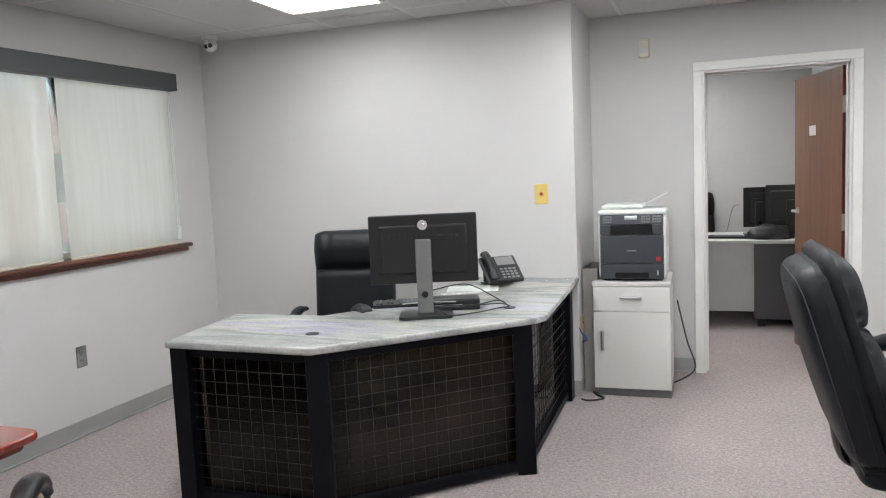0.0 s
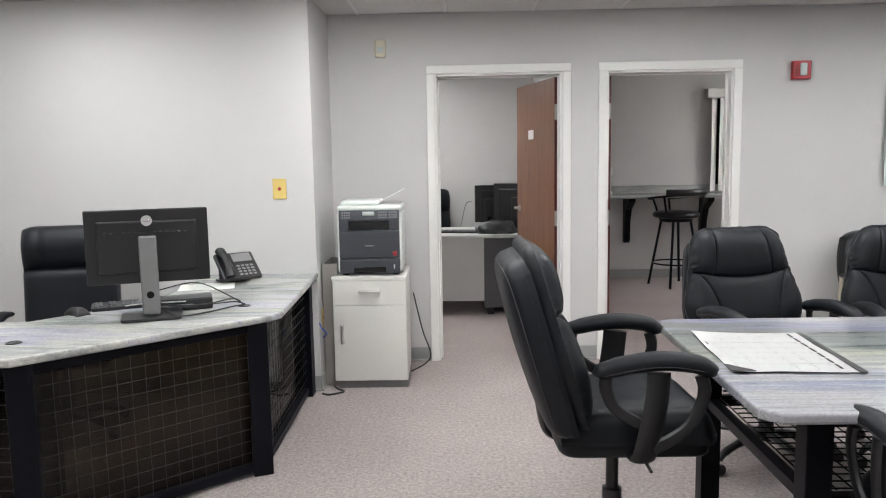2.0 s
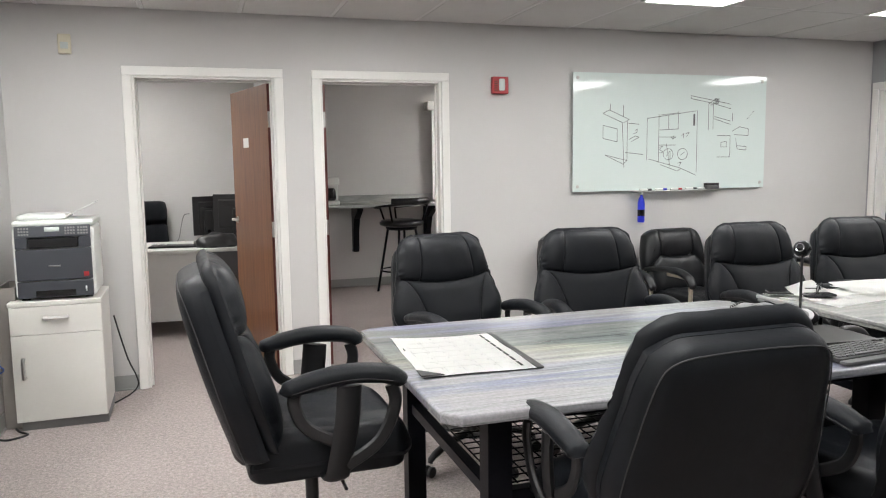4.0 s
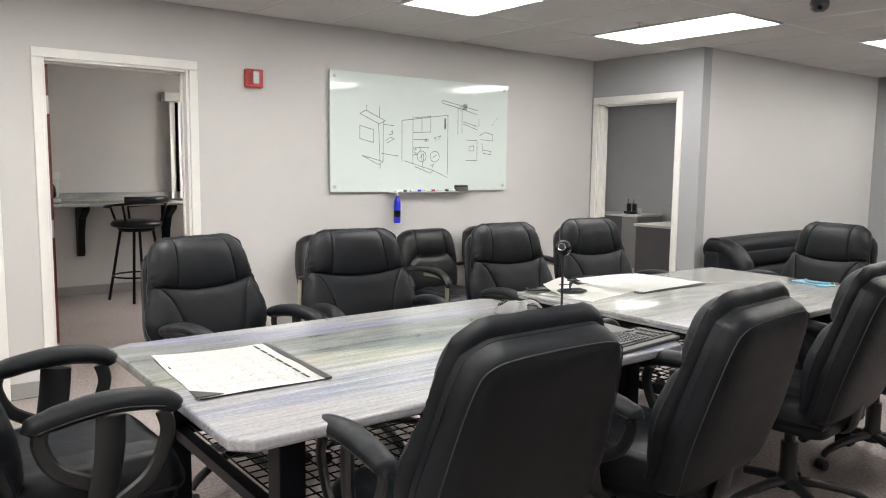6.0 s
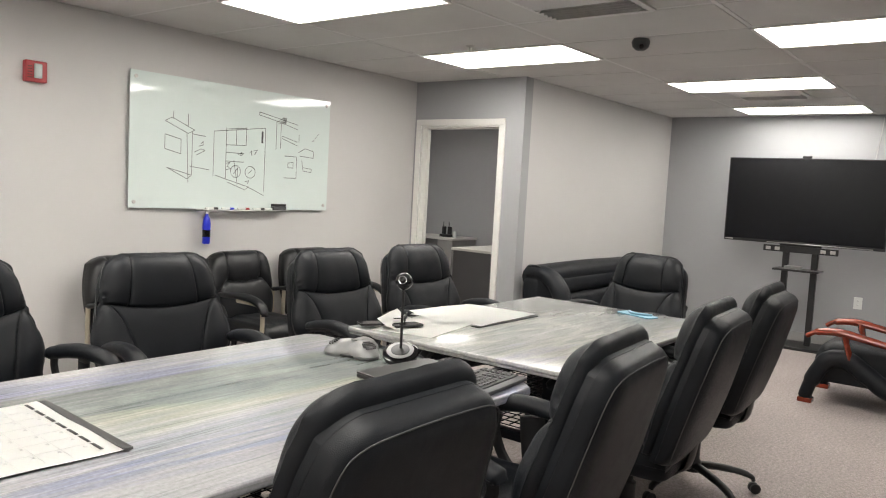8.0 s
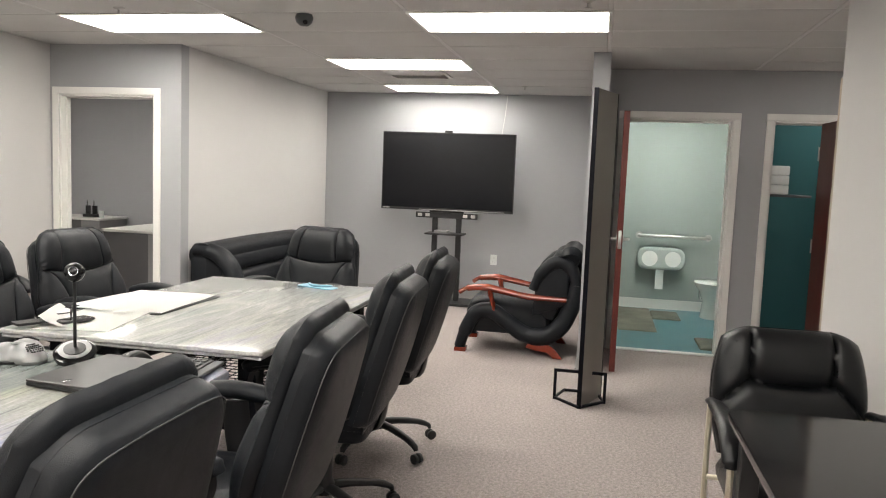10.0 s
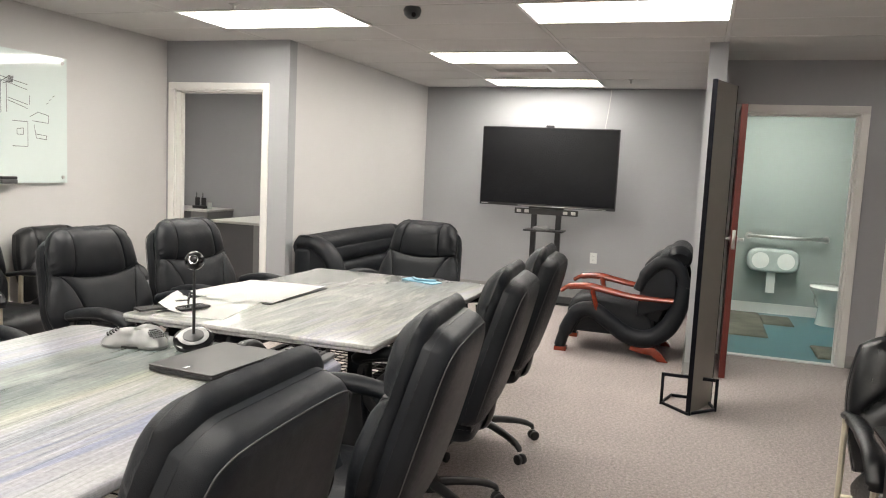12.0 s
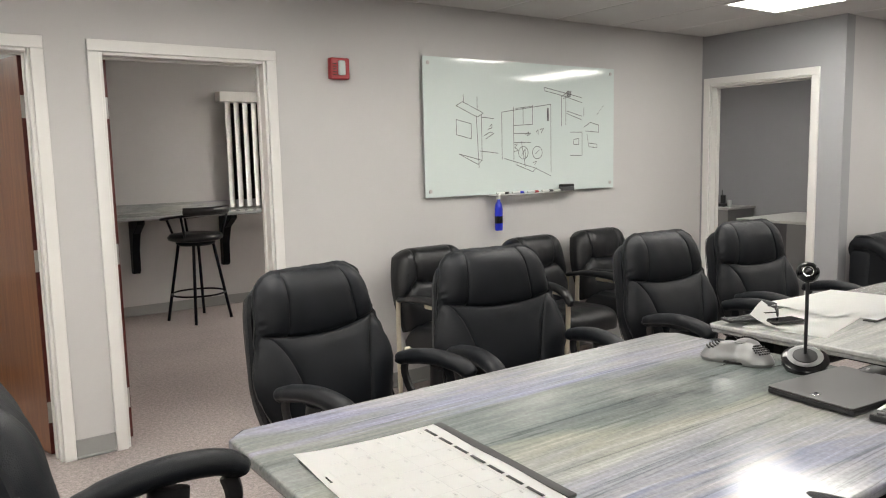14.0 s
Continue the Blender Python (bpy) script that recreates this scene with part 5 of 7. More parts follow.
def desk_phone(m, label):
    t = thing("desk_phone", label, "telephone", m)
    w = Euler((radians(38), 0, 0)).to_matrix().to_4x4()
    b = B()
    box(b, (-0.11, -0.10, 0.0), (0.11, 0.10, 0.028), 0.01, 3, m=Matrix.Translation((0, 0, 0.075)) @ w)
    part("body", b, PLASTIC, t)
    part("display", box(B(), (-0.02, 0.02, 0.0285), (0.09, 0.085, 0.031), 0.002, m=Matrix.Translation((0, 0, 0.075)) @ w), MIDLAM, t)
    k = B()
    for i in range(4):
        for j in range(4):
            box(k, (-0.015 + i * 0.026, -0.085 + j * 0.022, 0.028), (0.003 + i * 0.026, -0.071 + j * 0.022, 0.032), 0.002, 1, m=Matrix.Translation((0, 0, 0.075)) @ w)
    part("keypad", k, SILVER, t, "grey keys")
    h = B()
    M = Matrix.Translation((0, 0, 0.075)) @ w
    tube(h, [M @ Vector(p) for p in [(-0.075, -0.10, 0.045), (-0.075, -0.06, 0.062), (-0.075, 0.0, 0.07), (-0.075, 0.06, 0.062), (-0.075, 0.10, 0.045)]], [0.026, 0.022, 0.018, 0.018, 0.022, 0.026], 12, sub=4, flat=(1.1, 0.8))
    part("handset", h, PLASTIC, t)
    s = B()
    box(s, (-0.09, 0.03, 0.0), (0.09, 0.10, 0.012), 0.004)
    box(s, (-0.08, 0.065, 0.012), (0.08, 0.078, 0.11), 0.003)
    part("foot", s, PLASTIC, t)
    return t


desk_phone(pose(-0.68, 5.20, 0.761, 0, 0, 38) @ Matrix.Scale(1.05, 4), "black office desk phone on a sloped stand")
ps = thing("paper_sheet", "white paper sheet under the desk phone", "paper", pose(-0.80, 5.02, 0.7605, 0, 0, 15))
part("sheet", sheet(B(), 0.3, 0.22, 0.0, 0, 0, 8, 0.001), PAPER, ps)


# high-backed reception chair with a chrome-free star base
def task_chair(m, label):
    t = thing("office_chair", label, "chair", m)
    for k in range(5):
        a = 2 * math.pi * k / 5
        ca, sa = math.cos(a), math.sin(a)
        lg = part("leg", tube(B(), [(0.02 * ca, 0.02 * sa, 0.12), (0.18 * ca, 0.18 * sa, 0.10), (0.30 * ca, 0.30 * sa, 0.065)], [0.026, 0.022, 0.016], 8, sub=3), PLASTIC, t)
        part("caster", lathe(B(), [(0.02, -0.018), (0.027, -0.012), (0.027, 0.012), (0.02, 0.018)], 14, Matrix.Translation((0.305 * ca, 0.305 * sa, 0.028)) @ Euler((math.pi / 2, 0, a)).to_matrix().to_4x4()), PLASTIC, lg)
    part("gas_column", lathe(B(), [(0.04, 0.1), (0.034, 0.3), (0.022, 0.3), (0.022, 0.44)], 16), PLASTIC, t)
    st = B()
    pillow(st, 18, 18, lambda u, v: (u * 0.26, -0.24 + 0.52 * v), lambda u, v: 0.0 if (abs(u) > 0.99 or v < 0.005 or v > 0.995) else 0.10 * rim(u, v, 6, 7) + 0.005, lambda u, v: -0.02, Matrix(((1, 0, 0, 0), (0, 0, 1, 0), (0, 1, 0, 0.44), (0, 0, 0, 1))))
    part("seat", st, LEATHER, t)
    bk = B()

    def be(u, v):
        q = max(0.0, abs(u) - 0.7) / 0.3
        return u * 0.25, (v - 0.03 * q ** 2 * v ** 3) * 0.66

    def bf(u, v):
        if abs(u) > 0.99 or v < 0.005 or v > 0.995:
            return 0.0
        return max(0.01, 0.07 * rim(u, v, 8, 14) + 0.03 * groove(v - 0.84, 0.13) - 0.045 * groove(v - 0.64, 0.025) - 0.02 * groove(abs(u) - 0.62, 0.04) * (v > 0.64))
    pillow(bk, 30, 34, be, bf, lambda u, v: -0.05, Matrix.Translation((0, -0.23, 0.46)) @ Euler((radians(8), 0, 0)).to_matrix().to_4x4())
    part("backrest", bk, LEATHER, t)
    for s in (-1, 1):
        part("arm_post", tube(B(), [(s * 0.22, 0.0, 0.44), (s * 0.29, 0.0, 0.45), (s * 0.29, 0.02, 0.64)], 0.018, 8, sub=4), PLASTIC, t)
        part("armrest", tube(B(), [(s * 0.29, -0.12, 0.655), (s * 0.29, 0.0, 0.67), (s * 0.29, 0.16, 0.65)], [0.026, 0.034, 0.03], 10, sub=5, flat=(1, 0.6)), LEATHER, t)
    return t


task_chair(pose(-1.52, 4.80, 0, 0, 0, 195), "black leather high-backed chair behind the reception desk")


# ---- printer corner ----
def printer_cabinet():
    t = thing("printer_cabinet", "off-white laminate cabinet with a drawer and a door", "cabinet", pose(0.048, 5.53, 0, 0, 0, 1))
    part("body", box(B(), (-0.232, 0.018, 0.05), (0.232, 0.47, 0.702), 0.002), OFFWHITE, t)
    part("top", box(B(), (-0.236, -0.002, 0.702), (0.236, 0.474, 0.727), 0.003), OFFWHITE, t)
    part("plinth", box(B(), (-0.21, 0.03, 0.0), (0.232, 0.45, 0.05)), MIDLAM, t, "grey recessed plinth")
    dr = part("drawer", box(B(), (-0.23, 0.0, 0.545), (0.23, 0.018, 0.699), 0.002), OFFWHITE, t)
    part("handle", tube(B(), [(-0.055, 0.0, 0.635), (-0.05, -0.022, 0.635), (0.05, -0.022, 0.635), (0.055, 0.0, 0.635)], 0.0105, 8, sub=4), SATIN, dr, "satin metal pull")
    do = part("door", box(B(), (-0.23, 0.0, 0.055), (0.23, 0.018, 0.541), 0.002), OFFWHITE, t)
    part("handle", tube(B(), [(-0.175, 0.0, 0.41), (-0.175, -0.022, 0.405), (-0.175, -0.022, 0.315), (-0.175, 0.0, 0.31)], 0.0105, 8, sub=4), SATIN, do, "satin metal pull")


printer_cabinet()


def printer():
    t = thing("laser_printer", "white and slate multifunction laser printer on the cabinet", "printer", pose(0.055, 5.56, 0.728, 0, 0, 1))
    part("housing", box(B(), (-0.205, 0.02, 0.012), (0.205, 0.40, 0.40), 0.02, 3), PRINTWHITE, t, "white outer housing")
    part("front_panel", box(B(), (-0.190, 0.0, 0.11), (0.190, 0.022, 0.285), 0.006, 3), PRINTDARK, t, "slate front panel")
    part("paper_tray", box(B(), (-0.190, -0.004, 0.015), (0.190, 0.022, 0.105), 0.005, 3), PRINTDARK, t)
    part("tray_grip", box(B(), (-0.10, -0.006, 0.02), (0.10, -0.003, 0.055), 0.002), SCREEN, t)
    part("output_bay", box(B(), (-0.125, -0.004, 0.29), (0.125, 0.024, 0.345), 0.003), SCREEN, t, "dark paper output slot")
    for s in (-1, 1):
        part("bay_cheek", box(B(), (s * 0.158 - 0.031, -0.001, 0.288), (s * 0.158 + 0.031, 0.022, 0.35), 0.004), PRINTDARK, t)
    w = Euler((radians(-10), 0, 0)).to_matrix().to_4x4()
    M = Matrix.Translation((0, 0.006, 0.349)) @ w
    cp = part("control_panel", box(B(), (-0.19, -0.005, 0.0), (0.19, 0.02, 0.065), 0.005, 3, m=M), PRINTDARK, t)
    part("display", box(B(), (-0.04, -0.007, 0.03), (0.035, -0.005, 0.055), m=M), FROST, cp)
    k = B()
    for i in range(4):
        for j in range(3):
            for x in (-0.17, 0.06, 0.125):
                box(k, (x + i * 0.014, -0.008, 0.012 + j * 0.016), (x + 0.01 + i * 0.014, -0.005, 0.022 + j * 0.016), 0.001, 1, m=M)
    tagged(part("buttons", k, MIDLAM, cp, "grey buttons"), kind="stuff")
    part("scanner_lid", box(B(), (-0.205, 0.035, 0.405), (0.205, 0.41, 0.44), 0.014, 3), PRINTWHITE, t)
    part("feeder", box(B(), (-0.19, 0.10, 0.44), (0.06, 0.40, 0.468), 0.012, 3), PRINTWHITE, t)
    part("feed_tray", box(B(), (0.0, -0.11, 0.0), (0.17, 0.11, 0.006), 0.002, m=Matrix.Translation((0.055, 0.25, 0.45)) @ Euler((0, radians(-27), 0)).to_matrix().to_4x4()), PRINTWHITE, t, "raised white feed tray")
    part("badge_bar", box(B(), (-0.03, -0.002, 0.185), (0.03, 0.0, 0.194)), SILVER, t)
    part("red_badge", box(B(), (0.145, -0.002, 0.125), (0.172, 0.0, 0.152), 0.001), RED, t, "small red round badge")
    part("gauge", box(B(), (0.15, -0.0065, 0.04), (0.158, -0.004, 0.07)), FROST, t)
    for sx in (-1, 1):
        for y in (0.06, 0.36):
            part("foot", box(B(), (sx * 0.16 - 0.02, y - 0.02, 0.0), (sx * 0.16 + 0.02, y + 0.02, 0.013)), PLASTIC, t)


printer()
bn = thing("waste_bin", "tall taupe waste bin beside the printer cabinet", "bin", pose(-0.205, 5.77, 0))
bnm = B()
for lo, hi in (((-0.055, -0.16, 0), (-0.048, 0.16, 0.80)), ((0.036, -0.16, 0), (0.043, 0.16, 0.80)), ((-0.048, -0.16, 0), (0.036, -0.152, 0.80)), ((-0.048, 0.152, 0), (0.036, 0.16, 0.80)), ((-0.048, -0.152, 0), (0.036, 0.152, 0.01))):
    box(bnm, lo, hi, 0.002)
part("bin", bnm, TAUPE, bn)
pc = thing("power_cable", "black power cable hanging from the printer to the floor", "cable")
part("cable", tube(B(), [(0.30, 5.93, 0.55), (0.33, 5.95, 0.40), (0.36, 6.0, 0.25), (0.395, 6.08, 0.12), (0.40, 6.10, 0.05), (0.36, 6.06, 0.012), (0.28, 5.9, 0.008)], 0.005, 7, sub=7), PLASTIC, pc)
pc2 = thing("floor_cable", "black cable running along the floor by the desk", "cable")
part("cable", tube(B(), [(-0.25, 5.42, 0.008), (-0.2, 5.40, 0.007), (-0.12, 5.46, 0.007), (-0.17, 5.52, 0.007), (-0.2, 5.58, 0.008)], 0.006, 7, sub=7), PLASTIC, pc2)
bc = thing("network_cable", "blue network cable hanging by the desk end", "cable")
part("cable", tube(B(), [(-0.26, 5.46, 0.45), (-0.245, 5.45, 0.42), (-0.22, 5.5, 0.37), (-0.262, 5.58, 0.33)], 0.004, 6, sub=6), BLUECABLE, bc)


# ---- fixtures on walls and ceiling ----
def wall_plate(name, m, label, material, w=0.075, h=0.12, extra=None, category="wall plate"):
    """Local: plate in the xz plane, facing -y."""
    t = thing(name, label, category, m)
    part("plate", box(B(), (-w / 2, -0.006, -h / 2), (w / 2, 0.0, h / 2), 0.003, 2), material, t)
    if extra == "outlet":
        for z in (-0.024, 0.024):
            part("socket", lathe(B(), [(0.016, 0), (0.016, 0.003), (0.014, 0.004)], 18, Matrix.Translation((0, -0.0055, z)) @ Euler((math.pi / 2, 0, 0)).to_matrix().to_4x4()), material, t)
            s = B()
            for x in (-0.006, 0.006):
                box(s, (x - 0.0012, -0.0105, z - 0.004), (x + 0.0012, -0.009, z + 0.006))
            part("slots", s, INK, t)
    elif extra == "button":
        part("button", lathe(B(), [(0.011, 0), (0.010, 0.006), (0.006, 0.008)], 16, Matrix.Translation((0, -0.0055, 0)) @ Euler((math.pi / 2, 0, 0)).to_matrix().to_4x4()), RED, t, "red button")
    elif extra == "switch":
        part("toggle", box(B(), (-0.005, -0.02, -0.012), (0.005, -0.005, 0.012), 0.002), material, t)
    return t


wall_plate("call_button", pose(-0.482, Y_DESK, 1.286), "aged yellow wall plate with a red button", YELLOW, 0.085, 0.125, "button")
wall_plate("light_switch", pose(3.87, Y_S, 1.58, 0, 0, 180), "aged yellow light switch plate", YELLOW, 0.06, 0.17, "switch")
wall_plate("power_outlet", pose(X_W, 4.185, 0.47, 0, 0, 90), "brown power outlet plate on the window wall", MIDLAM, 0.075, 0.125, "outlet", "outlet")
wall_plate("power_outlet", pose(X_E, 2.82, 0.49, 0, 0, -90), "white power outlet on the accent wall", PRINTWHITE, 0.08, 0.125, "outlet", "outlet")
wall_plate("cable_plate", pose(-0.269, 5.62, 0.45, 0, 0, 90), "aged yellow cable plate beside the desk", YELLOW, 0.07, 0.12, "button")
sn = thing("motion_sensor", "cream wall-mounted sensor box", "sensor", pose(0.094, Y_N, 2.211))
part("case", box(B(), (-0.037, -0.035, -0.06), (0.037, 0, 0.06), 0.008, 3), CREAM, sn)
part("lens", box(B(), (-0.022, -0.038, -0.03), (0.022, -0.034, 0.01), 0.003), FROST, sn)


def fire_alarm():
    t = thing("fire_alarm", "red fire alarm strobe on the wall", "fire alarm", pose(2.964, Y_N, 2.01))
    part("case", box(B(), (-0.062, -0.045, -0.062), (0.062, 0, 0.062), 0.008, 3), RED, t)
    part("strobe", box(B(), (-0.018, -0.066, -0.04), (0.026, -0.044, 0.045), 0.008, 3), FROST, t, "clear strobe lens")
    g = B()
    for k in range(5):
        box(g, (-0.052, -0.0465, -0.04 + k * 0.016), (-0.026, -0.0445, -0.034 + k * 0.016))
    part("sounder_slots", g, DOOREDGE, t)


fire_alarm()


def security_camera():
    t = thing("security_camera", "white turret security camera under the ceiling", "security camera", pose(-2.70, 5.28, H))
    part("mount", lathe(B(), [(0.055, 0.0), (0.055, -0.02), (0.045, -0.026)], 24), PRINTWHITE, t)
    s = B()
    bmesh.ops.create_uvsphere(s, u_segments=22, v_segments=14, radius=0.045, matrix=Matrix.Translation((0, 0, -0.058)))
    part("turret", s, PRINTWHITE, t)
    for x in (-0.017, 0.017):
        part("lens", lathe(B(), [(0.015, 0), (0.015, 0.004), (0.006, 0.005)], 16, Matrix.Translation((0.012 + x * 0.9, -0.040, -0.068 + x * 0.1)) @ Euler((radians(100), 0, radians(25))).to_matrix().to_4x4()), SCREEN, t)


security_camera()
dm = thing("ceiling_camera", "small dark angular camera on the ceiling", "security camera", pose(5.377, 3.473, H, 0, 0, 30))
part("body", lathe(B(), [(0.05, 0.0), (0.058, -0.02), (0.05, -0.05), (0.028, -0.068), (0.01, -0.07)], 9), VALANCE, dm)
part("lens", lathe(B(), [(0.014, 0.0), (0.014, 0.01)], 14, Matrix.Translation((-0.04, 0, -0.05)) @ Euler((0, radians(-120), 0)).to_matrix().to_4x4()), SCREEN, dm)
for x, y in ((5.16, 4.62), (5.08, 1.72), (8.9, 2.45)):
    sp = thing("sprinkler_head", "small pendent sprinkler head on the ceiling", "sprinkler", pose(x, y, H), "ceiling sprinklers")
    part("escutcheon", lathe(B(), [(0.035, 0.0), (0.034, -0.004), (0.012, -0.012)], 20), SATIN, sp)
    part("nozzle", lathe(B(), [(0.009, -0.01), (0.009, -0.035), (0.022, -0.037), (0.022, -0.040)], 14), SATIN, sp)


def ceiling_vent(x, y, w, d):
    t = thing("ceiling_vent", "grey louvred ceiling air vent", "vent", pose(x, y, H - 0.003), "ceiling vents")
    f = B()
    for s in (-1, 1):
        box(f, (s * w / 2 - 0.02, -d / 2, -0.006), (s * w / 2 + 0.02, d / 2, 0.004), 0.002)
        box(f, (-w / 2, s * d / 2 - 0.02, -0.0055), (w / 2, s * d / 2 + 0.02, 0.0035), 0.002)
    part("frame", f, TBAR, t)
    part("backing", box(B(), (-w / 2, -d / 2, 0.0), (w / 2, d / 2, 0.002)), GREYLAM, t)
    n = int(w / 0.045)
    for k in range(n):
        xx = -w / 2 + 0.03 + k * (w - 0.04) / n
        part("slat", box(B(), (-0.016, -d / 2 + 0.02, -0.001), (0.016, d / 2 - 0.02, 0.001), m=Matrix.Translation((xx, 0, -0.008)) @ Euler((0, radians(35 if k < n / 2 else -35), 0)).to_matrix().to_4x4()), TBAR, t)


ceiling_vent(3.53 + 7.5 * GX, 3.40, 0.56, 0.56)
ceiling_vent(3.53 + 1.5 * GX, 3.40, 0.56, 0.56)


# ---- glass whiteboard with marker sketches ----
def whiteboard():
    t = thing("whiteboard", "frosted glass whiteboard with black marker sketches", "whiteboard", pose(3.554, Y_N - 0.032, 1.217))
    W, Hh = 1.772, 0.903
    part("glass", box(B(), (0, 0, 0), (W, 0.006, Hh)), BOARD, t)
    part("rear_film", box(B(), (0.003, 0.0062, 0.003), (W - 0.003, 0.0075, Hh - 0.003)), BOARDEDGE, t)
    for x in (0.04, W - 0.04):
        for z in (0.04, Hh - 0.04):
            part("standoff", lathe(B(), [(0.012, -0.004), (0.013, 0), (0.010, 0.004), (0.010, 0.032)], 16, Matrix.Translation((x, 0, z)) @ Euler((-math.pi / 2, 0, 0)).to_matrix().to_4x4()), SATIN, t, "steel standoff pin")

    def strokes(lines, r=0.0034):
        b = B()
        for ln in lines:
            P = [Vector((W * (ln[k] - 3.5) / 100, -0.001, Hh * (1 - ln[k + 1] / 100))) for k in range(0, len(ln), 2)]
            for p, q in zip(P, P[1:]):
                d = q - p
                s = Vector((-d.z, 0, d.x)).normalized() * r * 0.6 if d.length > 1e-6 else Vector((r, 0, 0))
                y = Vector((0, -0.0002, 0))
                b.faces.new([b.verts.new(v + y) for v in (p - s, q - s, q + s, p + s)])
        bmesh.ops.recalc_face_normals(b, faces=b.faces[:])
        return tagged(part("marker_drawing", b, MARKER, t, "black marker line sketch", smooth=False), kind="stuff")
    strokes([(18, 34, 21, 31, 31, 39, 28, 42, 18, 34), (21.5, 26, 21.5, 32), (28, 27, 28, 37), (18, 44, 25, 47, 25, 58, 18, 55, 18, 44), (27.5, 41, 28.5, 80),
             (30, 40, 30, 74), (19, 69, 28, 77, 30, 74, 19, 69), (30, 42, 36, 43), (29, 67, 38, 69), (31, 56, 34, 53, 36, 54, 32, 58), (34, 49, 35, 47, 35, 50, 33, 51)])
    strokes([(40, 38, 66, 31), (40, 38, 40, 74), (66, 31, 66, 85), (47, 35, 56, 33), (46, 34, 46, 76), (51, 34, 51, 47), (56, 32, 56, 47), (46, 48, 56, 47),
             (46, 54, 55, 54), (41, 73, 57, 81, 66, 88), (47, 78, 56, 84, 58, 81), (46, 61, 55, 61), (50, 60, 52, 80), (46, 63, 48, 62, 46.5, 65, 48.5, 67, 46, 68)])
    strokes([(51 + 2.6 * math.cos(k * 0.63), 69 + 5 * math.sin(k * 0.63)) + (51 + 2.6 * math.cos(k * 0.63 + 0.63), 69 + 5 * math.sin(k * 0.63 + 0.63)) for k in range(10)]
            + [(58.5 + 2.7 * math.cos(k * 0.63), 69 + 5 * math.sin(k * 0.63)) + (58.5 + 2.7 * math.cos(k * 0.63 + 0.63), 69 + 5 * math.sin(k * 0.63 + 0.63)) for k in range(10)]
            + [(52, 55, 54, 53, 53, 56, 55, 54), (58, 53, 59, 51, 59, 55), (60, 51, 62, 50, 60.5, 54), (57.5, 70, 59.5, 67), (50, 71, 52, 66, 52, 73), (56, 77, 58, 76, 57, 79)])
    strokes([(62.5, 18, 75, 22, 84, 25), (62.5, 20.5, 73, 24, 84, 29), (62.5, 18, 62.5, 20.5), (72, 24, 72, 48), (74.5, 23, 74.5, 47), (72, 25, 76, 20, 77, 24, 73, 26),
             (75, 36, 84, 40), (75, 38, 84, 43), (77, 53, 84, 53, 84, 72, 77, 72), (79, 59, 82, 58, 82, 63, 79, 63, 79, 59), (85, 49, 89, 45, 94, 47, 94, 53, 86, 52),
             (87, 55, 88, 65, 93, 66, 93, 63, 88, 62), (93, 38, 94, 37), (94.5, 35, 95.5, 34), (96, 32, 97, 31), (85, 33, 85, 40)])
    strokes([(75.5 + 0.3 * k, 20, 75 + 0.3 * k, 25) for k in range(8)] + [(64 + 0.2 * k, 34, 64 + 0.2 * k, 44) for k in range(5)], 0.0028)
    tr = part("pen_tray", box(B(), (0.50, -0.055, -0.012), (1.32, -0.001, -0.004), 0.003), SATIN, t, "narrow metal pen tray")
    return t


whiteboard()
for k, (dx, m) in enumerate(((0.62, INK), (0.76, BLUE), (0.90, RED), (1.04, INK), (1.15, INK))):
    mk = thing("marker_pen", "whiteboard marker lying on the pen tray", "marker", pose(3.554 + dx, Y_N - 0.032 - 0.028, 1.2215, 0, 90, 2), "markers on the tray")
    part("barrel", lathe(B(), [(0.008, -0.05), (0.0085, 0.0), (0.0085, 0.02)], 12), PRINTWHITE, mk)
    part("cap", lathe(B(), [(0.009, 0.02), (0.009, 0.055), (0.006, 0.06)], 12), m, mk)
er = thing("board_eraser", "dark felt board eraser on the pen tray", "eraser", pose(4.789, Y_N - 0.062, 1.2135))
part("felt", box(B(), (-0.06, -0.022, 0.0), (0.06, 0.022, 0.03), 0.004), DARKLAM, er)
part("grip", box(B(), (-0.06, -0.022, 0.03), (0.06, 0.022, 0.05), 0.006), PLASTIC, er)
sb = thing("spray_bottle", "blue board cleaner bottle hanging from the pen tray", "bottle", pose(4.139, Y_N - 0.062, 0.967))
part("bottle", lathe(B(), [(0.024, 0.0), (0.028, 0.01), (0.028, 0.15), (0.022, 0.185), (0.012, 0.20), (0.012, 0.22)], 20), BLUE, sb)
part("cap", lathe(B(), [(0.014, 0.215), (0.015, 0.25), (0.010, 0.262)], 16), PRINTWHITE, sb, "white cap")
part("label_band", lathe(B(), [(0.0284, 0.05), (0.0284, 0.10)], 20), SCREEN, sb, "small dark label")


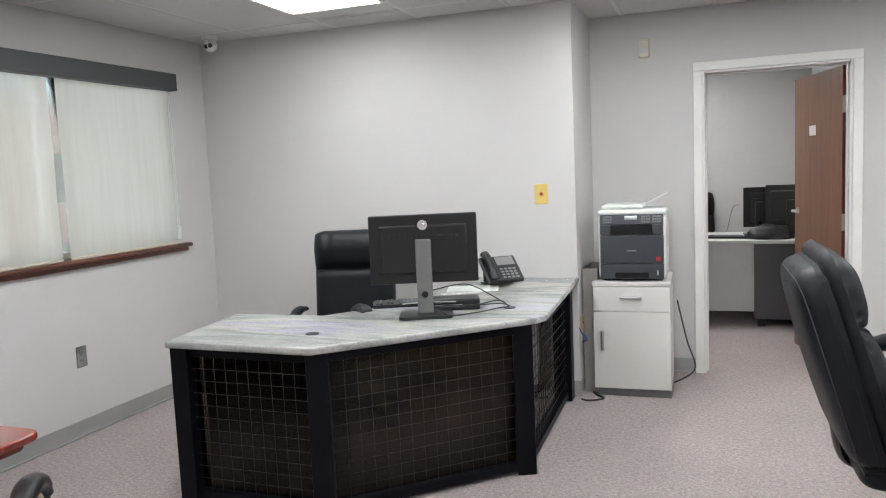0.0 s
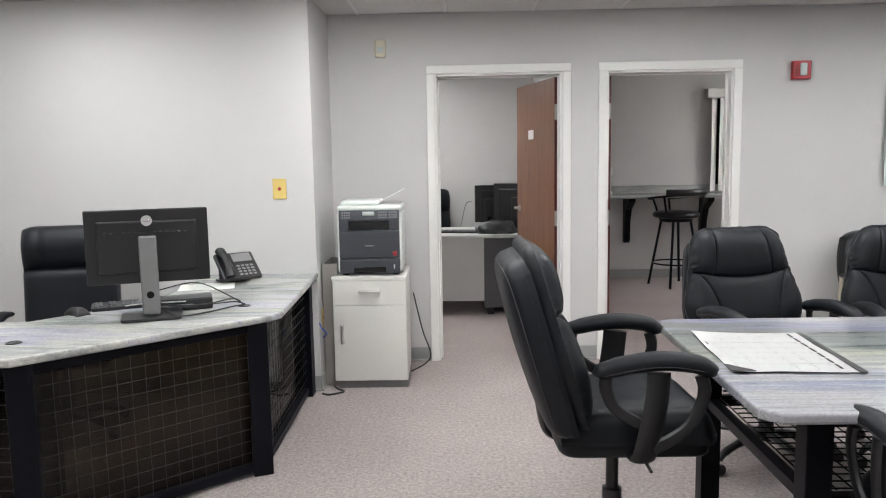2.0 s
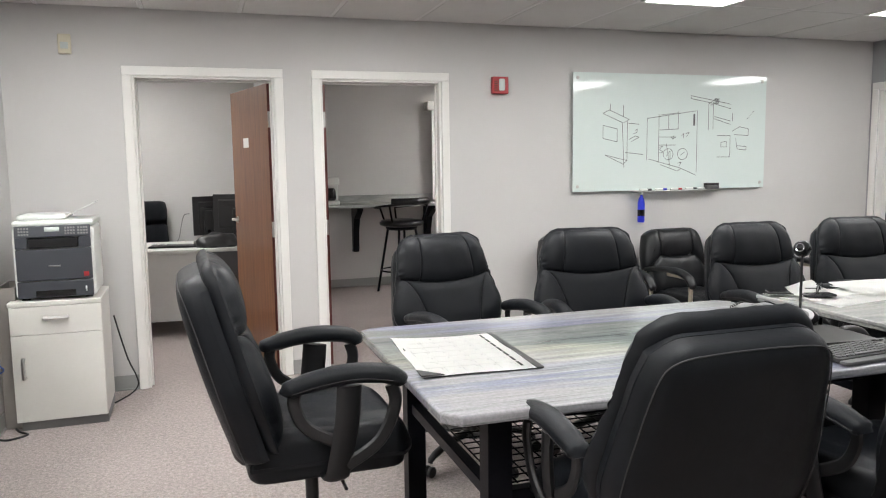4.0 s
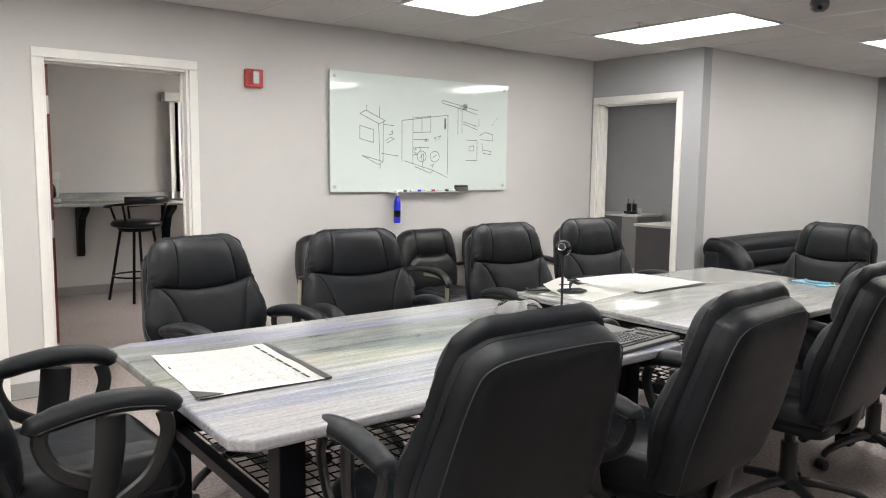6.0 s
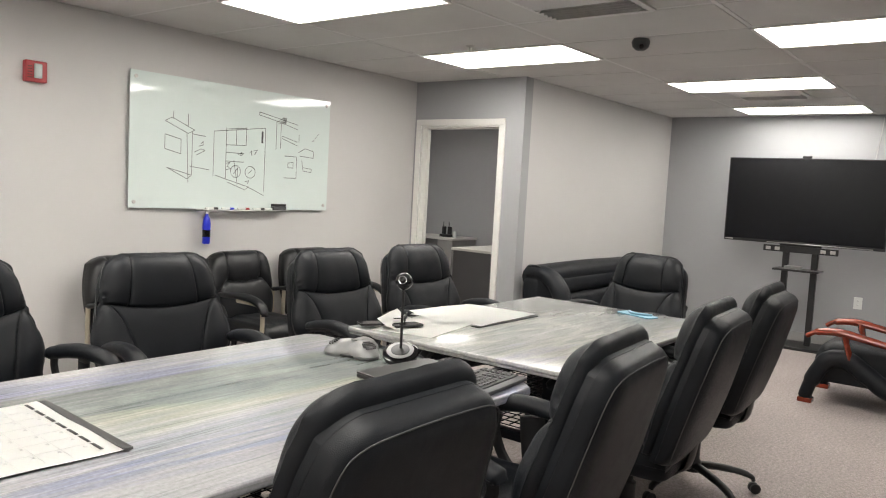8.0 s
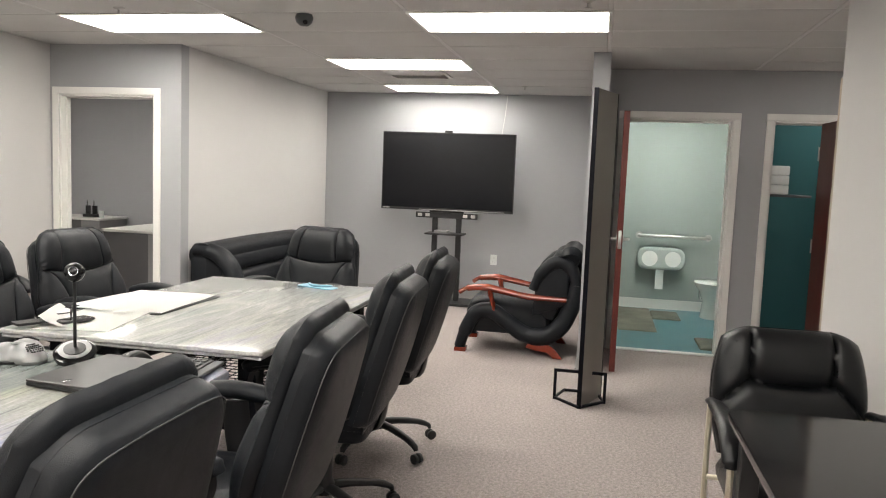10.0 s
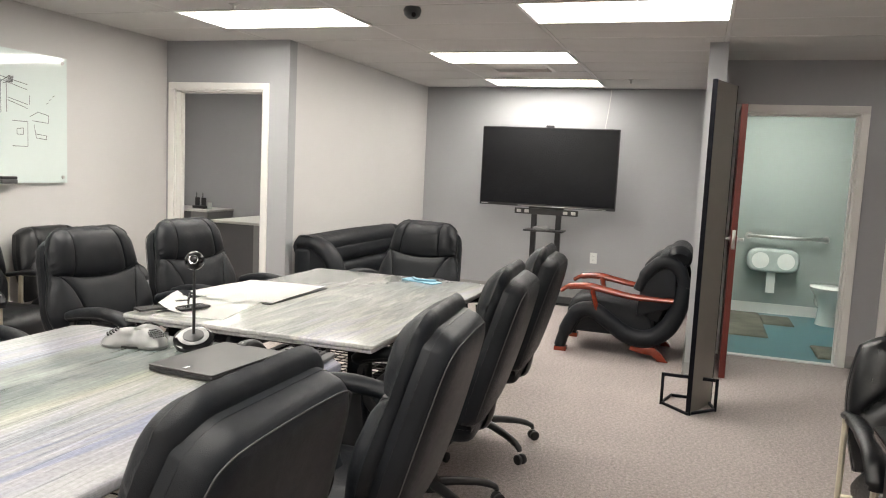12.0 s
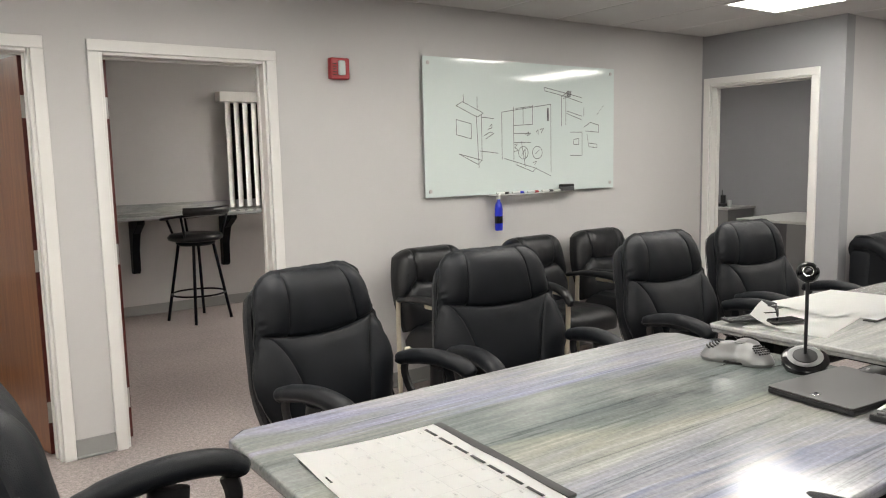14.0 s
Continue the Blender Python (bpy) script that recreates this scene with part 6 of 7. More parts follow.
# ---- television on a floor stand ----
def television():
    t = thing("television", "large black flat-screen television, switched off, on its stand", "television", pose(9.27, 3.325, 0, 0, 0, 90))
    w, z0, z1 = 1.535, 1.07, 1.957
    part("housing", box(B(), (-w / 2, -0.045, z0), (w / 2, 0.0, z1), 0.006), PLASTIC, t)
    part("screen", box(B(), (-w / 2 + 0.012, 0.0, z0 + 0.03), (w / 2 - 0.012, 0.002, z1 - 0.012)), TVSCREEN, t, "dark matte screen")
    part("trim_strip", box(B(), (-w / 2 + 0.1, 0.0, z0 + 0.006), (w / 2 - 0.45, 0.003, z0 + 0.014)), SATIN, t, "thin bright trim strip")
    part("badge", box(B(), (w / 2 - 0.1, 0.0, z0 + 0.012), (w / 2 - 0.02, 0.003, z0 + 0.022)), SATIN, t)
    part("webcam", box(B(), (-0.045, -0.03, z1), (0.045, 0.0, z1 + 0.024), 0.006), PLASTIC, t)
    s = B()
    for x in (-0.14, 0.14):
        box(s, (x - 0.03, -0.12, 0.03), (x + 0.03, -0.07, 1.5), 0.006)
    part("column", s, PLASTIC, t)
    br = B()
    box(br, (-0.36, -0.075, 0.985), (0.36, -0.04, 1.05), 0.004)
    box(br, (-0.2, -0.07, 1.05), (0.2, -0.045, 1.6), 0.004)
    part("bracket", br, PLASTIC, t)
    hl = B()
    for x in (-0.31, -0.22, 0.22, 0.31):
        box(hl, (x - 0.025, -0.0405, 1.0), (x + 0.025, -0.038, 1.035), 0.002)
    tagged(part("bracket_slots", hl, SATIN, t), kind="stuff")
    part("shelf", box(B(), (-0.22, -0.16, 0.80), (0.22, 0.1, 0.82), 0.004), PLASTIC, t, "small black equipment shelf")
    part("base", box(B(), (-0.36, -0.33, 0.0), (0.36, 0.12, 0.03), 0.006), PLASTIC, t)
    return t


television()
bx = thing("set_top_box", "small dark box on the television stand shelf", "electronics", pose(9.27, 3.36, 0.821))
part("body", box(B(), (-0.07, -0.08, 0), (0.07, 0.08, 0.03), 0.006), SILVER, bx)
tc = thing("television_cable", "thin pale cable running up the wall above the television", "cable")
part("cable", tube(B(), [(9.774, 2.80, 1.7), (9.774, 2.79, 1.95), (9.774, 2.76, 2.2), (9.774, 2.74, 2.435)], 0.004, 6, sub=5), WALL, tc)


# ---- leather sofa ----
def sofa():
    t = thing("sofa", "black leather sofa with scrolled arms and red wood base", "sofa", pose(7.45, 4.50, 0, 0, 0, 180))
    w = 0.97
    part("base", box(B(), (-w + 0.04, -0.36, 0.04), (w - 0.04, 0.38, 0.28), 0.03, 3), LEATHER, t)
    part("base_rail", box(B(), (-w + 0.02, 0.34, 0.05), (w - 0.02, 0.40, 0.11), 0.012, 3), CHERRY_X, t, "red wood base rail")
    for s in (-1, 1):
        for y in (-0.32, 0.34):
            part("foot", box(B(), (s * (w - 0.1) - 0.03, y - 0.03, 0.0), (s * (w - 0.1) + 0.03, y + 0.03, 0.045), 0.006), CHERRY, t)
    for k in range(3):
        b = B()
        x0 = -0.74 + k * 0.495
        pillow(b, 18, 18, lambda u, v: (x0 + 0.245 + u * 0.243, -0.2 + 0.6 * v), lambda u, v: 0.0 if (abs(u) > 0.99 or v < 0.005 or v > 0.995) else 0.15 * rim(u, v, 7, 8) + 0.004, lambda u, v: -0.02, Matrix(((1, 0, 0, 0), (0, 0, 1, 0), (0, 1, 0, 0.28), (0, 0, 0, 1))))
        part("seat_cushion", b, LEATHER, t)
    for z0, h, y0 in ((0.56, 0.19, -0.25), (0.38, 0.20, -0.21)):
        c = B()
        pillow(c, 40, 16, lambda u, v: (u * (w - 0.17), v * h), lambda u, v: 0.0 if (abs(u) > 0.995 or v < 0.005 or v > 0.995) else 0.10 * rim(u, v, 14, 3) + 0.004 + 0.003 * noise.noise(Vector((u * 9, v * 3, z0))), lambda u, v: -0.05, Matrix.Translation((0, y0, z0)) @ Euler((radians(12), 0, 0)).to_matrix().to_4x4())
        part("back_cushion", c, LEATHER, t, "long horizontal back roll")
    br = B()
    box(br, (-w + 0.02, -0.42, 0.1), (w - 0.02, -0.24, 0.74), 0.05, 4)
    tube(br, [(-w + 0.03, -0.30, 0.735), (0, -0.30, 0.745), (w - 0.03, -0.30, 0.735)], 0.105, 18, sub=5, flat=(1.15, 1.0))
    part("back", br, LEATHER, t)
    for s in (-1, 1):
        a = B()
        tube(a, [(s * (w - 0.09), -0.38, 0.775), (s * (w - 0.09), -0.26, 0.775), (s * (w - 0.09), -0.15, 0.725), (s * (w - 0.09), -0.07, 0.63), (s * (w - 0.09), -0.02, 0.52), (s * (w - 0.09), 0.09, 0.43), (s * (w - 0.09), 0.38, 0.37)], [0.06, 0.066, 0.07, 0.072, 0.072, 0.07, 0.05], 18, sub=6, flat=(1.45, 1.0))
        slab(a, [(-0.40, 0.08), (0.38, 0.08), (0.38, 0.36), (0.09, 0.43), (-0.02, 0.52), (-0.07, 0.63), (-0.15, 0.72), (-0.26, 0.77), (-0.40, 0.77)], -0.06, 0.06, 0.015, 3, m=Matrix.Translation((s * (w - 0.09), 0, 0)) @ Matrix(((0, 0, 1, 0), (1, 0, 0, 0), (0, 1, 0, 0), (0, 0, 0, 1))))
        part("arm", a, LEATHER, t, "scrolled leather arm")
    return t


sofa()


# ---- curved lounge chair with wooden arms ----
def lounge_chair():
    """Local: faces +y, centre on the floor."""
    t = thing("lounge_chair", "black curved lounge chair with glossy red wood arms", "lounge chair", pose(7.365, 2.245, 0, 0, 0, 0))
    P = [(0.46, 0.035), (0.42, 0.17), (0.33, 0.33), (0.20, 0.36), (0.07, 0.28), (-0.08, 0.185), (-0.24, 0.17), (-0.38, 0.27), (-0.46, 0.44), (-0.50, 0.62)]
    for s in (-1, 1):
        b = B()
        tube(b, [(s * 0.30, y, z) for y, z in P], [0.05, 0.062, 0.07, 0.072, 0.072, 0.075, 0.078, 0.078, 0.075, 0.065], 14, sub=6, flat=(0.95, 1.0))
        part("side_frame", b, LEATHER, t, "padded wave-shaped side frame")
        c = B()
        tube(c, [(s * 0.31, -0.50, 0.60), (s * 0.31, -0.44, 0.76), (s * 0.31, -0.32, 0.80), (s * 0.31, -0.20, 0.70), (s * 0.31, -0.14, 0.56)], [0.05, 0.055, 0.055, 0.05, 0.04], 12, sub=6)
        part("back_bolster", c, LEATHER, t)
        side = B()
        slab(side, [(-0.44, 0.45), (-0.14, 0.35), (-0.16, 0.60), (-0.28, 0.76), (-0.42, 0.74)], -0.025, 0.025, 0.012, 3, m=Matrix.Translation((s * 0.30, 0, 0)) @ Matrix(((0, 0, 1, 0), (1, 0, 0, 0), (0, 1, 0, 0), (0, 0, 0, 1))))
        part("side_panel", side, LEATHER, t)
        a = B()
        tube(a, [(s * 0.345, 0.47, 0.505), (s * 0.345, 0.40, 0.545), (s * 0.345, 0.25, 0.56), (s * 0.345, 0.08, 0.535), (s * 0.345, -0.12, 0.505), (s * 0.345, -0.42, 0.50)], [0.03, 0.046, 0.05, 0.046, 0.042, 0.036], 12, sub=6, flat=(1.0, 0.62))
        tube(a, [(s * 0.335, 0.22, 0.55), (s * 0.325, 0.20, 0.47), (s * 0.315, 0.17, 0.36)], [0.055, 0.05, 0.045], 10, sub=5, flat=(0.45, 1.2))
        part("wooden_arm", a, CHERRY, t, "glossy red wood armrest")
        f = B()
        slab(f, [(-0.41, 0.0), (-0.33, 0.0), (-0.28, 0.045), (-0.18, 0.055), (-0.10, 0.075), (-0.12, 0.11), (-0.30, 0.11), (-0.36, 0.06)], -0.03, 0.03, 0.008, 2, m=Matrix.Translation((s * 0.31, 0, 0)) @ Matrix(((0, 0, 1, 0), (1, 0, 0, 0), (0, 1, 0, 0), (0, 0, 0, 1))))
        part("rear_foot", f, CHERRY, t, "carved red wood foot")
        part("front_foot", box(B(), (s * 0.30 - 0.05, 0.40, 0.0), (s * 0.30 + 0.05, 0.50, 0.035), 0.006), CHERRY, t, "red wood front foot")
    st = B()
    pillow(st, 22, 22, lambda u, v: (u * 0.27, -0.26 + 0.68 * v), lambda u, v: 0.0 if (abs(u) > 0.99 or v < 0.005 or v > 0.995) else 0.16 * rim(u, v, 6, 7) + 0.004 + 0.05 * v, lambda u, v: -0.10, Matrix(((1, 0, 0, 0), (0, 0, 1, 0), (0, 1, 0, 0.27), (0, 0, 0, 1))))
    part("seat", st, LEATHER, t)
    bk = B()
    pillow(bk, 22, 24, lambda u, v: (u * 0.28, v * 0.60), lambda u, v: 0.0 if (abs(u) > 0.99 or v < 0.005 or v > 0.995) else 0.13 * rim(u, v, 6, 8) + 0.004, lambda u, v: -0.07, Matrix.Translation((0, -0.24, 0.33)) @ Euler((radians(20), 0, 0)).to_matrix().to_4x4())
    part("backrest", bk, LEATHER, t)
    hd = B()
    tube(hd, [(-0.31, -0.44, 0.83), (-0.28, -0.44, 0.845), (0.28, -0.44, 0.845), (0.31, -0.44, 0.83)], [0.07, 0.095, 0.095, 0.07], 16, sub=5)
    part("headrest", hd, LEATHER, t)
    return t


lounge_chair()


# ---- tall panel on an open angular metal foot ----
def tall_stand():
    t = thing("tall_stand", "tall dark narrow panel stand on an open angular metal foot", "stand", pose(5.888, 1.663, 0))
    hexa = [(-0.185, 0.0), (-0.005, 0.165), (0.20, 0.11), (0.20, -0.11), (-0.005, -0.165)]
    part("foot_ring", tube(B(), [(x, y, 0.011) for x, y in hexa], 0.011, 8, closed=True), MATTE_STEEL, t)
    for x, y in (hexa[1], hexa[4]):
        part("foot_post", box(B(), (x - 0.010, y - 0.010, 0.0), (x + 0.010, y + 0.010, 0.21), 0.002), MATTE_STEEL, t)
    part("foot_bar", box(B(), (-0.015, -0.155, 0.19), (0.005, 0.155, 0.21), 0.002), MATTE_STEEL, t)
    turn = Matrix.Translation((-0.18, 0.0, 0)) @ Euler((0, 0, radians(-20))).to_matrix().to_4x4()
    part("panel", box(B(), (0.004, -0.016, 0.003), (0.37, 0.010, 2.055), 0.003, m=turn), BRONZE, t, "dark bronze upright panel")
    part("edge_strip", box(B(), (0.3705, -0.018, 0.002), (0.376, 0.012, 2.057), m=turn), MATTE_STEEL, t, "black panel edge")
    part("edge_strip", box(B(), (0.0, -0.018, 0.002), (0.0035, 0.012, 2.057), m=turn), MATTE_STEEL, t, "black panel edge")
    return t


tall_stand()


# ---- glossy side table and mahogany table ----
gt = thing("glossy_table", "black high-gloss table with rounded corners against the wall", "table", pose(2.50, 0.80, 0))
part("tabletop", slab(B(), round_poly([(-0.85, -0.355), (0.905, -0.355), (0.905, 0.35), (-0.85, 0.35)], 0.05, 6), 0.72, 0.75, 0.006, 2), SCREEN, gt, "black mirror-gloss top")
for sx in (-0.78, 0.83):
    for sy in (-0.29, 0.28):
        part("leg", box(B(), (sx - 0.03, sy - 0.03, 0), (sx + 0.03, sy + 0.03, 0.72), 0.004), PLASTIC, gt)
mt = thing("mahogany_table", "red mahogany table with a glossy moulded edge", "table", pose(-2.05, 2.02, 0))
mtb = B()
slab(mtb, round_poly([(-0.8, -0.5), (0.73, -0.5), (0.73, 0.45), (-0.8, 0.45)], 0.06, 6), 0.725, 0.75, 0.008, 3)
slab(mtb, round_poly([(-0.77, -0.47), (0.70, -0.47), (0.70, 0.42), (-0.77, 0.42)], 0.05, 6), 0.70, 0.725, 0.008, 3)
part("tabletop", mtb, CHERRY_X, mt)
for sx in (-0.7, 0.6):
    for sy in (-0.4, 0.32):
        part("leg", box(B(), (sx - 0.035, sy - 0.035, 0), (sx + 0.035, sy + 0.035, 0.70), 0.006), CHERRY, mt)


# ---- office behind the first door ----
def office_desk(name, x0, x1, y0, y1, z, label):
    t = thing(name, label, "desk", pose((x0 + x1) / 2, (y0 + y1) / 2, 0))
    w, d = (x1 - x0) / 2, (y1 - y0) / 2
    part("desktop", box(B(), (-w, -d, z - 0.03), (w, d, z), 0.004), GREYLAM, t)
    part("front_panel", box(B(), (-w + 0.06, -d + 0.06, 0.13), (0.12, -d + 0.08, z - 0.03)), GREYLAM, t, "light grey front panel")
    part("pedestal", box(B(), (0.12, -d + 0.03, 0.07), (w - 0.06, d - 0.05, z - 0.03), 0.003), DARKLAM, t, "charcoal pedestal")
    part("side_panel", box(B(), (-w + 0.03, -d + 0.06, 0.0), (-w + 0.06, d - 0.04, z - 0.03)), DARKLAM, t)
    for x in (0.18, w - 0.12):
        part("foot", box(B(), (x - 0.03, -d + 0.06, 0.0), (x + 0.03, -d + 0.12, 0.07)), PLASTIC, t)
    return t


office_desk("office_desk", 0.02, 1.50 - 0.08, 7.72, 8.55, 0.75, "grey laminate office desk with a charcoal pedestal")
monitor("computer_monitor", 0.26, 0.36, 0.25, "black upright monitor on the office desk, seen from behind", pose(0.90, 8.28, 0.751, 0, 0, 8), stand=PLASTIC, logo=False)
monitor("computer_monitor", 0.46, 0.36, 0.27, "black wide monitor on the office desk, seen from behind", pose(1.17, 8.12, 0.751, 0, 0, -20), stand=PLASTIC, logo=False)
jb = thing("black_bag", "crumpled black bag lying on the office desk", "bag", pose(0.98, 7.90, 0.752))
jm = B()
bmesh.ops.create_icosphere(jm, subdivisions=4, radius=0.16)
for v in jm.verts:
    n = noise.noise(v.co * 9) * 0.035 + noise.noise(v.co * 22) * 0.015
    v.co = Vector((v.co.x * 1.25, v.co.y * 0.8, max(-0.0, v.co.z) * 0.75)) + v.co.normalized() * n
    v.co.z = max(0.0, v.co.z)
part("bag", jm, PLASTIC, jb)
keyboard(0.62, 7.98, 0.751, 170)
task_chair(pose(0.37, 8.85, 0, 0, 0, 200), "black office chair behind the grey desk")
oc = thing("wall_cable", "thin grey cable hanging down the office wall", "cable")
part("cable", tube(B(), [(0.74, 8.36, 1.02), (0.69, 8.45, 1.0), (0.66, 8.5, 0.9), (0.64, 8.5, 0.80), (0.62, 8.48, 0.757)], 0.004, 6, sub=6), MIDLAM, oc)


# ---- bar room behind the second door ----
bcn = thing("bar_counter", "wall-mounted stone bar counter with black corbels", "counter", pose(3.5, 9.795, 0))
part("countertop", slab(B(), [(-1.93, -0.52), (1.9, -0.52), (1.9, 0.0), (-1.93, 0.0)], 0.967, 1.002, 0.008, 3), STONE_D, bcn, "streaked grey stone top")
part("backsplash", box(B(), (-1.93, -0.022, 1.002), (1.9, -0.001, 1.092), 0.003), STONE_D, bcn, "stone backsplash")
for x in (-0.925, -0.04, 0.85):
    b = B()
    slab(b, [(0.0, 0.966), (-0.36, 0.966), (-0.35, 0.92), (-0.17, 0.82), (-0.10, 0.66), (-0.09, 0.46), (-0.06, 0.425), (0.0, 0.425)], -0.035, 0.035, 0.006, 2, m=Matrix.Translation((x, -0.001, 0)) @ Matrix(((0, 0, 1, 0), (1, 0, 0, 0), (0, 1, 0, 0), (0, 0, 0, 1))))
    part("corbel", b, MATTE_STEEL, bcn, "black curved bracket")


def bar_stool():
    t = thing("bar_stool", "black metal bar stool with round padded seat and curved back", "stool", pose(3.005, 9.235, 0, 0, 0, 20) @ Matrix.Diagonal((1.2, 1.2, 1.02, 1)))
    for k in range(4):
        a = math.pi / 4 + k * math.pi / 2
        part("leg", tube(B(), [(0.24 * math.cos(a), 0.24 * math.sin(a), 0.0), (0.13 * math.cos(a), 0.13 * math.sin(a), 0.72)], 0.012, 8), MATTE_STEEL, t)
    part("foot_ring", tube(B(), [(0.205 * math.cos(k * math.pi / 12), 0.205 * math.sin(k * math.pi / 12), 0.25) for k in range(24)], 0.009, 8, closed=True), MATTE_STEEL, t)
    part("swivel", lathe(B(), [(0.13, 0.70), (0.15, 0.715), (0.15, 0.735), (0.1, 0.74)], 24), MATTE_STEEL, t)
    part("seat", lathe(B(), [(0.17, 0.74), (0.205, 0.755), (0.21, 0.78), (0.19, 0.805), (0.12, 0.815), (0.02, 0.818)], 32), GLOSSY_LEATHER, t)
    arc = [radians(20 + k * 320 / 16) for k in range(17)]
    part("back_rail", tube(B(), [(0.25 * math.sin(a) * 1.0, 0.25 * math.cos(a), 0.93 + 0.07 * (1 - math.cos(a)) / 2) for a in arc], 0.012, 8), MATTE_STEEL, t)
    for a in (radians(20), radians(340), radians(120), radians(240)):
        part("spindle", tube(B(), [(0.19 * math.sin(a), 0.19 * math.cos(a), 0.76), (0.25 * math.sin(a), 0.25 * math.cos(a), 0.93 + 0.07 * (1 - math.cos(a)) / 2)], 0.010, 8), MATTE_STEEL, t)
    part("back_pad", tube(B(), [(0.25 * math.sin(a), 0.25 * math.cos(a), 1.02) for a in [radians(125 + k * 11) for k in range(11)]], 0.038, 12, flat=(0.6, 1.0)), GLOSSY_LEATHER, t, "curved padded back")
    return t


bar_stool()


def vertical_blinds():
    t = thing("vertical_blinds", "white vertical blinds with a boxed valance", "blinds", pose(3.50, 9.795, 0))
    part("dark_window", box(B(), (0.085, -0.006, 1.05), (1.35, -0.001, 2.08)), SCREEN, t, "dark window glass behind the slats")
    part("valance", box(B(), (-0.04, -0.14, 2.085), (1.4, -0.002, 2.185), 0.006), WHITE, t)
    for k in range(15):
        part("slat", box(B(), (-0.045, -0.002, 1.02), (0.045, 0.0, 2.085), m=Matrix.Translation((0.06 + k * 0.092, -0.07, 0)) @ Euler((0, 0, radians(35))).to_matrix().to_4x4()), WHITE, t)
    return t


vertical_blinds()
cm = thing("coffee_maker", "small white coffee maker on the bar counter", "coffee maker", pose(2.24, 9.48, 1.003))
part("body", box(B(), (-0.10, -0.09, 0.0), (0.10, 0.11, 0.05), 0.015, 3), PRINTWHITE, cm)
part("column", box(B(), (-0.10, 0.02, 0.05), (0.10, 0.11, 0.27), 0.012, 3), PRINTWHITE, cm)
part("head", box(B(), (-0.10, -0.09, 0.22), (0.10, 0.11, 0.31), 0.02, 3), PRINTWHITE, cm)
part("jug", lathe(B(), [(0.055, 0.052), (0.066, 0.08), (0.06, 0.16), (0.045, 0.19)], 22, Matrix.Translation((0, -0.035, 0))), SCREEN, cm)


# ---- back office behind the third door ----
def low_cabinet(x0, x1, y0, y1, z, label):
    t = thing("low_cabinet", label, "cabinet", pose((x0 + x1) / 2, (y0 + y1) / 2, 0))
    w, d = (x1 - x0) / 2, (y1 - y0) / 2
    part("top", box(B(), (-w, -d, z - 0.028), (w, d, z), 0.003), GREYLAM, t)
    part("body", box(B(), (-w + 0.02, -d + 0.28, 0.0), (w - 0.02, d - 0.02, z - 0.028), 0.003), DARKLAM, t, "charcoal body")
    part("end_panel", box(B(), (-w + 0.01, -d + 0.01, 0.0), (w - 0.02, -d + 0.28, z - 0.028), 0.003), MIDLAM, t, "grey end panel")
    return t


low_cabinet(8.0, 9.15, 6.0, 6.84, 0.765, "grey-topped charcoal office cabinet")
low_cabinet(9.40, 10.0, 7.88, 8.75, 0.75, "grey-topped charcoal side cabinet with radios on it")
rb = thing("radio_charger", "black two-way radio charger on the side cabinet", "radio", pose(9.62, 8.16, 0.751))
part("cradle", box(B(), (-0.05, -0.10, 0), (0.05, 0.10, 0.04), 0.008), PLASTIC, rb)
for y in (-0.05, 0.05):
    r = part("radio", box(B(), (-0.018, y - 0.028, 0.03), (0.018, y + 0.028, 0.15), 0.005), PLASTIC, rb)
    part("antenna", lathe(B(), [(0.006, 0.15), (0.004, 0.22)], 8, Matrix.Translation((0, y + 0.015, 0))), PLASTIC, r)
cu = thing("pen_cup", "pale cup with pens on the side cabinet", "cup", pose(9.60, 8.0, 0.751))
part("cup", lathe(B(), [(0.03, 0), (0.034, 0.09), (0.03, 0.09), (0.027, 0.01)], 18), FROST, cu)


# ---- restrooms ----
def toilet():
    t = thing("toilet", "white ceramic toilet in the restroom", "toilet", pose(9.997, 0.33, 0.006, 0, 0, 90))
    b = B()
    lathe(b, [(0.12, 0.0), (0.11, 0.06), (0.10, 0.18), (0.14, 0.30), (0.185, 0.36), (0.19, 0.385)], 28, Matrix.Translation((0, 0.38, 0)) @ Matrix.Diagonal((1, 1.25, 1, 1)))
    part("bowl", b, CERAMIC, t)
    part("seat", lathe(B(), [(0.19, 0.386), (0.2, 0.395), (0.19, 0.41), (0.05, 0.412)], 28, Matrix.Translation((0, 0.38, 0)) @ Matrix.Diagonal((1, 1.25, 1, 1))), CERAMIC, t)
    part("neck", box(B(), (-0.1, 0.0, 0.15), (0.1, 0.22, 0.38), 0.03, 3), CERAMIC, t)
    return t


toilet()
td = thing("toilet_paper_dispenser", "frosted twin-roll toilet paper dispenser on the wall", "dispenser", pose(9.998, 0.88, 0.61))
part("cover", slab(B(), round_poly([(-0.27, -0.13), (0.27, -0.13), (0.27, 0.13), (-0.27, 0.13)], 0.125), 0.0, 0.13, 0.03, 4, m=Matrix(((0, 0, -1, 0), (1, 0, 0, 0), (0, 1, 0, 0), (0, 0, 0, 1)))), FROST, td)
for y in (-0.13, 0.13):
    part("roll", lathe(B(), [(0.02, -0.002), (0.09, 0.0), (0.09, 0.004), (0.02, 0.005)], 24, Matrix.Translation((-0.131, y, 0.0)) @ Euler((0, math.pi / 2, 0)).to_matrix().to_4x4()), PAPER, td)
part("paper_tail", box(B(), (-0.08, -0.04, -0.36), (-0.077, 0.05, -0.12)), PAPER, td, "hanging paper tail")
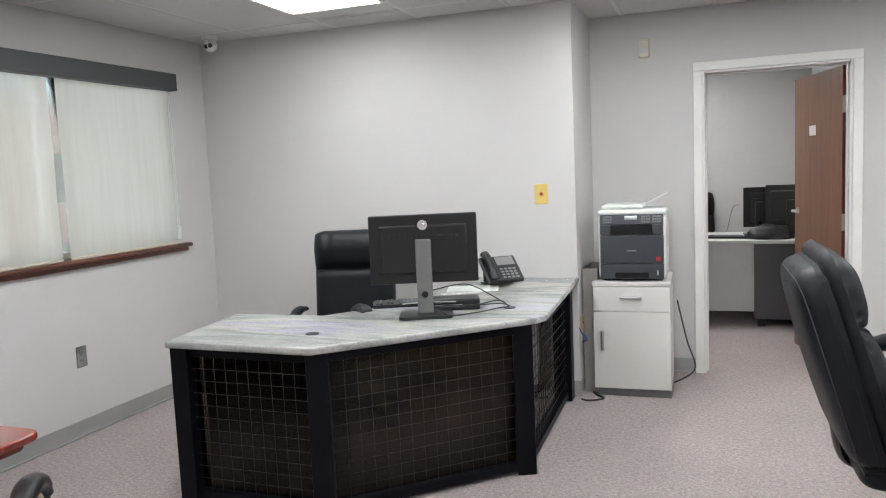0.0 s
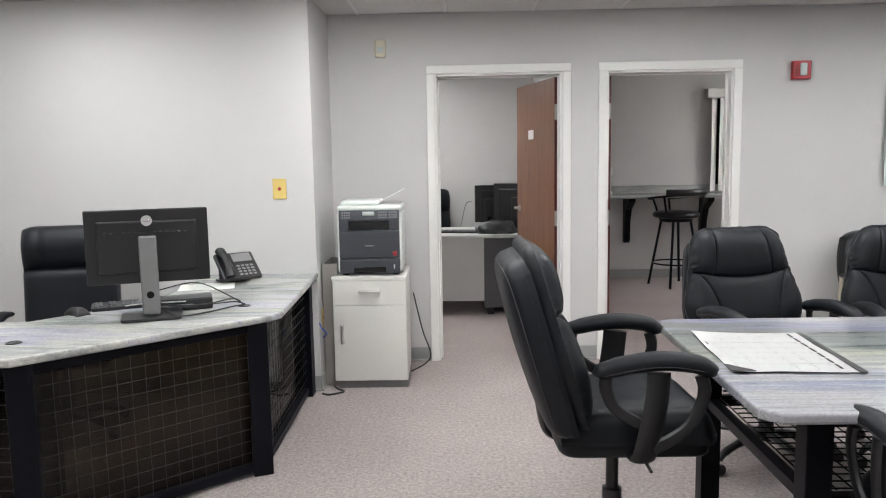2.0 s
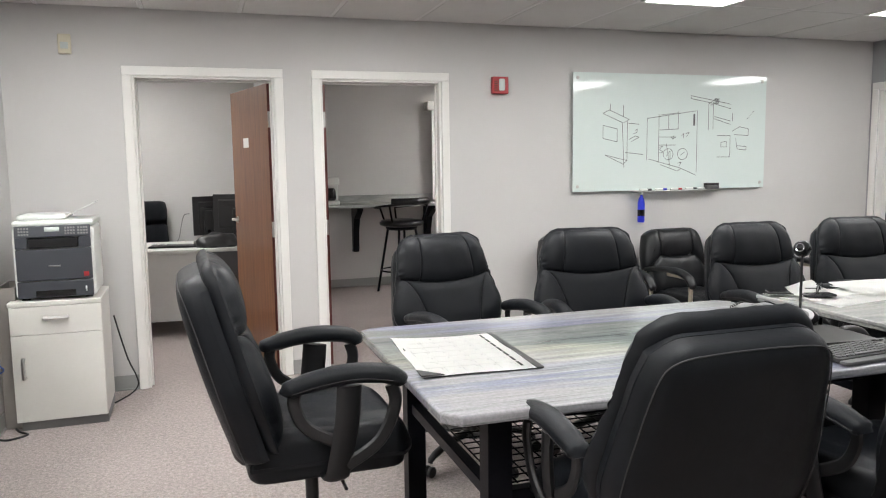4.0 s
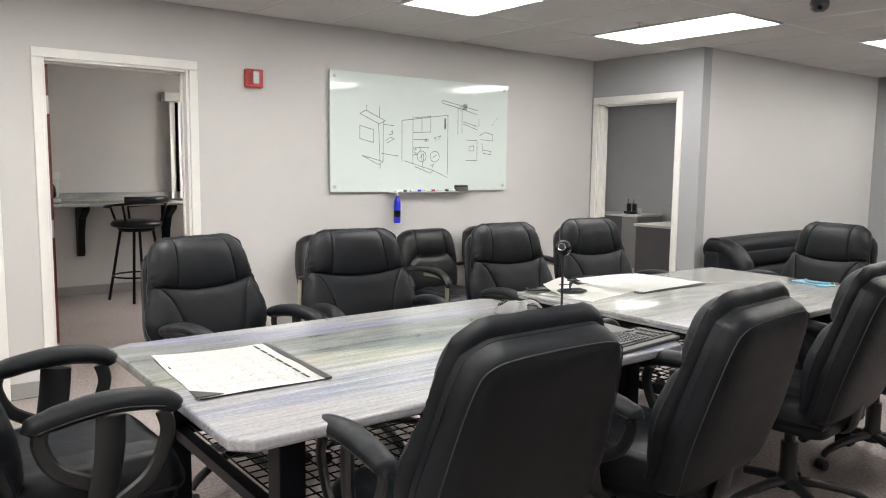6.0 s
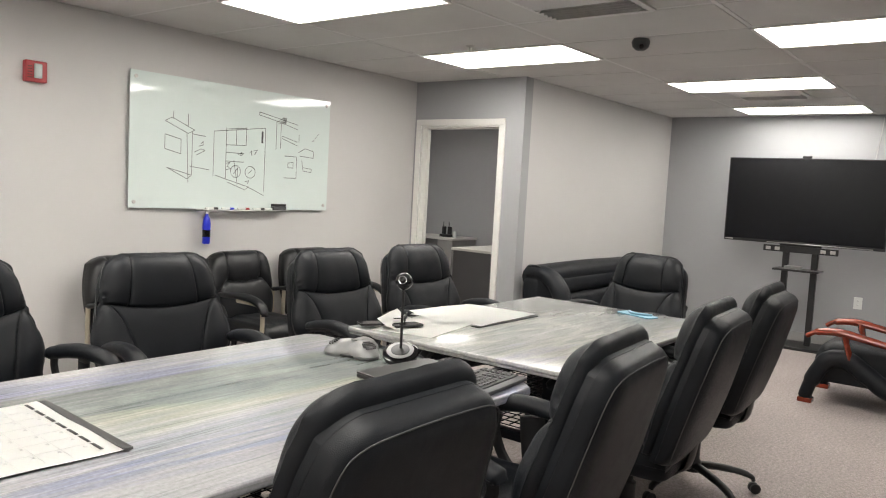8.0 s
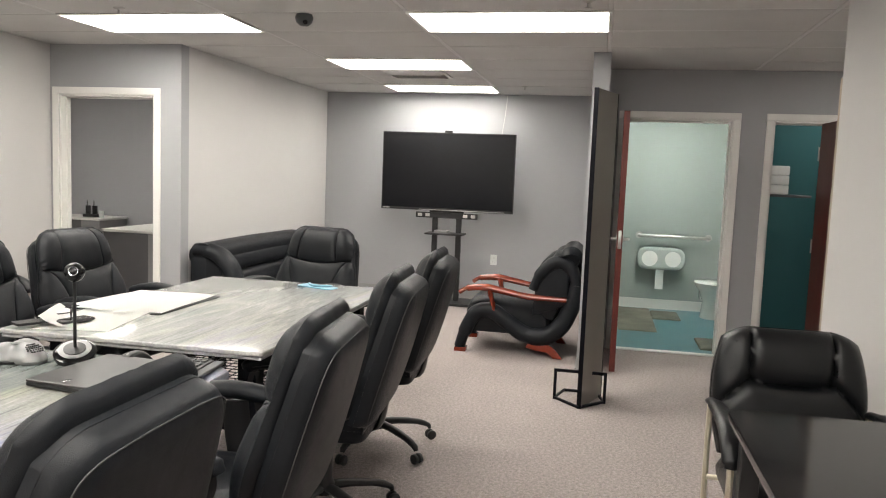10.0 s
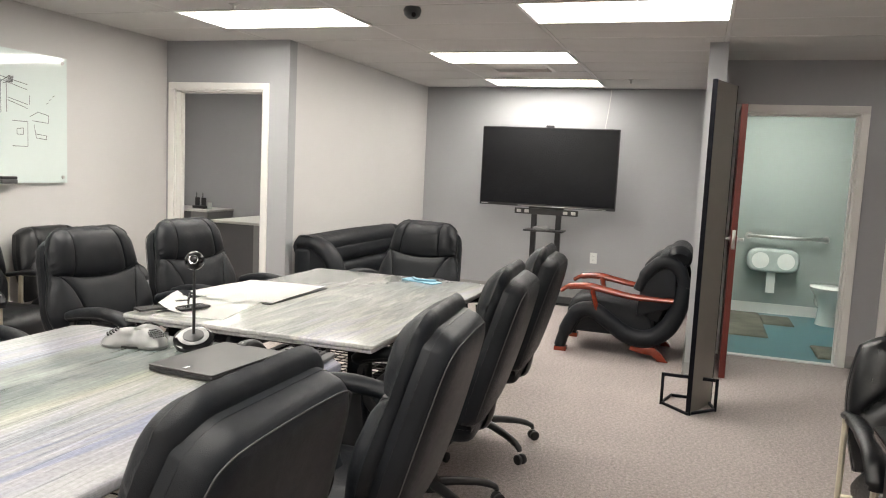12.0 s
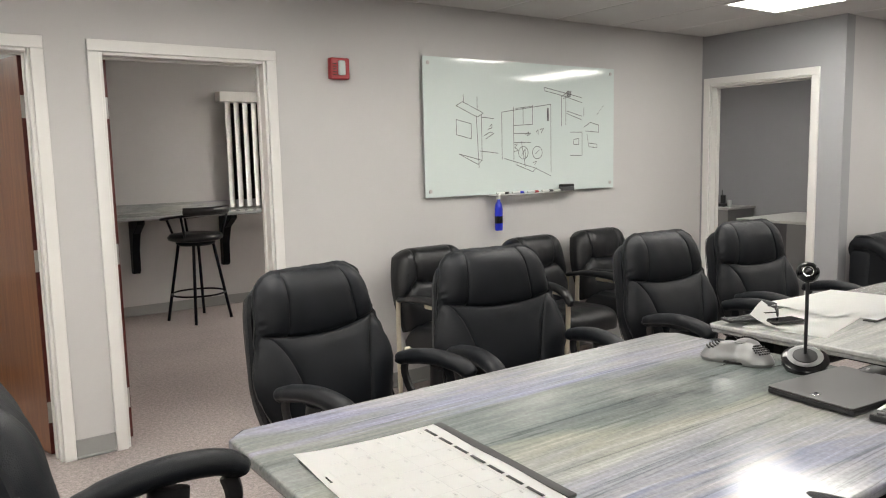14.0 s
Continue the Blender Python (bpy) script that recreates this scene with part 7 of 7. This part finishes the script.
gb = thing("grab_bar", "satin metal grab bar on the restroom wall", "grab bar", pose(9.95, 0, 0.87))
part("bar", tube(B(), [(0.048, 1.14, 0), (-0.02, 1.14, 0), (-0.03, 1.11, 0), (-0.03, 0.40, 0), (-0.02, 0.36, 0), (0.048, 0.36, 0)], 0.018, 12), SATIN, gb)
for y in (1.14, 0.36):
    part("flange", lathe(B(), [(0.04, 0.0), (0.038, 0.008)], 20, Matrix.Translation((0.042, y, 0)) @ Euler((0, math.pi / 2, 0)).to_matrix().to_4x4()), SATIN, gb)
for x, y, w, d in ((9.2, 1.17, 1.4, 0.38), (9.5, 0.83, 0.5, 0.3), (8.08, 0.50, 0.5, 0.3), (8.5, 0.0, 0.6, 0.4)):
    mt2 = thing("bath_mat", "olive-grey fluffy bath mat on the restroom floor", "bath mat", pose(x, y, 0.0065), "bath mats")
    mb = B()
    pillow(mb, 20, 20, lambda u, v: (u * w / 2, (v - 0.5) * d), lambda u, v: 0.0 if (abs(u) > 0.99 or v < 0.005 or v > 0.995) else 0.016 * rim(u, v, 12, 12) + 0.004 * noise.noise(Vector((u * 8, v * 8, x))) + 0.005, lambda u, v: 0.0005, Matrix(((1, 0, 0, 0), (0, 0, 1, 0), (0, 1, 0, 0), (0, 0, 0, 1))))
    part("mat", mb, MAT_RUG, mt2)
sh = thing("wall_shelf", "dark shelf on the second restroom wall", "shelf", pose(8.2, 0.238, 1.40))
part("board", box(B(), (-0.3, -0.42, 0.0), (0.3, 0.0, 0.022), 0.003), DARKLAM, sh)
part("bracket", box(B(), (-0.2, -0.02, -0.10), (-0.17, 0.0, 0.0)), DARKLAM, sh)
pr = thing("paper_towel_pack", "stack of white paper packs on the restroom shelf", "paper pack", pose(8.12, 0.08, 1.4225))
for k in range(3):
    part("pack", box(B(), (-0.1, -0.10, k * 0.085), (0.1, 0.11, k * 0.085 + 0.083), 0.012, 2), PAPER, pr)
bo = thing("soap_bottle", "dark soap bottle on the restroom shelf", "bottle", pose(8.1, 0.21, 1.4225))
part("bottle", lathe(B(), [(0.02, 0), (0.024, 0.01), (0.024, 0.15), (0.01, 0.18), (0.01, 0.21)], 16), PLASTIC, bo)
